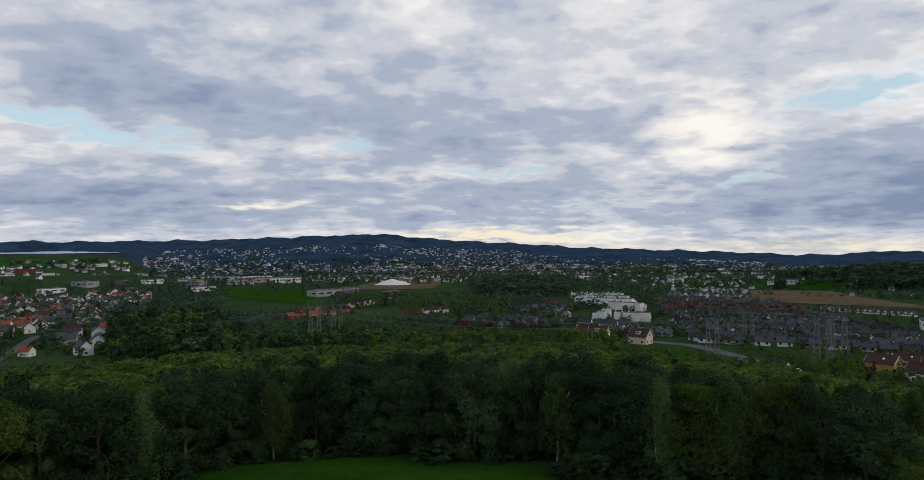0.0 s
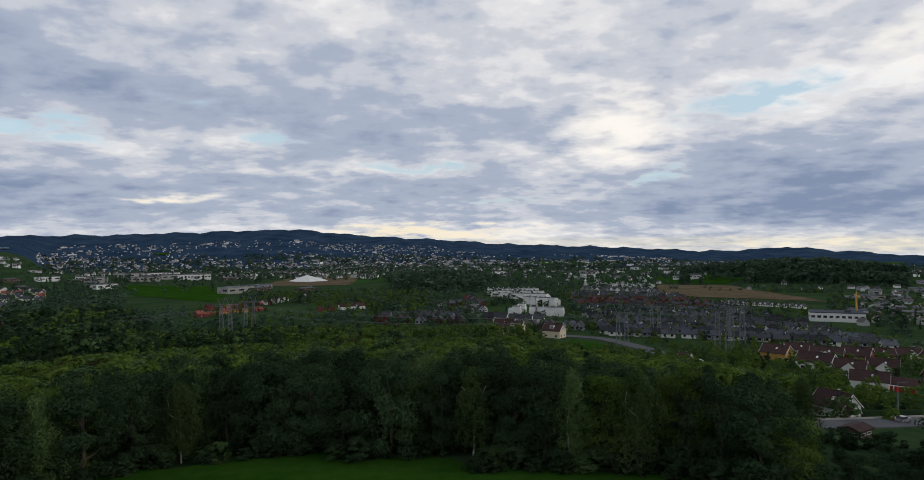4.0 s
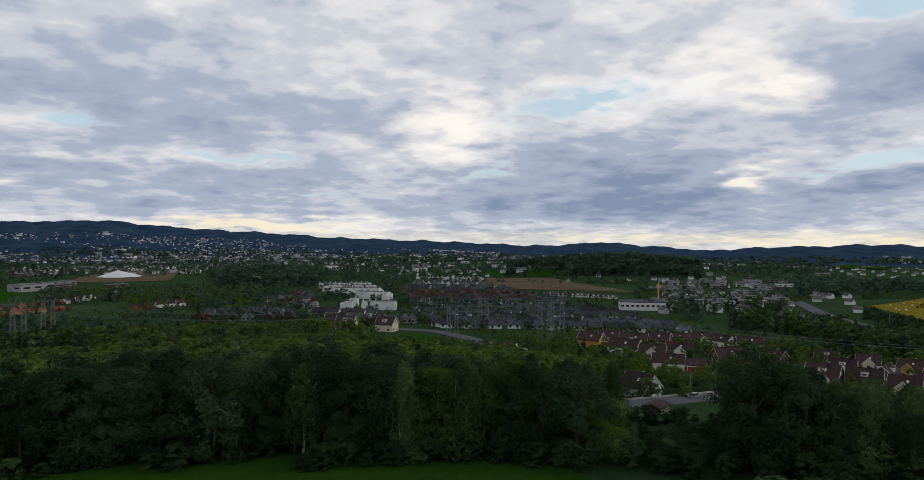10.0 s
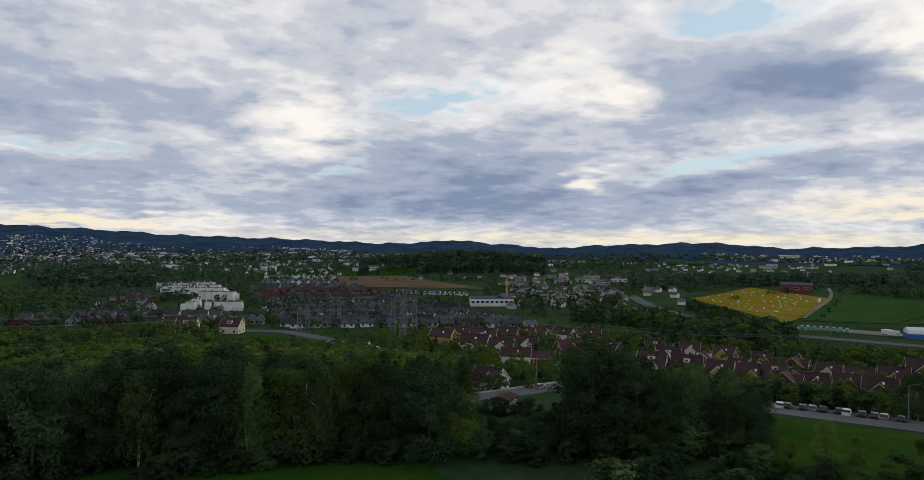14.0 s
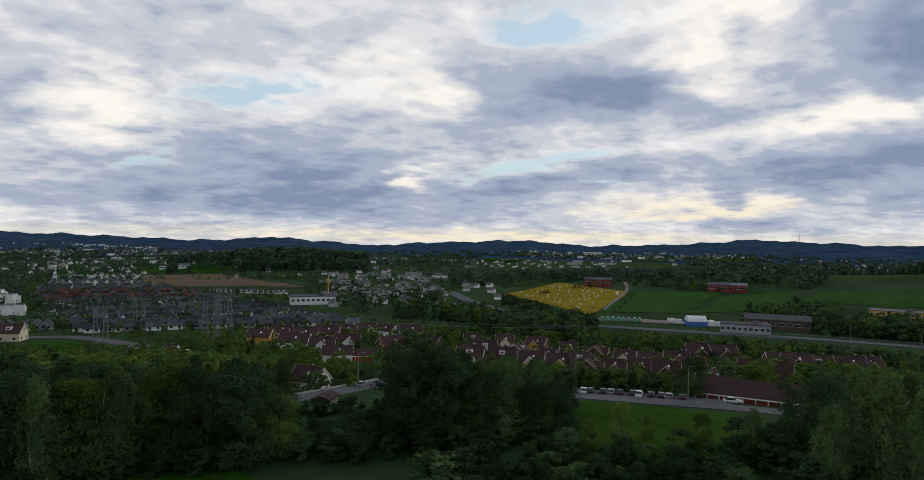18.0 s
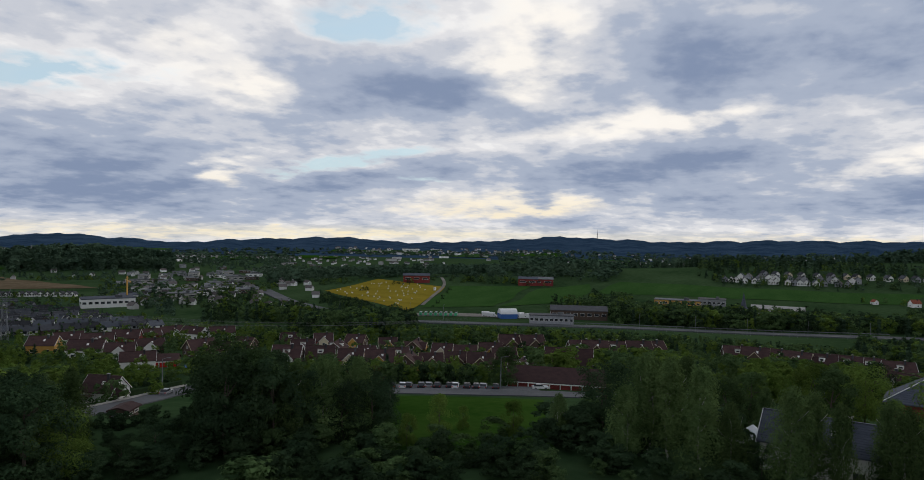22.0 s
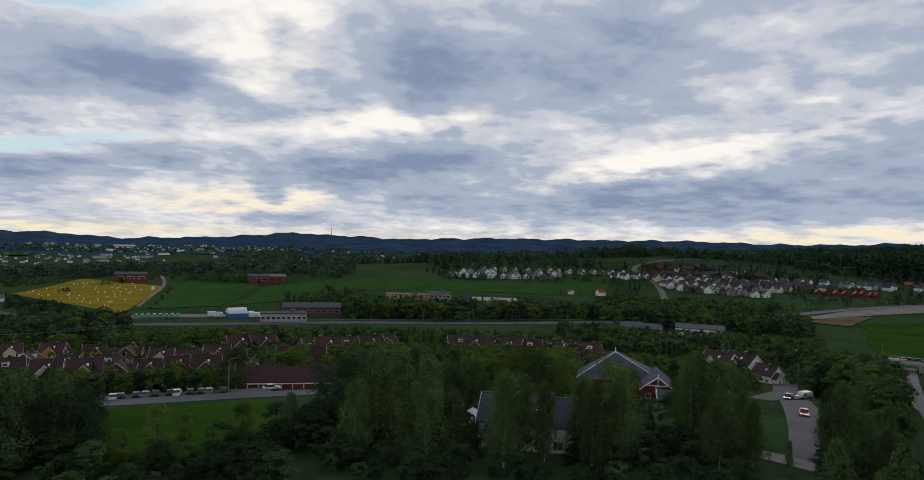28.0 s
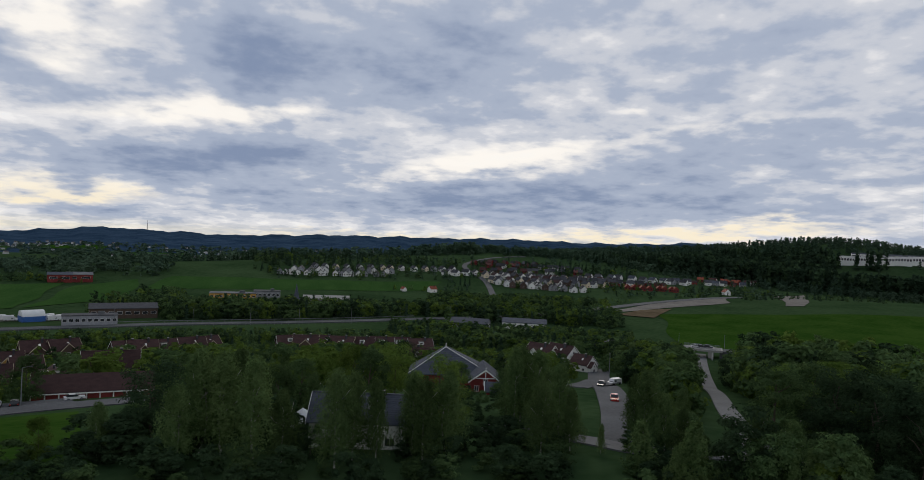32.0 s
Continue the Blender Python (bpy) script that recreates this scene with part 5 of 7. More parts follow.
# works, halls and farms
big = (
    ("white_works", "large white works hall with a flat roof", (35.5, 6.35), 120, (18, 33, 6, "white", "slate"), {"bays": 9}),
    ("white_works_wing", "white works wing with a window band", (36.9, 6.1), 30, (11, 18, 6, "white", "slate"), {"bays": 5}),
    ("black_hall", "long black hall with a shallow roof", (72.6, 7.3), 160, (17, 36, 6, "brown", "black"), {"bays": 8, "pitched": True}),
    ("depot_office", "grey two-storey depot office with a flat roof", (70.4, 7.85), 160, (9, 26, 5.5, "grey", "black"), {"bays": 9}),
    ("school", "low ochre school block with a flat roof", (80.4, 5.95), 172, (12, 34, 5, "ochre", "felt"), {"bays": 10}),
    ("school_wing", "grey school wing with wide windows", (83.0, 5.85), 175, (11, 20, 6, "grey", "felt"), {"bays": 6}),
    ("parish_hall", "pale long hall with a grey-beige roof", (87.7, 6.25), 178, (14, 34, 5, "concrete", "concrete"), {"bays": 7, "pitched": True}),
    ("blue_roof_hall", "low hall with a blue-grey roof among trees", (99.7, 7.75), 20, (16, 22, 3.5, "grey", "slate"), {"bays": 5, "pitched": True}),
    ("white_roof_hall", "white low hall with a grey roof among trees", (104.2, 7.6), 15, (14, 26, 4, "white", "slate"), {"bays": 6, "pitched": True}),
    ("farm_barn_white", "white farm barn on a green rise", (25.6, 3.45), 110, (13, 26, 6, "white", "black"), {"bays": 5, "pitched": True, "category": "barn"}),
    ("farm_barn_small", "small white farm building with dark roof", (24.4, 3.5), 110, (10, 16, 5, "white", "black"), {"bays": 4, "pitched": True, "category": "barn"}),
    ("red_barn_field", "large dark red barn above a yellow field", (59.1, 4.62), 150, (13, 25, 6.5, "red", "slate"), {"bays": 3, "pitched": True, "category": "barn"}),
    ("red_barn_left", "red barn with a grey roof beside its twin", (68.4, 4.68), 160, (13, 18, 6, "red", "slate"), {"bays": 2, "pitched": True, "category": "barn"}),
    ("red_barn_right", "red barn with a pale grey metal roof", (69.6, 4.66), 158, (13, 20, 6, "red", "felt"), {"bays": 2, "pitched": True, "category": "barn"}),
    ("red_farm", "long red farm building in the distance", (-32.4, 1.75), 60, (16, 60, 8, "red", "maroon"), {"bays": 8, "pitched": True, "category": "barn"}),
    ("white_store", "large white store with a blue band", (-14.5, 3.05), 75, (26, 60, 9, "white"), {"bays": 10}),
    ("white_store_b", "pale warehouse with a flat roof", (-18.0, 3.1), 75, (24, 50, 8, "concrete"), {"bays": 8}),
    ("power_hall", "large pale institution on the far slope", (58.6, 2.12), 150, (40, 90, 16, "white"), {"bays": 12}),
)
for key, label, spot, heading, args, options in big:
    put(key, *site(*spot), heading, lambda: hall(key, label, *args, **options), max(args[0], args[1]) / 2 + 2)
rng = np.random.default_rng(77)
sheds = (("shed_white", "white industrial hall with a flat roof", 18, 34, 7, "white", "felt"), ("shed_grey", "grey industrial hall with a flat roof", 16, 28, 6, "grey", "felt"),
         ("shed_pale", "pale concrete industrial hall", 22, 40, 8, "concrete", "felt"), ("shed_black", "dark industrial hall with a pale roof", 15, 26, 6, "brown", "felt"))
for b0, b1, d0, d1, n in ((36.5, 46.0, 4.0, 6.0, 40), (40, 52, 3.2, 4.3, 20), (-22, -8, 2.75, 3.3, 16), (-34, -20, 2.6, 3.6, 9), (-12, -5, 3.9, 4.4, 5)):
    for _ in range(n):
        x, y = site(rng.uniform(b0, b1), rng.uniform(d0, d1))
        if not is_taken(x, y):
            key, label, w, l, h, wall, top = sheds[int(rng.integers(len(sheds)))]
            k = 0.55 if b0 > 0 else 1.0
            put(key + str(k), x, y, 40 + 90 * int(rng.integers(2)) + rng.normal(0, 8), lambda: hall("industrial_hall", label, w * k, l * k, h * k, wall, top, 3), 14 * k, "industrial halls")

for material, (v, f) in JOINED.items():
    ob = mesh_object("lower_town", v, f, M[material])
    tagged(ob, "rows of small terrace houses too many to count", "town", kind="stuff")

# the distant town: too many houses to count
rng = np.random.default_rng(5)
wv, wf, rv, rf = [], [], [], []


def far_house(x, y, z, w, l, h, rise, a):
    c, s = math.cos(a), math.sin(a)

    def turn(p):
        return (x + p[0] * c - p[1] * s, y + p[0] * s + p[1] * c, z + p[2])

    i = len(wv)
    wv.extend(turn(p) for p in ((-w / 2, -l / 2, -3), (w / 2, -l / 2, -3), (w / 2, l / 2, -3), (-w / 2, l / 2, -3), (-w / 2, -l / 2, h), (w / 2, -l / 2, h), (w / 2, l / 2, h), (-w / 2, l / 2, h), (0, -l / 2, h + rise), (0, l / 2, h + rise)))
    wf.extend(tuple(i + k for k in q) for q in ((0, 1, 5, 8, 4), (2, 3, 7, 9, 6), (1, 2, 6, 5), (3, 0, 4, 7)))
    i = len(rv)
    e = 0.5
    rv.extend(turn(p) for p in ((-w / 2 - e, -l / 2 - e, h - 0.3), (0, -l / 2 - e, h + rise + 0.3), (0, l / 2 + e, h + rise + 0.3), (-w / 2 - e, l / 2 + e, h - 0.3), (w / 2 + e, -l / 2 - e, h - 0.3), (w / 2 + e, l / 2 + e, h - 0.3)))
    rf.extend(tuple(i + k for k in q) for q in ((0, 1, 2, 3), (1, 4, 5, 2)))


for b0, b1, r0, r1, n, grow in ((-34, 42, 1350, 2400, 620, 0.9), (-25, 42, 2100, 3450, 2300, 0.85), (40, 62, 1100, 2300, 120, 0.75), (60, 100, 1900, 3300, 160, 1.0), (30, 45, 2400, 3400, 200, 1.0), (85, 116, 2600, 3600, 120, 1.0), (-34, -26, 1700, 2450, 120, 1.1), (37, 51, 500, 1100, 130, 0.6), (15, 37, 900, 1400, 70, 0.6), (-24, 6, 3350, 4150, 700, 0.72), (6, 24, 3350, 3900, 240, 0.72), (52, 72, 3000, 3700, 130, 1.2)):
    made = 0
    while made < n:
        b, r = rng.uniform(b0, b1), rng.uniform(r0, r1)
        x, y = polar(b, r)
        if math.sin(x * 0.0043 + 1.3) + math.sin(y * 0.0049) + 0.7 * math.sin(x * 0.011 + y * 0.009) < rng.uniform(-1.6, 0.9):
            made += 0.2
            continue
        made += 1
        if r < 1100 and is_taken(x, y):
            continue
        large = rng.uniform() < (0.04 if r0 == 500 else 0.07)
        w, l = (rng.uniform(12, 18), rng.uniform(22, 42)) if large else (rng.uniform(6, 8.5), rng.uniform(7.5, 12))
        far_house(x, y, gz(x, y), w * grow, l * grow, (8 if large else 4.5) * grow, 0.6 if large else 3.0 * grow, rng.uniform(0, 3.14))
town_walls = mesh_object("distant_town", wv, wf, M["city"])
tagged(town_walls, "distant town of pale houses on the slopes", "town", kind="stuff")
town_roofs = mesh_object("distant_roofs", rv, rf, M["city_roof"])
tagged(town_roofs, "dark roofs of the distant town", "town", kind="stuff")

# ---- the red barn, the house under the birches, garages ----
def stand(ob, b, r, heading, size=0.0, up=0.0):
    x, y = polar(b, r)
    ob.matrix_basis = pose(x, y, gz(x, y) + up, 0, 0, -heading)
    if size:
        take(x, y, size)
    return ob


def red_barn():
    root = new("red_barn")
    west, east, d, eave, rise, hip = -9.2, 12.6, 10.5, 4.1, 5.8, 8.2
    w, mid = east - west, (west + east) / 2
    part("foundation", Shape().box(mid, d / 2, -3, w, d, 3.3), "concrete", root)
    part("wall", Shape().box(mid, d / 2, 0.3, w, d, eave - 0.3), "red", root)
    for x in [i * 0.6 + west + 0.3 for i in range(36)]:
        part("board", Shape().box(x, -0.03, 0.4, 0.14, 0.06, eave - 0.5), "red", root)
    o, t = 0.7, 0.25
    e = eave - 0.15
    roof = Shape()
    corners = [(west - o, -o, e), (east + o, -o, e), (east + o, d + o, e), (west - o, d + o, e)]
    apex, back = (0, hip, eave + rise), (0, d + o, eave + rise)
    roof.v = corners + [apex, back] + [(x, y, z - t) for x, y, z in corners + [apex, back]]
    roof.f = [(0, 1, 4), (1, 2, 5, 4), (3, 0, 4, 5), (2, 3, 5), (6, 10, 7), (7, 10, 11, 8), (9, 11, 10, 6), (8, 11, 9), (0, 6, 7, 1), (1, 7, 8, 2), (2, 8, 9, 3), (3, 9, 6, 0)]
    top = part("roof", roof, "slate", root, "blue-grey tiled hipped roof")
    for k in range(1, 15):
        f = k / 15
        y, z = -o + (hip + o) * f, e + (eave + rise - e) * f + 0.03
        part("tile_course", Shape().bar(((west - o) * (1 - f), y, z), ((east + o) * (1 - f), y, z), 0.035), "slate", top)
    for x in (west - o, east + o):
        part("hip_cap", Shape().bar((x, -o, e + 0.06), (0, hip, eave + rise + 0.06), 0.10), "white", top)
    part("ridge_cap", Shape().bar((0, hip, eave + rise + 0.08), (0, d + o, eave + rise + 0.08), 0.13), "slate", top)
    part("finial", Shape().lathe(((0.16, eave + rise), (0.10, eave + rise + 0.6), (0.2, eave + rise + 0.8), (0.02, eave + rise + 1.3)), 8, 0, hip), "white", top)
    # gabled wing towards the birches
    ww, front, we, wr, cx = 7.6, -8.0, 4.2, 2.75, 10.5
    wing = part("wing", Shape().prism([(cx - ww / 2, 0.2), (cx + ww / 2, 0.2), (cx + ww / 2, we), (cx, we + wr), (cx - ww / 2, we)], front, 3.0), "red", root)
    for i in range(13):
        x = cx - ww / 2 + 0.3 + i * 0.6
        hgt = we + wr * (1 - abs(x - cx) / (ww / 2)) - 0.25
        part("batten", Shape().box(x, front - 0.03, 0.4, 0.10, 0.05, hgt - 0.5), "red", wing)
    r = Shape()
    k = wr / (ww / 2)
    for side in (-1, 1):
        pts = [(cx, we + wr), (cx + side * (ww / 2 + 0.6), we - 0.6 * k), (cx + side * (ww / 2 + 0.6), we - 0.6 * k + 0.22), (cx, we + wr + 0.24)]
        r.prism(pts if side < 0 else pts[::-1], front - 0.7, 6.0)
    part("wing_roof", r, "slate", wing)
    b = Shape()
    for side in (-1, 1):
        pts = [(cx, we + wr + 0.34), (cx + side * (ww / 2 + 0.65), we - 0.65 * k + 0.34), (cx + side * (ww / 2 + 0.65), we - 0.65 * k - 0.06), (cx, we + wr - 0.06)]
        b.prism(pts if side < 0 else pts[::-1], front - 0.82, front - 0.72)
    b.box(cx, front - 0.77, we + wr * 0.28, ww * 0.66, 0.1, 0.18)
    part("bargeboard", b, "white", wing, "white crossed bargeboards")
    part("gable_post", Shape().box(cx, front - 0.79, we + wr * 0.28, 0.18, 0.1, wr * 0.72 + 0.9), "white", wing)
    window(wing, cx, front, we - 1.0, 1.0, 1.5, "-y", True)
    window(wing, cx - 2.2, front, 1.6, 1.1, 1.3, "-y", True)
    for y in (-6, -3):
        window(wing, cx + ww / 2, y, 1.8, 1.1, 1.3, "+x", True)
    # lean-to in front
    low = part("lean_to", Shape().box(cx + 2.6, front - 3.2, 0.0, 5.0, 5.6, 2.8), "red", root)
    part("lean_to_roof", Shape().prism_x([(front - 6.4, 2.7), (front - 3.2, 4.6), (front - 3.2, 4.85), (front - 6.4, 2.95)][::-1], cx - 0.4, cx + 5.6).prism_x([(front - 0.2, 2.9), (front - 3.2, 4.6), (front - 3.2, 4.85), (front - 0.2, 3.15)], cx - 0.4, cx + 5.6), "slate", low)
    part("lean_to_bargeboard", Shape().bar((cx - 0.45, front - 6.4, 2.9), (cx - 0.45, front - 3.2, 4.85), 0.12).bar((cx - 0.45, front - 3.2, 4.85), (cx - 0.45, front - 0.2, 3.1), 0.12), "white", low)
    return tagged(root, "large red barn with a blue-grey hipped roof and white trim", "barn")


stand(red_barn(), 97.75, 184, 97.75)
for dx in (184, 196, 208):
    for db in (-2, 0, 2):
        take(*polar(98.35 + db, dx), 6)

villa = gable_house("villa", "white wooden house with a grey tiled roof under birches", 8.4, 15, 4.3, 2.9, "white", "slate", panes=True)
stand(villa, 91.2, 104, 187)
for k in range(14):
    f = (k + 0.5) / 14
    for side in (-1, 1):
        x = side * (8.4 / 2 + 0.5) * (1 - f)
        part("tile_course", Shape().bar((x, -7.9, 4.3 + 2.9 * f - 0.02 + 0.26 - 0.35 * (1 - f)), (x, 7.9, 4.3 + 2.9 * f - 0.02 + 0.26 - 0.35 * (1 - f)), 0.05), "slate", villa)
for db in (-4, -2, 0, 2, 4):
    take(*polar(91.7 + db, 106), 6)
parasol = new("garden_tent")
part("canopy", Shape().lathe(((2.6, 2.2), (2.5, 2.35), (1.2, 3.1), (0.05, 3.9)), 8), "tent", parasol)
part("curtain", Shape().lathe(((2.45, 0.1), (2.55, 2.2)), 8), "tent", parasol)
part("pole", Shape().bar((0, 0, 0), (0, 0, 3.8), 0.05), "steel", parasol)
stand(tagged(parasol, "white pointed garden tent on the grass", "tent"), 86.2, 112, 0, 3)


def garage_row(name, label, doors, w, eave, rise, door_mat, wall):
    root = new(name)
    l = doors * 2.9
    part("wall", Shape().prism([(-w / 2, -2), (w / 2, -2), (w / 2, eave), (0, eave + rise), (-w / 2, eave)], -l / 2, l / 2), wall, root)
    part("roof", roof_shape(w, l, eave, rise, 0.5), "maroon", root)
    for i in range(doors):
        y = -l / 2 + 2.9 * (i + 0.5)
        d = part("garage_door", Shape().box(w / 2 + 0.02, y, 0.1, 0.12, 2.4, 2.1), door_mat, root)
        for z in (0.6, 1.1, 1.6):
            part("rib", Shape().box(w / 2 + 0.09, y, z, 0.03, 2.3, 0.05), door_mat, d)
        part("post", Shape().box(w / 2 + 0.05, y - 1.45, 0, 0.16, 0.28, eave - 0.1), "white", root)
    part("fascia", Shape().box(w / 2 + 0.52, 0, eave - 0.55, 0.08, l + 0.8, 0.3), "white", root)
    return tagged(root, label, "garage")


def put_row(ob, b, r, heading, l):
    stand(ob, b, r, heading)
    for k in range(-3, 4):
        x, y = polar(b, r)
        take(x + math.sin(radians(heading)) * l * k / 6, y + math.cos(radians(heading)) * l * k / 6, 6)


put_row(garage_row("garage_row", "long garage row with dark red doors and maroon roof", 9, 10.0, 2.6, 3.0, "red", "brown"), 70.9, 192, 164, 26)
put_row(garage_row("garage_row", "short garage block with bright red doors", 4, 7.0, 2.5, 1.6, "lamp_red", "brown"), 39.2, 262, 140, 12)
put_row(hall("kiosk", "small brown shed with a red roof beside the road", 3.4, 4.4, 1.5, "brown", "maroon", 2, True, "shed"), 36.7, 141, 62, 6)


# ---- depot, pylons, masts and other tall things ----
def storage_tent():
    root = new("storage_tent")
    w, l = 9.0, 11.0
    arch = [(math.cos(radians(a)) * w / 2, 3.0 + math.sin(radians(a)) * 3.2) for a in range(0, 181, 15)]
    inner = [(x * 0.985, 3.0 + (z - 3.0) * 0.97) for x, z in arch]
    s = Shape()
    for k in range(len(arch) - 1):
        s.prism([arch[k], arch[k + 1], inner[k + 1], inner[k]][::-1], -l / 2, l / 2)
    part("canopy", s, "tent", root, "white arched canopy")
    part("end_wall", Shape().prism([(x * 0.97, z - 0.05) for x, z in arch][::-1], -l / 2 + 0.3, -l / 2 + 0.4), "tent", root)
    part("end_wall", Shape().prism([(x * 0.97, z - 0.05) for x, z in arch][::-1], l / 2 - 0.4, l / 2 - 0.3), "tent", root)
    for side in (-1, 1):
        part("side_wall", Shape().box(side * w / 2 * 0.99, 0, -0.5, 0.15, l, 3.5), "blue", root, "blue side sheeting")
    part("side_wall", Shape().box(0, l / 2, -0.5, w * 0.98, 0.12, 3.3), "blue", root, "blue end sheeting")
    part("side_wall", Shape().box(0, -l / 2, -0.5, w * 0.98, 0.12, 3.3), "blue", root, "blue end sheeting")
    for k in range(6):
        part("hoop", Shape().bar((-w / 2 - 0.05, -l / 2 + l * k / 5, 0), (-w / 2 - 0.05, -l / 2 + l * k / 5, 3), 0.08), "steel", root)
    return tagged(root, "white arched storage tent with blue sides in a yard", "tent")


stand(storage_tent(), 66.75, 440, 142, 10)


def pylon(height):
    """A lattice pylon: two tapered legs of angle iron with arms."""
    root = new("pylon")
    for sx in (-1, 1):
        mast = Shape()
        cx = sx * height * 0.10
        a, b = height * 0.055, height * 0.028
        n = 7
        for k in range(n):
            z0, z1 = height * 0.78 * k / n, height * 0.78 * (k + 1) / n
            w0, w1 = a + (b - a) * k / n, a + (b - a) * (k + 1) / n
            for i, (ux, uy) in enumerate(((-1, -1), (1, -1), (1, 1), (-1, 1))):
                vx, vy = ((1, -1), (1, 1), (-1, 1), (-1, -1))[i]
                mast.bar((cx + ux * w0, uy * w0, z0), (cx + ux * w1, uy * w1, z1), 0.08)
                mast.bar((cx + ux * w0, uy * w0, z0), (cx + vx * w1, vy * w1, z1), 0.035)
                mast.bar((cx + vx * w0, vy * w0, z0), (cx + ux * w1, uy * w1, z1), 0.035)
        part("lattice_leg", mast, "steel", root)
        head = Shape()
        for tx in (-0.09, 0.09):
            head.bar((cx, 0, height * 0.76), (cx + tx * height, 0, height), 0.10)
        part("v_head", head, "steel", root)
    arm = Shape()
    for z in (0.80, 0.84):
        arm.bar((-height * 0.30, 0, height * z), (height * 0.30, 0, height * z), 0.08)
    for k in range(10):
        arm.bar((height * (-0.30 + 0.06 * k), 0, height * 0.80), (height * (-0.27 + 0.06 * k), 0, height * 0.84), 0.04)
        arm.bar((height * (-0.27 + 0.06 * k), 0, height * 0.84), (height * (-0.24 + 0.06 * k), 0, height * 0.80), 0.04)
    part("cross_arm", arm, "steel", root)
    for x in (-0.28, 0.0, 0.28):
        part("insulator", Shape().lathe(((0.10, height * 0.80 - 2.2), (0.18, height * 0.80 - 1.6), (0.10, height * 0.80 - 1.0), (0.16, height * 0.80 - 0.5), (0.06, height * 0.80)), 6, x * height, 0), "glass", root)
    return tagged(root, "grey steel lattice pylon carrying power lines", "pylon", "pylons")


LINES = (((-44, 560, 24), (-12.2, 405, 23.5), (20.0, 345, 20.5), (27.7, 332, 24.5), (62, 330, 14)), ((-40, 580, 24), (-10.4, 440, 23.0), (22.6, 402, 20.0), (28.7, 345, 25), (64, 345, 14)))
FIRST = {}
for line in LINES:
    ends = []
    for i, (b, r, h) in enumerate(line):
        x, y = polar(b, r)
        if i < 4:
            key = round(h)
            if key in FIRST:
                ob = copy_thing(FIRST[key], Matrix())
            else:
                ob = FIRST[key] = pylon(h)
            stand(ob, b, r, b + 12, 4)
        ends.append((x, y, gz(x, y) + h * 0.80 - 2.2, h, b + 12))
    wires = new("power_line")
    for j, off in enumerate((-0.28, 0.0, 0.28)):
        s = Shape()
        for (x0, y0, z0, h0, t0), (x1, y1, z1, h1, t1) in zip(ends, ends[1:]):
            p = Vector((x0 + math.cos(radians(t0)) * off * h0, y0 - math.sin(radians(t0)) * off * h0, z0))
            q = Vector((x1 + math.cos(radians(t1)) * off * h1, y1 - math.sin(radians(t1)) * off * h1, z1))
            sag = (p - q).length * 0.022
            last = p
            for k in range(1, 25):
                f = k / 24
                nxt = p.lerp(q, f) - Vector((0, 0, 4 * sag * f * (1 - f)))
                s.bar(last, nxt, 0.035, 3)
                last = nxt
        part("cable", s, "cable", wires)
    tagged(wires, "pale power cables hanging between the pylons", "power line")

mast = new("radio_mast")
part("shaft", Shape().lathe(((2.6, -4), (1.6, 22), (1.2, 44)), 6), "steel", mast)
part("antenna", Shape().lathe(((0.7, 44), (0.5, 62)), 5), "steel", mast)
part("platform", Shape().lathe(((2.4, 26), (2.4, 28)), 8), "steel", mast)
stand(tagged(mast, "tall thin radio mast on the far ridge", "mast"), 74.0, 4560, 0)

crane = new("tower_crane")
part("tower", Shape().bar((0, 0, 0), (0, 0, 17), 0.6), "ochre", crane)
part("jib", Shape().bar((-8, 0, 17), (19, 0, 17), 0.35).bar((0, 0, 20), (18, 0, 17.2), 0.08).bar((0, 0, 20), (-8, 0, 17.2), 0.08), "ochre", crane)
part("tower_top", Shape().bar((0, 0, 17), (0, 0, 20), 0.35), "ochre", crane)
part("counterweight", Shape().box(-7, 0, 15.4, 2.2, 1.2, 1.6), "concrete", crane)
stand(tagged(crane, "orange tower crane over the works", "crane"), 36.8, 548, 120)

church = new("church_tower")
part("tower", Shape().box(0, 0, -1, 4.2, 4.2, 9.5), "concrete", church)
part("spire", Shape().lathe(((3.0, 8.4), (1.9, 10), (0.8, 15), (0.05, 19.5)), 8), "slate", church, "grey-green pointed spire")
for sx, f in ((-1, "-x"), (1, "+x")):
    window(church, sx * 2.1, 0, 5.6, 1.1, 1.8, f, False)
stand(tagged(church, "church tower with a slender grey-green spire", "church"), 85.3, 486, 85, 4)


def lamp_post(h=9.0):
    root = new("street_lamp")
    part("pole", Shape().lathe(((0.13, -0.3), (0.11, h * 0.5), (0.07, h)), 6), "steel", root)
    part("arm", Shape().bar((0, 0, h), (1.3, 0, h + 0.25), 0.05), "steel", root)
    part("lamp_head", Shape().box(1.5, 0, h + 0.17, 0.8, 0.3, 0.16), "felt", root)
    return tagged(root, "slim grey street lamp beside the road", "street lamp", "street lamps")


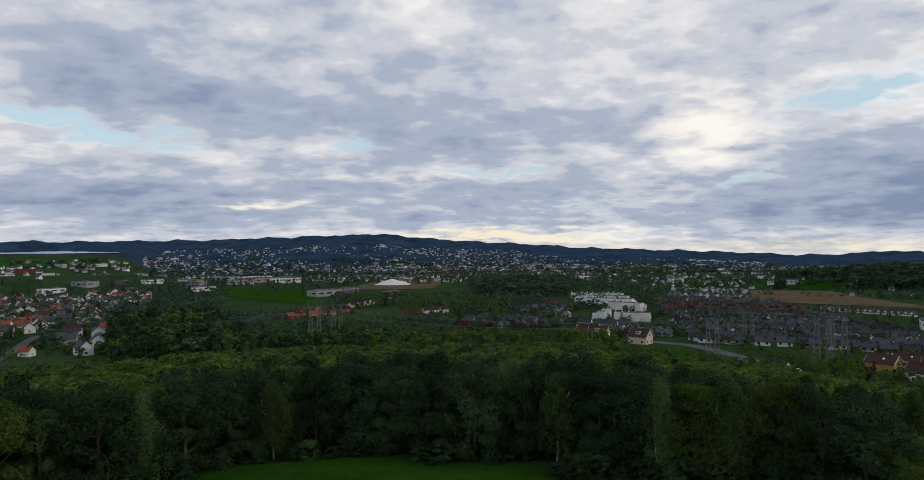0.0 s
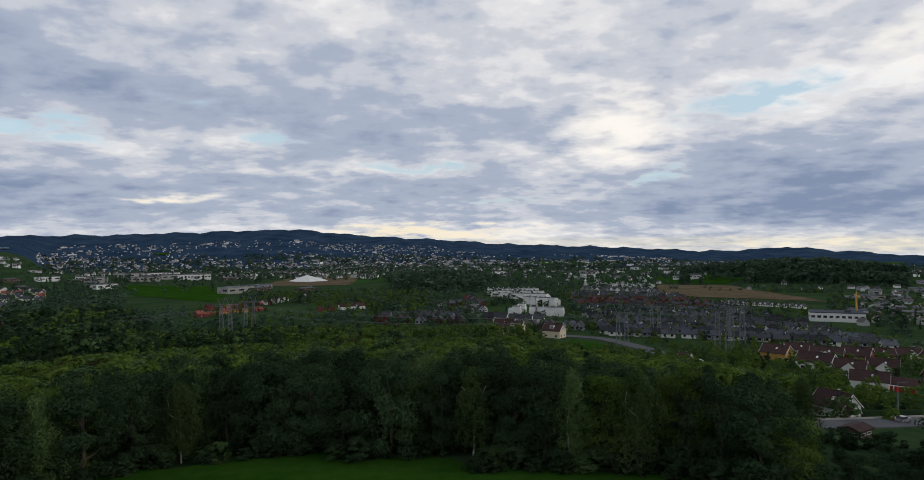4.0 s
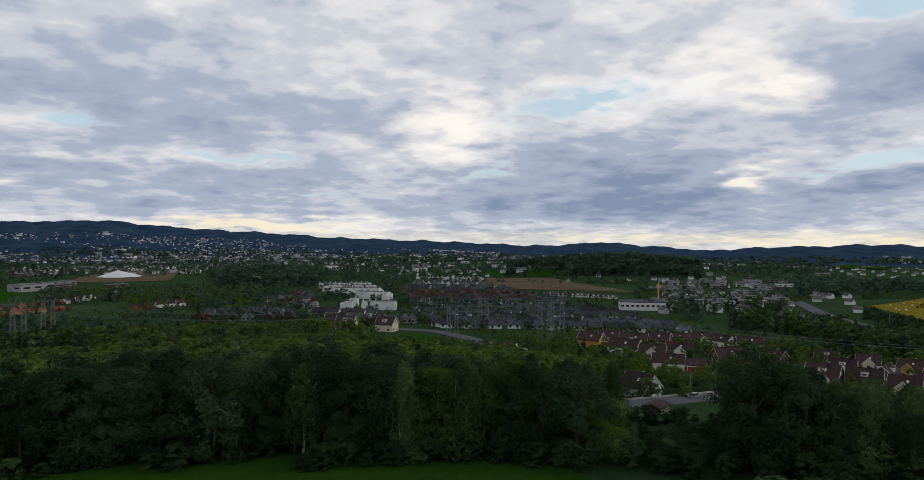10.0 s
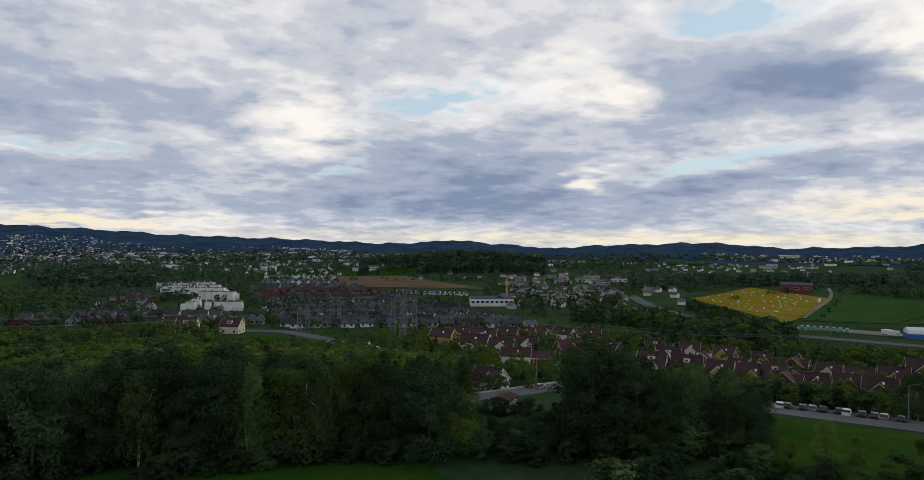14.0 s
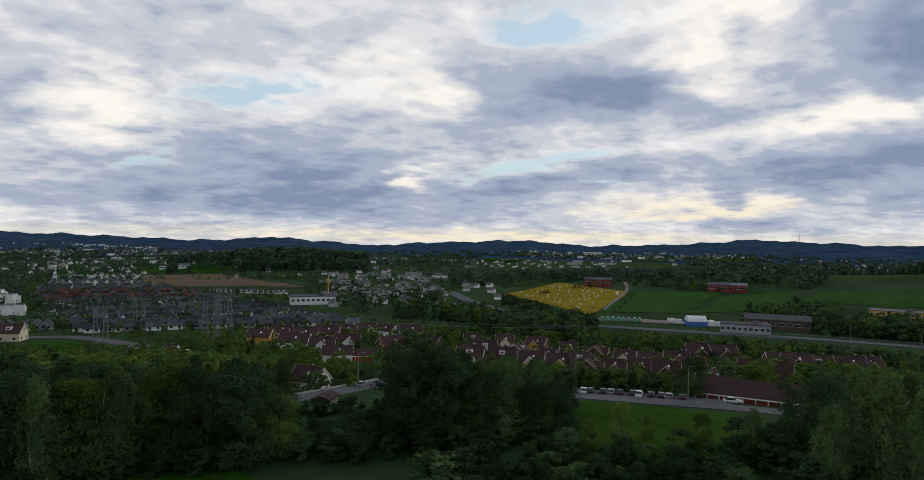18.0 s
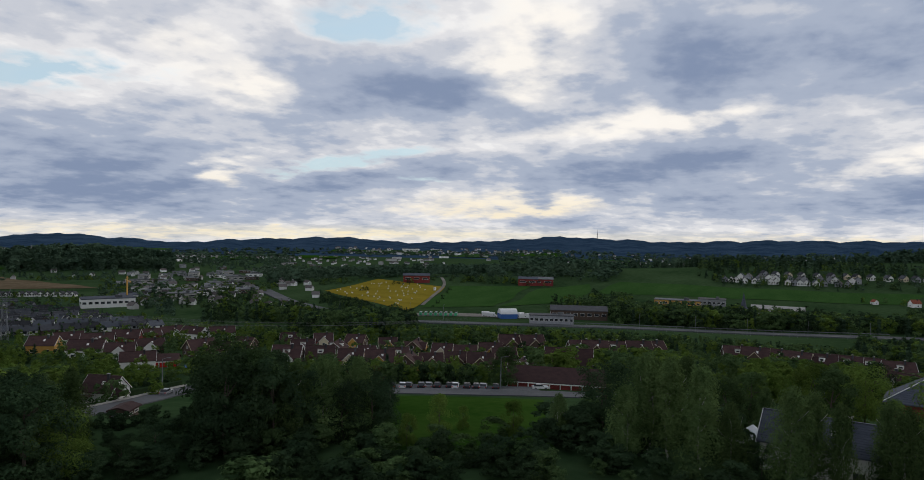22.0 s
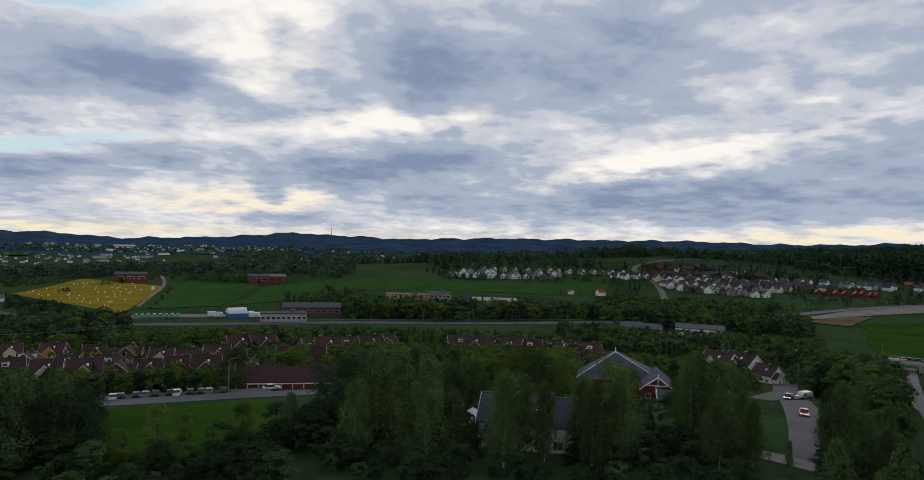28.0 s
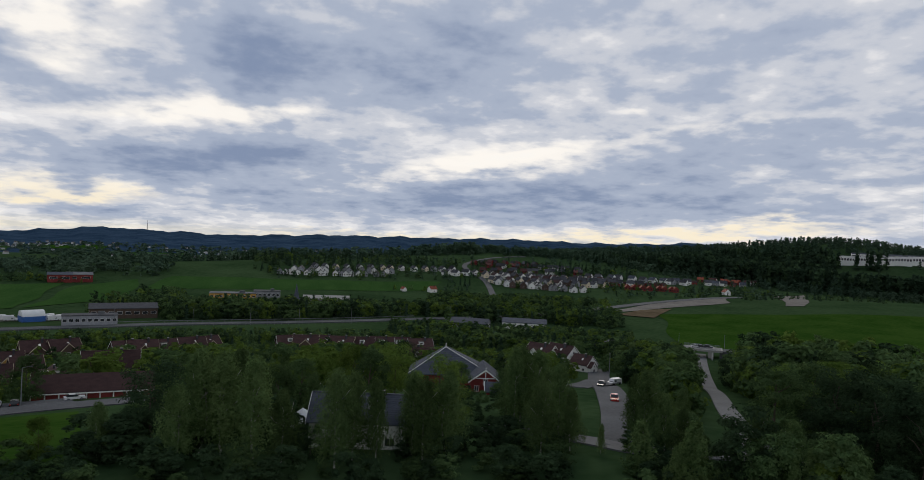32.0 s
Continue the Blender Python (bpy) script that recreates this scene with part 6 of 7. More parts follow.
first_lamp = None
for b, r, turn in ((39.3, 184, 40), (66.3, 171, 70), (111.3, 214, 20), (120.0, 345, 30), (116.6, 342, 30), (126.2, 345, 30), (52.8, 470, 0), (55.6, 452, 0), (58.6, 440, 0), (61.4, 428, 0), (77.5, 403, 0), (81.8, 405, 0),
                   (85.6, 408, 0), (89.8, 418, 0), (93.8, 430, 0), (98.0, 444, 0), (45.0, 640, 0), (91.0, 152, 0), (72.0, 408, 0)):
    if first_lamp is None:
        first_lamp = lamp_post()
        stand(first_lamp, b, r, turn)
    else:
        stand(copy_thing(first_lamp, Matrix()), b, r, turn)
bollard = new("bollard_lamp")
part("pole", Shape().lathe(((0.09, -0.2), (0.07, 2.6)), 6), "steel", bollard)
part("lamp_head", Shape().lathe(((0.16, 2.6), (0.2, 2.95), (0.05, 3.05)), 8), "tent", bollard)
stand(tagged(bollard, "low path lamp with a pale head", "lamp"), 129.0, 112, 0)


# ---- vehicles ----
def car(paint, label, l=4.4, w=1.78, h=1.45, van=False, lights=False):
    root = new("van" if van else "car")
    hood = 0.62 * h
    if van:
        o = [(-l / 2, 0.32), (l / 2, 0.32), (l / 2, 0.95), (l * 0.36, 1.05), (l * 0.24, h), (-l / 2 + 0.05, h)]
    else:
        o = [(-l / 2, 0.32), (l / 2, 0.32), (l / 2 - 0.03, hood * 0.88), (l * 0.22, hood), (-l * 0.36, hood), (-l / 2 + 0.02, hood * 0.95)]
    s = Shape().prism_x(o, -w / 2, w / 2)
    body = part("body", s, paint, root)
    if not van:
        c = Shape().prism_x([(-l * 0.38, hood), (l * 0.20, hood), (l * 0.06, h - 0.04), (-l * 0.28, h - 0.04)], -w * 0.44, w * 0.44)
        part("window_glass", c, "glass", root)
        part("roof", Shape().box(0, -l * 0.11, h - 0.05, w * 0.86, l * 0.33, 0.06), paint, root)
    else:
        part("windscreen", Shape().prism_x([(l * 0.355, 1.10), (l * 0.25, h - 0.12), (l * 0.235, h - 0.12), (l * 0.34, 1.10)], -w * 0.42, w * 0.42), "glass", root)
        for sx in (-1, 1):
            part("side_window", Shape().box(sx * w / 2, l * 0.14, 1.1, 0.03, 0.8, 0.5), "glass", root)
        part("rear_window", Shape().box(0, -l / 2 + 0.02, 1.1, w * 0.7, 0.06, 0.5), "glass", root)
    for sx in (-1, 1):
        for y in (-l * 0.30, l * 0.31):
            wheel = Shape()
            n = 12
            pts = [(y + 0.31 * math.cos(2 * math.pi * k / n), 0.31 + 0.31 * math.sin(2 * math.pi * k / n)) for k in range(n)]
            wheel.prism_x(pts, sx * w / 2 - 0.12, sx * w / 2 + 0.06)
            ob = part("wheel", wheel, "rubber", root)
            rim = [(y + 0.19 * math.cos(2 * math.pi * k / 8), 0.31 + 0.19 * math.sin(2 * math.pi * k / 8)) for k in range(8)]
            part("rim", Shape().prism_x(rim, sx * w / 2 + (0.05 if sx > 0 else -0.08), sx * w / 2 + (0.08 if sx > 0 else -0.05)), "steel", ob)
        part("rear_light", Shape().box(sx * w * 0.40, -l / 2 - 0.01, 0.72, 0.26, 0.06, 0.18), "lamp_red", root)
        part("headlight", Shape().box(sx * w * 0.38, l / 2 - 0.02, 0.62, 0.34, 0.06, 0.16), "tent", root)
    return tagged(root, label, "van" if van else "car")


stand(car("car_red", "red car with lit tail lamps driving down the street"), *(111.8, 163), 289, 0, 0.28)
stand(car("car_white", "white delivery van parked at the roadside", 4.6, 1.85, 1.95, True), 111.75, 208, 330, 0, 0.28)
stand(car("car_dark", "black car parked on the asphalt place"), 110.7, 200, 300, 0, 0.28)
stand(car("car_grey", "silver car driving along the street"), 39.6, 183.5, 65, 0, 0.28)
stand(car("car_white", "white car in front of the garage doors"), 69.6, 183, 150, 0, 0.28)
CARS = {}
for i in range(12):
    paint = ("car_dark", "car_white", "car_dark", "car_dark", "car_grey", "car_dark")[i % 6]
    b = 57.2 + i * 0.78 + 0.16 * math.sin(i * 2.4)
    if paint in CARS:
        ob = copy_thing(CARS[paint], Matrix())
    else:
        ob = CARS[paint] = car(paint, {"car_white": "white car parked under the tree row", "car_dark": "black car parked under the tree row", "car_grey": "silver car parked under the tree row"}[paint])
    stand(tagged(ob, group="parked cars"), b, 180.6 - 0.3 * abs(i - 6), b + 4, 0, 0.28)
for i, (b, r) in enumerate(((24.0, 292), (24.6, 295), (25.3, 297), (26.0, 300), (27.2, 303))):
    paint = ("car_white", "car_grey", "car_dark")[i % 3]
    stand(tagged(copy_thing(CARS[paint], Matrix()), {"car_white": "white car on a parking place by the houses", "car_grey": "silver car on a parking place by the houses", "car_dark": "dark car on a parking place by the houses"}[paint], "", "cars by the houses"), b, r, 40, 3, 0.05)


def coach(paint, label):
    root = new("coach")
    part("body", Shape().prism_x([(-6, 0.4), (6, 0.4), (6, 1.5), (5.85, 3.2), (-6, 3.2)], -1.27, 1.27), paint, root)
    for sx in (-1, 1):
        part("side_glass", Shape().box(sx * 1.28, -0.2, 1.7, 0.04, 11, 0.9), "glass", root)
        for y in (-3.6, 3.8):
            n = 10
            part("wheel", Shape().prism_x([(y + 0.5 * math.cos(2 * math.pi * k / n), 0.5 + 0.5 * math.sin(2 * math.pi * k / n)) for k in range(n)], sx * 1.27 - 0.15, sx * 1.27 + 0.03), "rubber", root)
    part("windscreen", Shape().box(0, 5.97, 1.4, 2.2, 0.1, 1.5), "glass", root)
    part("roof", Shape().box(0, 0, 3.2, 2.2, 11.4, 0.08), "felt", root)
    part("roof_hatch", Shape().box(0, 1, 3.28, 1.2, 2.5, 0.14), "tent", root)
    return tagged(root, label, "bus", "parked buses")


first = None
for i in range(8):
    b = 59.5 + i * 0.42
    if first is None:
        first = coach("car_green", "green bus parked in a row at the depot")
        ob = first
    else:
        ob = copy_thing(first, Matrix())
    stand(ob, b, 447 - i * 0.2, b + 4, 0, 0.35)
    ob.scale = (0.62, 0.62, 0.62)
for b, r, turn in ((65.0, 446, 150), (65.5, 442, 160), (68.1, 438, 140), (68.6, 441, 120), (67.9, 447, 100)):
    ob = stand(car("car_white", "white box van in the depot yard", 6.5, 2.3, 2.9, True), b, r, turn, 0, 0.35)
    ob.name = "box_van"

# ---- bales, underpass, walls, heap, slide ----
rng = np.random.default_rng(14)
bale_me = None
corner = [np.array(site(*c)) for c in ((51.9, 5.45), (55.6, 4.6), (61.2, 4.95), (58.0, 6.7))]
for _ in range(60):
    u, v = rng.uniform(0.04, 0.96, 2)
    p = (1 - u) * ((1 - v) * corner[0] + v * corner[1]) + u * ((1 - v) * corner[3] + v * corner[2])
    if bale_me is None:
        s = Shape()
        n = 12
        s.prism_x([(0.75 * math.cos(2 * math.pi * k / n), 0.72 + 0.75 * math.sin(2 * math.pi * k / n)) for k in range(n)], -0.7, 0.7)
        s.prism_x([(0.62 * math.cos(2 * math.pi * k / n), 0.72 + 0.62 * math.sin(2 * math.pi * k / n)) for k in range(n)], -0.78, 0.78)
        bale = mesh_object("bale", s.v, s.f, M["plastic"])
        bale_me = bale.data
    else:
        bale = new("bale", bale_me)
    bale.matrix_basis = pose(p[0], p[1], gz(*p) + 0.35, 0, 0, rng.uniform(0, 180)) @ Matrix.Diagonal((0.56, 0.56, 0.56, 1))
    tagged(bale, "white-wrapped round bale lying on the stubble", "bale", "bales")
ob = new("bale_stack")
for i in range(8):
    part("bale", Shape().prism_x([(0.8 * math.cos(2 * math.pi * k / 10) + 1.6 * (i % 4), 0.75 + 1.35 * (i // 4) + 0.75 * math.sin(2 * math.pi * k / 10)) for k in range(10)], -0.7, 0.7), "plastic", ob)
stand(tagged(ob, "stack of white-wrapped bales at the field's edge", "bales"), 60.6, 600, 70, 0, 0.3)

underpass = new("underpass")
for sx in (-1, 1):
    part("abutment", Shape().box(sx * 4.0, 0, -1, 2.4, 10, 4.2), "concrete", underpass)
    part("wing_wall", Shape().prism_x([(-5, -1), (-5, 3.2), (-11, 0.4), (-11, -1)], sx * 4.6 - 0.25, sx * 4.6 + 0.25), "concrete", underpass)
    rail = Shape()
    for k in range(9):
        rail.bar((-8 + 2 * k, sx * 5.0, 3.9), (-8 + 2 * k, sx * 5.0, 5.0), 0.06)
    for z in (4.3, 4.65, 5.0):
        rail.bar((-8, sx * 5.0, z), (8, sx * 5.0, z), 0.06)
    part("railing", rail, "steel", underpass)
part("deck", Shape().box(0, 0, 3.2, 18, 10.6, 0.75), "concrete", underpass)
part("edge_beam", Shape().box(0, -5.35, 3.1, 18, 0.3, 1.0), "concrete", underpass)
stand(tagged(underpass, "grey concrete underpass below the road with steel railings", "underpass"), 118.35, 338, 118.35, 9)
for b in (117.9, 118.3, 118.8):
    ob = stand(copy_thing(CARS["car_white" if b < 118 else "car_dark"], Matrix()), b, 338, b + 90, 0, 4.0)
    tagged(ob, "car driving over the underpass", "", "cars on the bridge")


def long_wall(name, label, points, h, thick, material, category, posts=0.0, lift=0.0):
    """A wall, hedge or rail along bearings and distances."""
    p = [polar(*q) for q in points]
    pts = []
    for (x0, y0), (x1, y1) in zip(p, p[1:]):
        n = max(2, int(math.hypot(x1 - x0, y1 - y0) / 4))
        pts += [(x0 + (x1 - x0) * k / n, y0 + (y1 - y0) * k / n) for k in range(n)]
    pts.append(p[-1])
    root = new(name)
    s, posts_shape = Shape(), []
    foot = 0.3 if not posts else -(h - 0.3)
    for k, (x, y) in enumerate(pts):
        (x0, y0), (x1, y1) = pts[max(k - 1, 0)], pts[min(k + 1, len(pts) - 1)]
        z = gz(x, y) + lift
        d = Vector((y1 - y0, x0 - x1)).normalized() * thick / 2
        s.v += [(x - d.x, y - d.y, z - foot), (x + d.x, y + d.y, z - foot), (x + d.x, y + d.y, z + h), (x - d.x, y - d.y, z + h)]
        if k:
            n = 4 * k - 4
            s.f += [(n + q, n + 4 + q, n + 4 + (q + 1) % 4, n + (q + 1) % 4) for q in range(4)]
        if posts:
            posts_shape.append(Shape().box(x, y, z - 0.3 - lift, 0.12, 0.12, h + 0.25 + lift))
    last = len(s.v) - 4
    s.f += [(0, 1, 2, 3), (last + 3, last + 2, last + 1, last)]
    part("rail" if posts else "coping", s, material, root)
    for q in posts_shape:
        part("post", q, "steel", root)
    return tagged(root, label, category)


long_wall("roadside_wall", "low pale concrete wall along the street", ((32.2, 153.8), (33.0, 157.5), (34.3, 163.5), (38.05, 182.5), (41.06, 202.5)), 0.9, 0.3, "concrete", "wall")
long_wall("hedge", "clipped green hedge above the street", ((37.0, 187), (38.8, 197), (40.6, 208)), 1.5, 1.2, "leaf_dark", "hedge")
long_wall("guard_rail", "steel guard rail along the motorway", ((55.2, 414), (58, 403.5), (60, 400.5), (66, 394.5), (71, 395.5), (76, 400.5)), 0.8, 0.12, "steel", "guard rail", 4.0, 0.5)
long_wall("guard_rail", "steel guard rail along the motorway", ((76, 400.5), (82, 405), (88, 415), (95, 435), (102, 459)), 0.8, 0.12, "steel", "guard rail", 4.0, 0.5)
long_wall("guard_rail", "steel guard rail on the far side of the motorway", ((70, 415.5), (76, 420.5), (82, 426), (88, 436), (95, 456)), 0.8, 0.12, "steel", "guard rail", 4.0, 0.5)
long_wall("guard_rail", "steel guard rail along the street by the lawn", ((56.5, 171.5), (60, 170.5), (64, 170), (69, 172.5)), 0.75, 0.1, "steel", "guard rail", 4.0, 0.2)

heap = Shape()
n, m = 24, 7
hr = np.random.default_rng(3)
for j in range(m):
    for k in range(n):
        q, f = 2 * math.pi * k / n, j / (m - 1)
        rad = 22 * (1 - f) * (1 + 0.15 * math.sin(3 * q + 1) + 0.08 * math.sin(7 * q)) + 0.3
        heap.v.append((rad * math.cos(q) * 1.5, rad * math.sin(q), 11 * f ** 0.9 + hr.uniform(-0.4, 0.4) * (j > 0)))
heap.f = [(j * n + k, j * n + (k + 1) % n, (j + 1) * n + (k + 1) % n, (j + 1) * n + k) for j in range(m - 1) for k in range(n)] + [tuple((m - 1) * n + k for k in range(n))]
pile = mesh_object("sand_heap", heap.v, heap.f, M["plastic"])
x, y = site(-5.9, 3.45)
pile.matrix_basis = pose(x, y, gz(x, y), 0, 0, 20)
tagged(pile, "white heap of crushed stone in the pit", "heap")

slide = new("playground_slide")
part("chute", Shape().bar((0, 0, 4.5), (5.5, 0, 0.5), 0.45), "blue", slide)
part("tower", Shape().box(-0.9, 0, 0, 1.6, 1.6, 4.4), "blue", slide)
part("ladder", Shape().bar((-1.7, -0.4, 0), (-1.7, -0.4, 4.4), 0.06).bar((-1.7, 0.4, 0), (-1.7, 0.4, 4.4), 0.06), "steel", slide)
stand(tagged(slide, "blue playground slide on the grass", "slide"), 41.0, 246, 140, 4)
slide.scale = (0.6, 0.6, 0.6)

# ---- planting: the near wood, single trees, hedges, far woods ----
# how high the near trees reach: bearing and dip of their tops below the eye's level
TOP_B = (-46, -34, -30, -27, -22, -11, 0, 10, 16, 22, 28, 32.2, 33.2, 41.6, 42.4, 44, 47, 49, 53, 56.6, 57.4, 69.2, 70, 73.4, 74.2, 78, 82, 86)
TOP_D = (8.6, 8.6, 9.6, 9.6, 9.0, 8.4, 8.6, 8.7, 9.2, 10.0, 10.3, 10.4, 15.6, 15.6, 10.2, 9.3, 9.8, 10.4, 10.6, 11.0, 16, 15, 13.6, 13.2, 10.6, 9.7, 9.9, 12)
TOP_B2 = (86, 87.5, 88.7, 92, 96, 98, 100, 101.6, 102.6, 104, 106, 107.4, 108.2, 112.6, 113.2, 114.4, 116, 117.6, 118.2, 121.4, 122.4, 126, 130, 136, 146)
TOP_D2 = (12, 12.2, 10.8, 11.6, 11.6, 12.6, 14, 14, 9.7, 9.3, 9.8, 10.4, 19, 19, 11.2, 10.9, 12.3, 13.2, 18, 18, 9.0, 6.6, 5.0, 4.6, 4.6)


def top_dip(b):
    return float(np.interp(b, TOP_B, TOP_D) if b < 86 else np.interp(b, TOP_B2, TOP_D2))


def room(b, r, dip):
    """The height that a tree may have at this place to stay under a line of sight."""
    x, y = polar(b, r)
    return EYE.z - r * math.tan(radians(dip)) - gz(x, y)


# open views over the trees: bearings, upper and lower dip
VIEWS = ((-19.6, -11.0, 3.2, 4.95), (-9.5, 1.3, 2.9, 3.95), (-15.0, -5.2, 4.6, 5.7), (-5.2, -0.8, 5.2, 5.7), (8.8, 15.4, 4.5, 6.75), (16.5, 35.0, 3.3, 5.4),
         (33.3, 38.0, 5.6, 6.7), (36.0, 47.0, 3.6, 4.5), (-36.0, -24.8, 1.0, 2.0), (99.5, 110.5, 2.6, 4.4), (83.5, 97.0, 3.4, 4.9), (127.4, 134.0, 0.1, 1.5), (49.0, 66.0, 2.0, 2.9))
REACH = [math.hypot(*site((b0 + b1) / 2, (d0 + d1) / 2)) for b0, b1, d0, d1 in VIEWS]


def blocks(b, r, h):
    """Whether a tree of this height would stand in one of the open views."""
    if not any(b0 < b < b1 and r < far for (b0, b1, d0, d1), far in zip(VIEWS, REACH)):
        return False
    top = math.degrees(math.atan2(EYE.z - gz(*polar(b, r)) - h, r))
    return any(b0 < b < b1 and r < far - 15 and d0 < top < d1 for (b0, b1, d0, d1), far in zip(VIEWS, REACH))


def pick(weights):
    names = list(weights)
    w = np.array([weights[n] for n in names], float)
    return names[int(RNG.choice(len(names), p=w / w.sum()))]


MIXED = {"oak": 5, "alder": 3.5, "willow": 1.8, "birch": 1.6, "spruce": 0.5, "rowan": 0.25}
LEAFY = {"oak": 5, "alder": 1.5, "willow": 5, "birch": 1.2, "spruce": 0.5, "rowan": 0.25}
# dark alder leads here: lens dimming low in view, put into foliage colour
DIMMED_EDGE = {"alder": 6.5, "oak": 1.6, "birch": 1.2, "willow": 0.5, "rowan": 0.06, "spruce": 0.3}
# the edge of the wood and the rows behind it
for r0, step in ((104, 5.2), (111, 5.6), (119, 6.0), (128, 6.4), (138, 7.0)):
    b = -46.0
    while b < 56.8:
        b += math.degrees(step / r0) * RNG.uniform(0.7, 1.3)
        r = r0 + RNG.uniform(-2.5, 2.5) + (6 if -22 < b < -4 else 0) - (6 if 6 < b < 45 else 0)
        limit = room(b, r, top_dip(b) + abs(RNG.normal(0, 0.7)) + (0.4 if r0 < 112 else 0))
        h = min(RNG.uniform(10.5, 15.5), limit)
        x, y = polar(b, r)
        if h > 3.0 and not (34 < b < 41 and r > 150):
            tree(pick(DIMMED_EDGE), x, y, h, 0 if r0 < 115 else 1, RNG.uniform(0.9, 1.25) * (1.25 if h < 8 else 1.0), group="trees of the wood")
            take(x, y, 2)
# single trees: kind, bearing, distance, height, width
for kind, b, r, h, wide in (
    ("oak", 44.8, 106, 15.2, 1.25), ("oak", 46.2, 104, 13.6, 1.1), ("alder", 38.8, 100, 5.6, 1.5), ("alder", 36.4, 98, 4.6, 1.5), ("birch", 51.8, 104, 12.6, 1.15), ("birch", 54.4, 106, 12.4, 1.1),
    ("birch", 49.4, 103, 12.2, 1.1), ("birch", 33.2, 112, 12.2, 1.0), ("birch", 31.2, 110, 11.6, 1.0), ("willow", 61.2, 104, 6.6, 0.8), ("willow", 63.2, 110, 4.0, 0.8),
    ("willow", 67.4, 104, 6.0, 0.85), ("willow", 58.6, 98, 5.0, 0.85), ("alder", 75.0, 112, 11.8, 1.15), ("birch", 71.2, 104, 7.6, 1.1), ("birch", 78.2, 100, 14.8, 1.15), ("birch", 76.6, 96, 11.0, 1.1),
    ("birch", 80.0, 99, 14.6, 1.15), ("birch", 82.4, 97, 14.2, 1.1), ("birch", 84.6, 95, 10.0, 1.0), ("birch", 88.9, 92, 13.4, 0.95), ("birch", 92.2, 93, 11.8, 0.85), ("birch", 96.2, 94, 12.0, 1.0),
    ("birch", 98.2, 97, 12.4, 1.1), ("willow", 97.4, 118, 12.0, 1.0), ("birch", 103.7, 118, 14.0, 0.9), ("birch", 104.2, 122, 14.0, 1.0), ("birch", 105.6, 120, 13.4, 1.0), ("birch", 106.7, 112, 11.4, 0.9),
    ("birch", 114.3, 112, 12.4, 1.05), ("birch", 113.4, 118, 10.6, 0.9), ("birch", 115.8, 108, 9.4, 1.1), ("birch", 117.2, 106, 7.6, 1.0), ("birch", 118.9, 103, 4.8, 1.2), ("birch", 110.9, 104, 4.6, 0.7),
    ("birch", 90.3, 95, 12.4, 0.9), ("alder", 86.9, 97, 4.6, 1.2), ("birch", 107.3, 108, 12.6, 1.0), ("birch", 106.0, 100, 11.0, 1.0), ("birch", 108.4, 104, 9.6, 0.9), ("oak", 116.4, 152, 10.5, 1.2), ("oak", 117.2, 185, 10.5, 1.2), ("birch", 95.2, 97, 12.0, 0.9), ("oak", 123.8, 128, 12.6, 1.2), ("birch", 122.8, 108, 9.0, 1.0), ("birch", 125.2, 104, 8.4, 1.1), ("birch", 127.6, 106, 6.6, 1.0), ("oak", 126.4, 140, 13.2, 1.2), ("willow", 127.6, 150, 13.4, 1.2),
    ("alder", 130.2, 122, 12.6, 1.2), ("alder", 133.2, 112, 14.2, 1.2), ("oak", 136.5, 115, 14.2, 1.2), ("alder", 131.8, 140, 13.0, 1.1), ("oak", 91.6, 130, 11.5, 1.1), ("willow", 90.2, 142, 12.0, 1.0),
    ("willow", 93.6, 140, 12.5, 1.1), ("spruce", 92.6, 150, 11.0, 1.0), ("spruce", 106.4, 104, 5.5, 1.0), ("alder", 107.0, 122, 6.0, 1.1), ("oak", 86.0, 140, 9.5, 1.2), ("oak", 66.6, 186, 11.0, 1.1),
    ("alder", 94.4, 225, 12.0, 1.0), ("oak", 98.8, 150, 9.0, 1.2), ("birch", 81.2, 120, 13.0, 1.0), ("birch", 78.8, 118, 12.5, 1.1), ("birch", 87.0, 118, 9.0, 1.0), ("willow", 124.6, 175, 11.0, 1.2),
):
    x, y = polar(b, r)
    tree(kind, x, y, h, 0, wide, group="single trees")
    take(x, y, 3)
# right-hand wood and garden trees near by
for b0, b1, r0, r1, n, mix in ((121.8, 146, 118, 185, 60, {"oak": 4, "alder": 3, "birch": 2, "willow": 1}), (112.8, 117.8, 112, 190, 30, {"oak": 3, "birch": 3, "alder": 1}), (103.0, 107.8, 108, 124, 10, {"birch": 1}),
                               (73, 99, 118, 165, 34, {"oak": 3, "birch": 3, "willow": 1, "alder": 2}), (103.0, 108, 122, 175, 10, {"birch": 3, "oak": 2})):
    for _ in range(n):
        b, r = RNG.uniform(b0, b1), math.sqrt(RNG.uniform(r0 ** 2, r1 ** 2))
        x, y = polar(b, r)
        h = min(RNG.uniform(8, 13) + (3 if b > 121 else 0), room(b, r, top_dip(b) + RNG.uniform(0, 1.5)))
        if h > 3 and not is_taken(x, y):
            tree(pick(mix), x, y, h, 0 if r < 128 else 1, RNG.uniform(0.95, 1.25), group="trees of the slope")
            take(x, y, 3)

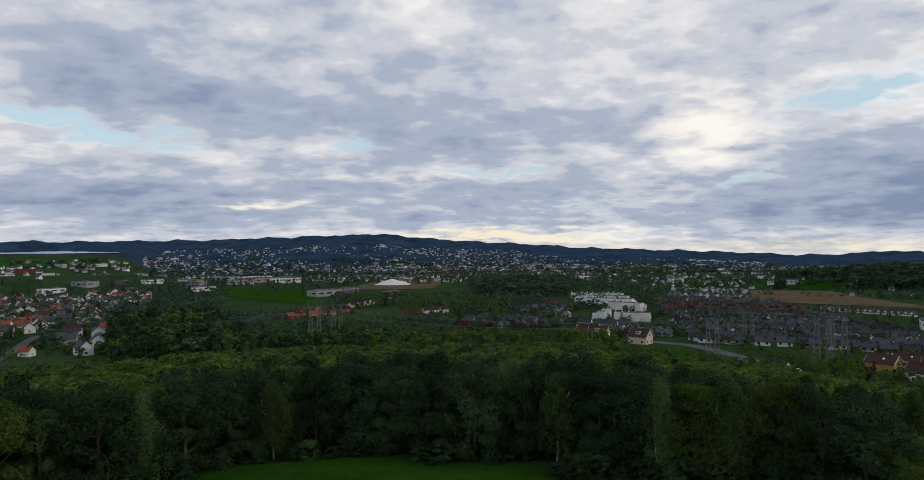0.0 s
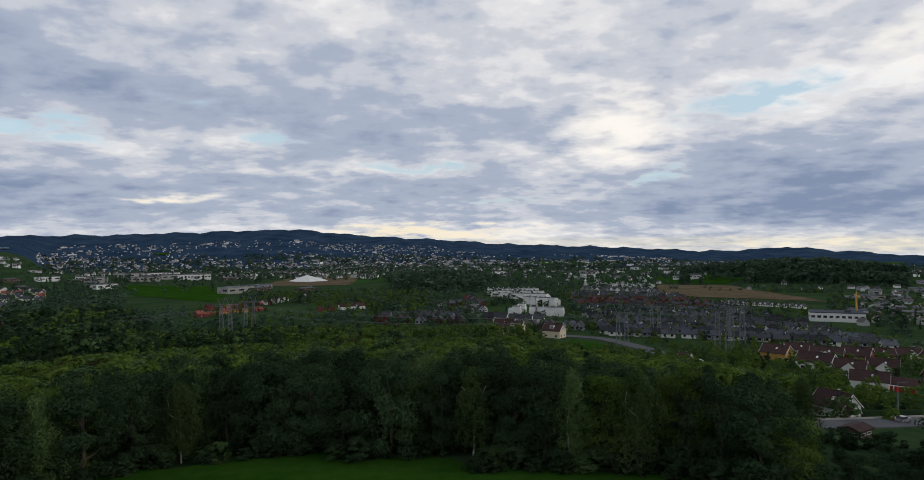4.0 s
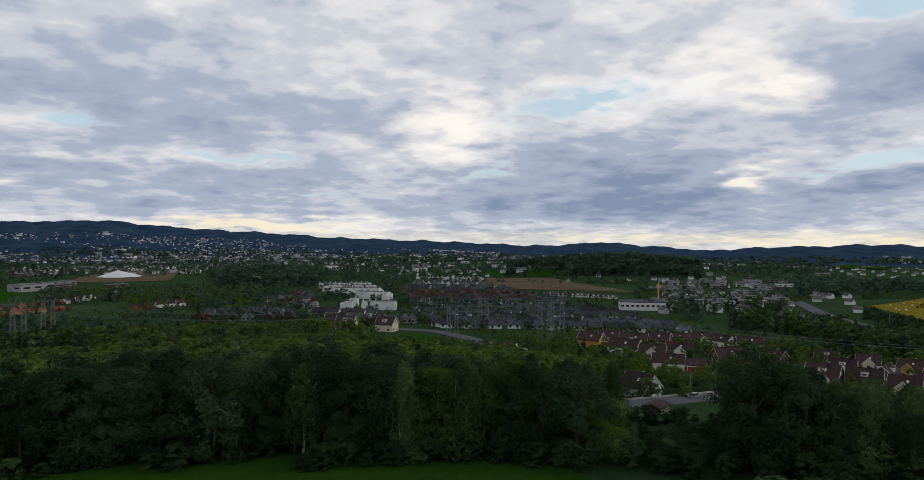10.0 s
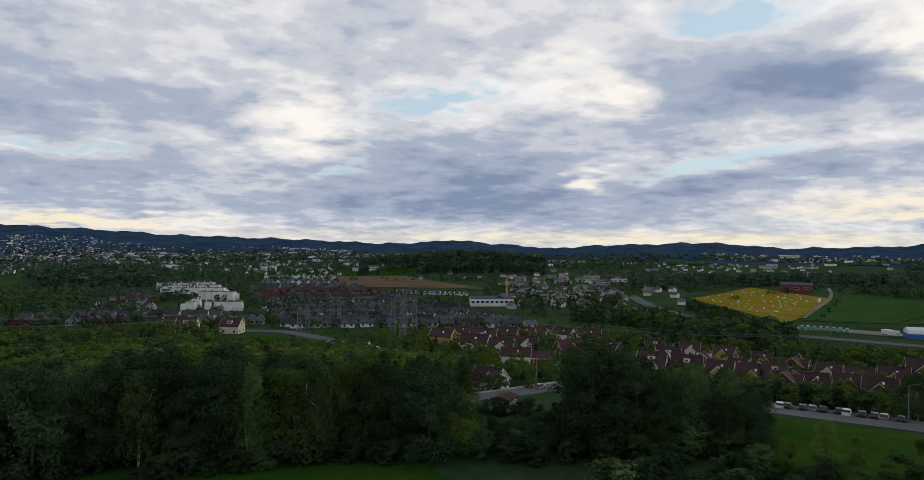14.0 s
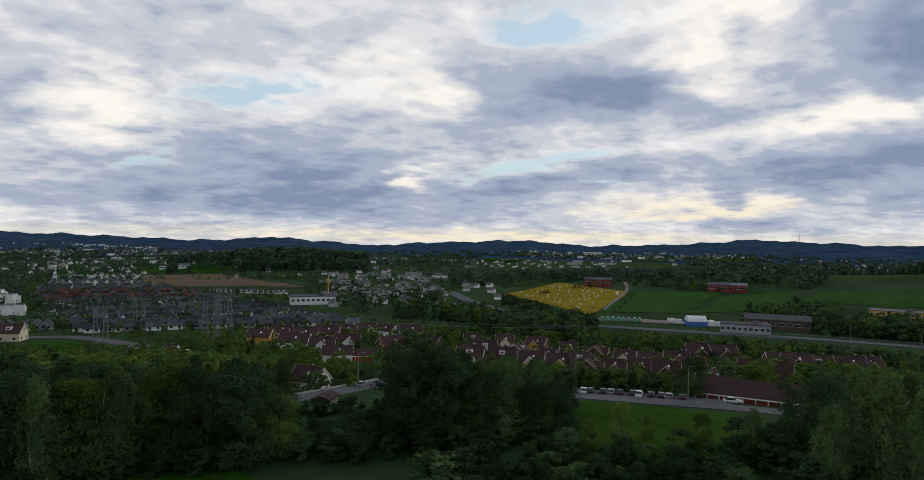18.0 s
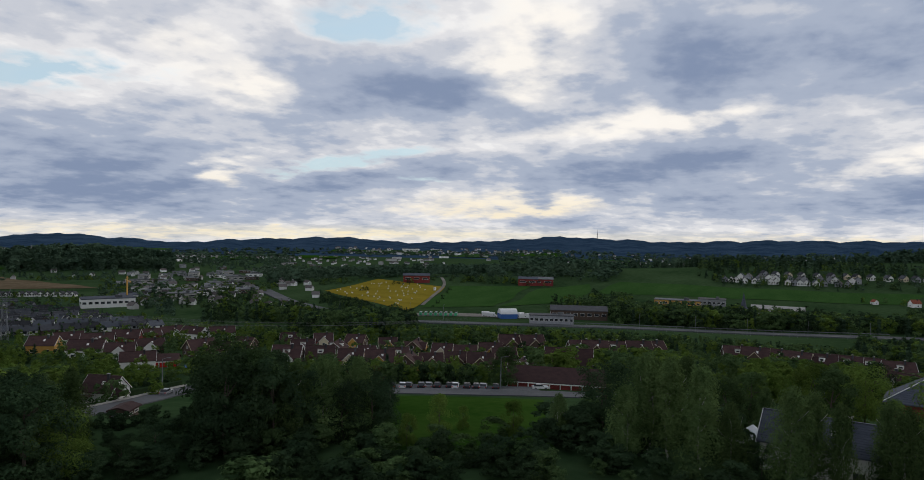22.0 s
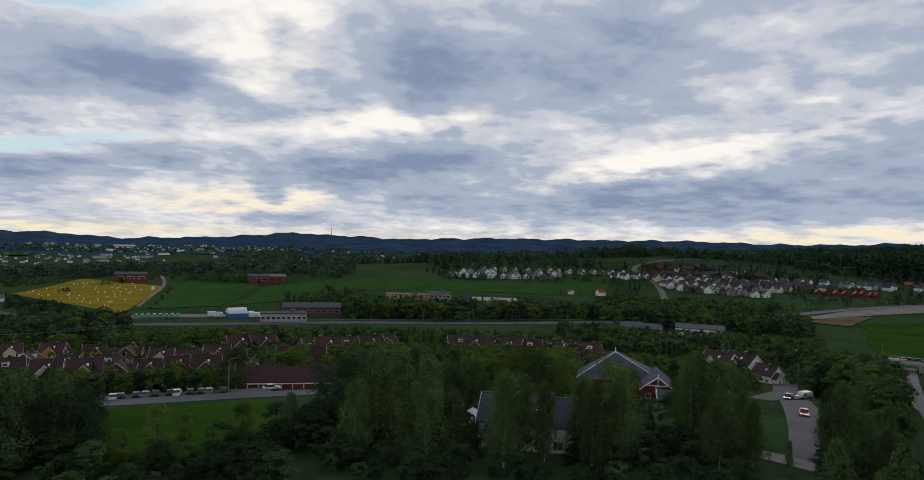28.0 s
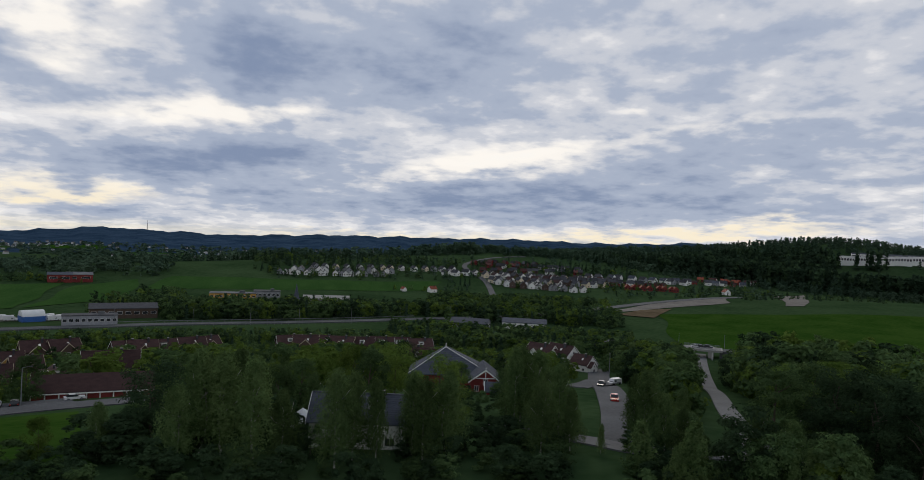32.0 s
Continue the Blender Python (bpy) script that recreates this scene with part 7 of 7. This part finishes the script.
# undergrowth along the edge of the wood and under the birches: bearings, distances, shrubs, heights
for b0, b1, r0, r1, n, h0, h1 in ((-46, -22, 99, 102, 26, 2.0, 3.6), (-22, -4, 105, 108, 26, 2.0, 3.6), (-4, 6, 99, 102, 14, 2.0, 3.6), (6, 41, 93, 96, 42, 2.0, 3.8), (41, 57.4, 92, 104, 30, 2.0, 4.5), (69.4, 108, 84, 100, 50, 2.0, 4.6), (69.8, 86, 100, 118, 26, 3.0, 6.0), (112.9, 118, 98, 125, 16, 1.5, 4.0),
                                  (121.6, 146, 92, 118, 36, 2.0, 5.0), (56.8, 69.6, 84, 104, 44, 1.4, 3.8), (102, 107.6, 100, 118, 26, 1.5, 4.0), (99.5, 108, 118, 180, 34, 1.5, 4.0), (112.9, 118, 120, 185, 26, 1.5, 4.0), (45, 57.4, 80, 94, 30, 2.0, 5.0), (118, 122.4, 90, 112, 18, 1.2, 2.6), (106.4, 109.6, 112, 150, 14, 1.5, 3.2), (113, 118, 86, 100, 14, 1.5, 3.5), (33.4, 41.4, 114, 134, 22, 1.6, 3.2)):
    for _ in range(n):
        b, r = RNG.uniform(b0, b1), RNG.uniform(r0, r1)
        x, y = polar(b, r)
        if (r < 118 or not is_taken(x, y)) and not (86.2 < b < 88.2 or 92.6 < b < 94.4):
            shrub(x, y, RNG.uniform(h0, h1), RNG.uniform(1.3, 2.0))

# the rest of the woods, as stands: bearings, distances, trees, heights, mixture, least dip of the tops, detail
STANDS = (
    (-24, 30, 146, 235, 620, (9, 14), LEAFY, 8.3, 2),
    (-24, 13, 235, 340, 500, (8, 13), LEAFY, 8.1, 3),
    (13, 27, 235, 330, 170, (5, 10), LEAFY, 9.4, 3),
    (-48, -24, 146, 330, 700, (8, 13), LEAFY, 8.3, 3),
    (-27.4, -18.8, 335, 640, 420, (9, 15), {"alder": 4, "oak": 2, "spruce": 2}, 4.5, 4),
    (-18.8, -8, 335, 520, 420, (7, 12), {"alder": 4, "oak": 2, "spruce": 1}, 6.7, 4),
    (-8, 13, 335, 480, 420, (6, 11), LEAFY, 6.9, 4),
    (-12, 4, 480, 900, 700, (5, 9), LEAFY, 4.0, 4),
    (13, 24, 345, 410, 120, (3, 6), {"oak": 2, "willow": 5, "alder": 1}, 7.9, 3),
    (24, 36, 260, 400, 200, (3, 7), {"oak": 2, "willow": 5, "alder": 1}, 8.75, 3),
    (14, 28, 290, 410, 200, (2.1, 3.6), {"willow": 3, "oak": 1}, 7.9, 4),
    (113.2, 118.4, 90, 120, 34, (5, 10), {"birch": 3, "oak": 1}, 12.4, 1),
    (112.9, 117.9, 96, 190, 60, (6, 12), {"birch": 4, "oak": 2}, 11.0, 1),
    (103.2, 107.9, 96, 120, 26, (7, 13), {"birch": 4, "oak": 1}, 10.2, 1),
    (121.6, 130, 94, 118, 30, (5, 10), {"birch": 2, "oak": 2, "alder": 1}, 9.5, 1),
    (28, 46, 205, 330, 170, (3, 7), {"oak": 2, "willow": 2}, 8.8, 3),
    (46, 70, 205, 330, 170, (3, 6.5), {"oak": 2, "willow": 2}, 9.6, 3),
    (25, 33, 146, 205, 90, (8, 12), LEAFY, 10.3, 2),
    (57, 69.3, 186, 196, 75, (5.5, 7.0), {"oak": 3, "alder": 2}, 10.9, 2),
    (42, 57, 186, 220, 150, (4, 8), LEAFY, 10.9, 2),
    (69, 118, 186, 300, 700, (6, 11), {"oak": 3, "willow": 1, "birch": 1, "spruce": 0.5}, 9.2, 3),
    (43, 74, 300, 392, 800, (4, 8), {"oak": 3, "willow": 1.5, "alder": 2, "spruce": 0.6}, 8.0, 4),
    (73, 93, 300, 398, 640, (4, 9), {"oak": 3, "alder": 2, "spruce": 1.4, "birch": 1}, 8.05, 4),
    (93, 113, 300, 420, 640, (6, 10), {"oak": 3, "alder": 2, "spruce": 1.4, "birch": 1}, 7.1, 4),
    (121.4, 146, 185, 330, 560, (10, 16), {"oak": 4, "alder": 3, "birch": 1}, 5.9, 3),
    (111.8, 118, 190, 335, 260, (8, 12), {"oak": 4, "alder": 3, "birch": 1}, 7.7, 3),
    (72, 112, 430, 510, 900, (8, 12), {"oak": 3, "alder": 4, "spruce": 1}, 5.4, 4),
    (59.8, 67.5, 660, 760, 200, (7, 12), {"alder": 3, "oak": 2}, 3.9, 4),
    (51.0, 57.4, 650, 760, 170, (6, 10), {"alder": 3, "oak": 2}, 4.25, 4),
    (-30, -23, 385, 480, 170, (5, 9), LEAFY, 6.7, 3),
    (-38, -27, 325, 400, 190, (4, 8), LEAFY, 8.0, 3),
    (-36, -24, 400, 760, 900, (3, 6), {"oak": 3, "alder": 3, "spruce": 1, "willow": 1}, 3.2, 4),
    (99, 109, 188, 300, 220, (6, 11), {"oak": 3, "birch": 2, "alder": 2, "willow": 1}, 9.6, 3),
    (50.5, 58, 380, 470, 180, (6, 11), {"alder": 3, "spruce": 2}, 6.7, 4),
    (42, 51, 400, 640, 300, (6, 11), {"alder": 3, "spruce": 1, "oak": 2}, 5.9, 4),
    (96, 113, 500, 680, 900, (6, 10), {"oak": 3, "alder": 3}, 4.6, 4),
    (70, 77, 470, 640, 160, (5, 9), {"alder": 3, "oak": 2}, 4.7, 4),
    (117, 146, 640, 900, 420, (6, 11), {"alder": 3, "spruce": 2}, 3.2, 4),
    (12, 38, 430, 950, 2000, (3, 6), {"oak": 2, "alder": 1, "willow": 2}, 3.9, 4),
    (82, 113, 780, 1010, 1100, (7, 13), {"spruce": 4, "alder": 2, "oak": 1}, 1.9, 4),
    (36, 48, 500, 820, 420, (4, 9), {"alder": 3, "spruce": 1, "oak": 2}, 4.4, 4),
    (115.0, 117.6, 140, 330, 150, (6, 11), {"oak": 3, "birch": 2, "willow": 1}, 8.4, 2),
    (120.0, 121.2, 235, 330, 60, (6, 11), {"oak": 3, "alder": 2}, 8.2, 3),
    (121.2, 124.0, 175, 330, 120, (6, 12), {"oak": 3, "birch": 1, "willow": 1}, 7.6, 2),
    (49.6, 57.5, 340, 425, 230, (8, 11.5), {"alder": 3, "spruce": 2, "oak": 2}, 6.5, 3),
    (12, 30, 285, 420, 420, (3, 6.5), {"willow": 4, "oak": 3, "alder": 1}, 8.3, 3),
    (28, 48, 300, 420, 220, (3, 6.5), {"willow": 3, "oak": 3, "alder": 1}, 7.6, 3),
    (82, 112, 640, 930, 500, (4, 9), {"oak": 2, "alder": 2, "spruce": 3}, 2.6, 4),
    (100, 124, 640, 900, 220, (4, 6), {"oak": 2, "alder": 2, "spruce": 1}, 2.9, 4),
)
stand_spots = SPARE
for b0, b1, r0, r1, n, (h0, h1), mix, dip, detail in STANDS:
    for _ in range(n):
        b, r = RNG.uniform(b0, b1), math.sqrt(RNG.uniform(r0 ** 2, r1 ** 2))
        x, y = polar(b, r)
        if is_taken(x, y):
            continue
        kind = pick(mix)
        if kind in ("oak", "alder") and RNG.uniform() < 0.42:
            kind = "willow" if kind == "oak" else "oak"
        h = min(RNG.uniform(h0, h1), room(b, r, (max(dip, top_dip(b) - 0.3) if r < 235 and b < 32 else dip) + abs(RNG.normal(0, 0.35))))
        if h > 2.0 and not blocks(b, r, h):
            stand_spots.append((kind, 2 if detail == 3 and r < 245 else detail, x, y, h, RNG.uniform(1.0, 1.35)))
# the belt of spruces below the yellow field, bushes by the barn and in the gardens above the street
for _ in range(560):
    b = RNG.uniform(51.2, 58.9)
    r = float(np.interp(b, (51.2, 54, 57, 59), (600, 530, 476, 470))) - 6
    near = RNG.uniform(0, 90)
    r -= near
    dip = float(np.interp(b, (51.2, 54.1, 56.8, 57.2, 58.9), (5.5, 6.1, 6.9, 6.5, 6.5))) - 0.3 + abs(RNG.normal(0, 0.15)) + near * 0.011
    h = room(b, r, dip)
    if h > 1.5 and not is_taken(*polar(b, r)):
        stand_spots.append((pick({"spruce": 3, "alder": 2, "oak": 1}), 3, *polar(b, r), min(h, 12), RNG.uniform(0.9, 1.3)))
for b, dip in ((54.5, 5.42), (54.75, 5.38), (55.0, 5.34), (57.2, 4.85), (57.6, 4.85), (58.0, 4.88), (58.5, 4.85), (61.9, 5.3), (61.7, 5.6), (61.3, 6.0), (60.9, 6.4), (60.5, 6.7)):
    x, y = site(b, dip)
    stand_spots.append(("alder", 4, x, y, RNG.uniform(2.2, 4), 1.5))
for _ in range(26):
    x, y = polar(RNG.uniform(36.9, 40.6), RNG.uniform(206, 246))
    if not is_taken(x, y):
        shrub(x, y, RNG.uniform(1.4, 3.2), RNG.uniform(1.0, 1.5))
# garden trees and bushes between the houses
plots = np.array(PLOTS)
for x0, y0 in PLOTS:
    r0 = math.hypot(x0, y0)
    if r0 > 950:
        continue
    for _ in range(5 if r0 < 330 else 3):
        q, d = RNG.uniform(0, 2 * math.pi), RNG.uniform(7.0, 13.0)
        x, y = x0 + d * math.cos(q), y0 + d * math.sin(q)
        if np.min(np.hypot(plots[:, 0] - x, plots[:, 1] - y)) > (7.2 if r0 < 330 else 5.0):
            stand_spots.append((pick({"oak": 4, "willow": 4, "alder": 2, "spruce": 1}), 3 if r0 < 330 else 4, x, y, RNG.uniform(2.5, 6.5), RNG.uniform(0.9, 1.3)))
woodland("woodland", stand_spots, "mixed green woodland of broadleaf trees and spruce")

far_spots = []
# far woods: bearings, distances, trees, heights, mixture
for b0, b1, r0, r1, n, (h0, h1), mix in (
    (-40, 40, 440, 1000, 2600, (5, 9), {"oak": 2, "alder": 3, "spruce": 1}), (-40, 50, 1000, 2000, 2600, (7, 12), {"alder": 3, "spruce": 2, "oak": 1}),
    (24.5, 40, 1010, 1330, 1500, (11, 16), {"alder": 1, "spruce": 4}), (0.5, 9, 830, 1080, 420, (10, 15), {"alder": 3, "spruce": 1}), (-27, -19.6, 560, 760, 260, (8, 13), {"alder": 3, "spruce": 1}),
    (12, 30, 520, 900, 500, (4, 7), {"oak": 2, "alder": 2}), (46, 76, 690, 1000, 900, (8, 13), {"alder": 3, "spruce": 1, "oak": 2}), (76, 100, 900, 1250, 900, (9, 15), {"spruce": 3, "alder": 2}),
    (98, 150, 900, 1600, 7500, (7, 12), {"spruce": 4, "alder": 1}), (83, 124, 640, 930, 420, (4, 7), {"oak": 2, "alder": 2, "spruce": 1}), (-40, 130, 2000, 3500, 4600, (9, 14), {"alder": 3, "spruce": 3}),
):
    for _ in range(n):
        b, r = RNG.uniform(b0, b1), RNG.uniform(r0, r1)
        x, y = polar(b, r)
        if r < 1250 and is_taken(x, y) or b < -24.5 and r > 2450:
            continue
        h = RNG.uniform(h0, h1)
        if blocks(b, r, h):
            continue
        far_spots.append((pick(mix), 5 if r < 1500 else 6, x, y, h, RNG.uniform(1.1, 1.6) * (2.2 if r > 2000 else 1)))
# tall spruces on the near crests above the hillside houses
CREST_B = (80, 83, 86, 89, 93, 95.3, 97.8, 100.2, 102.6, 106, 111, 116, 119, 122, 125, 130, 140)
CREST_D = (2.2, 1.95, 2.2, 2.3, 1.8, 1.15, 0.95, 1.0, 1.5, 1.2, 0.85, 0.75, 0.2, -0.2, -0.6, -0.7, -0.7)
crest_spots = []
for _ in range(2600):
    b = RNG.uniform(80, 140)
    if b < 93 and RNG.uniform() < 0.4:
        continue
    r = RNG.uniform(930, 1130) if b > 93 else RNG.uniform(880, 1000)
    h = room(b, r, float(np.interp(b, CREST_B, CREST_D)) + abs(RNG.normal(0, 0.45)))
    x, y = polar(b, r)
    if h > 4 and not is_taken(x, y) and not blocks(b, r, min(h, 26)):
        crest_spots.append((pick({"spruce": 5, "alder": 1}), 4 if b < 112 else 5, x, y, min(h, 26), RNG.uniform(0.7, 1.0)))
woodland("crest_woodland", crest_spots, "dark pointed spruces along the crest above the houses")
# one hazed foliage colour for every far tree
woodland("far_woodland", far_spots, "far woods of spruce and broadleaf trees, haze tinted into the green", "far_wood")
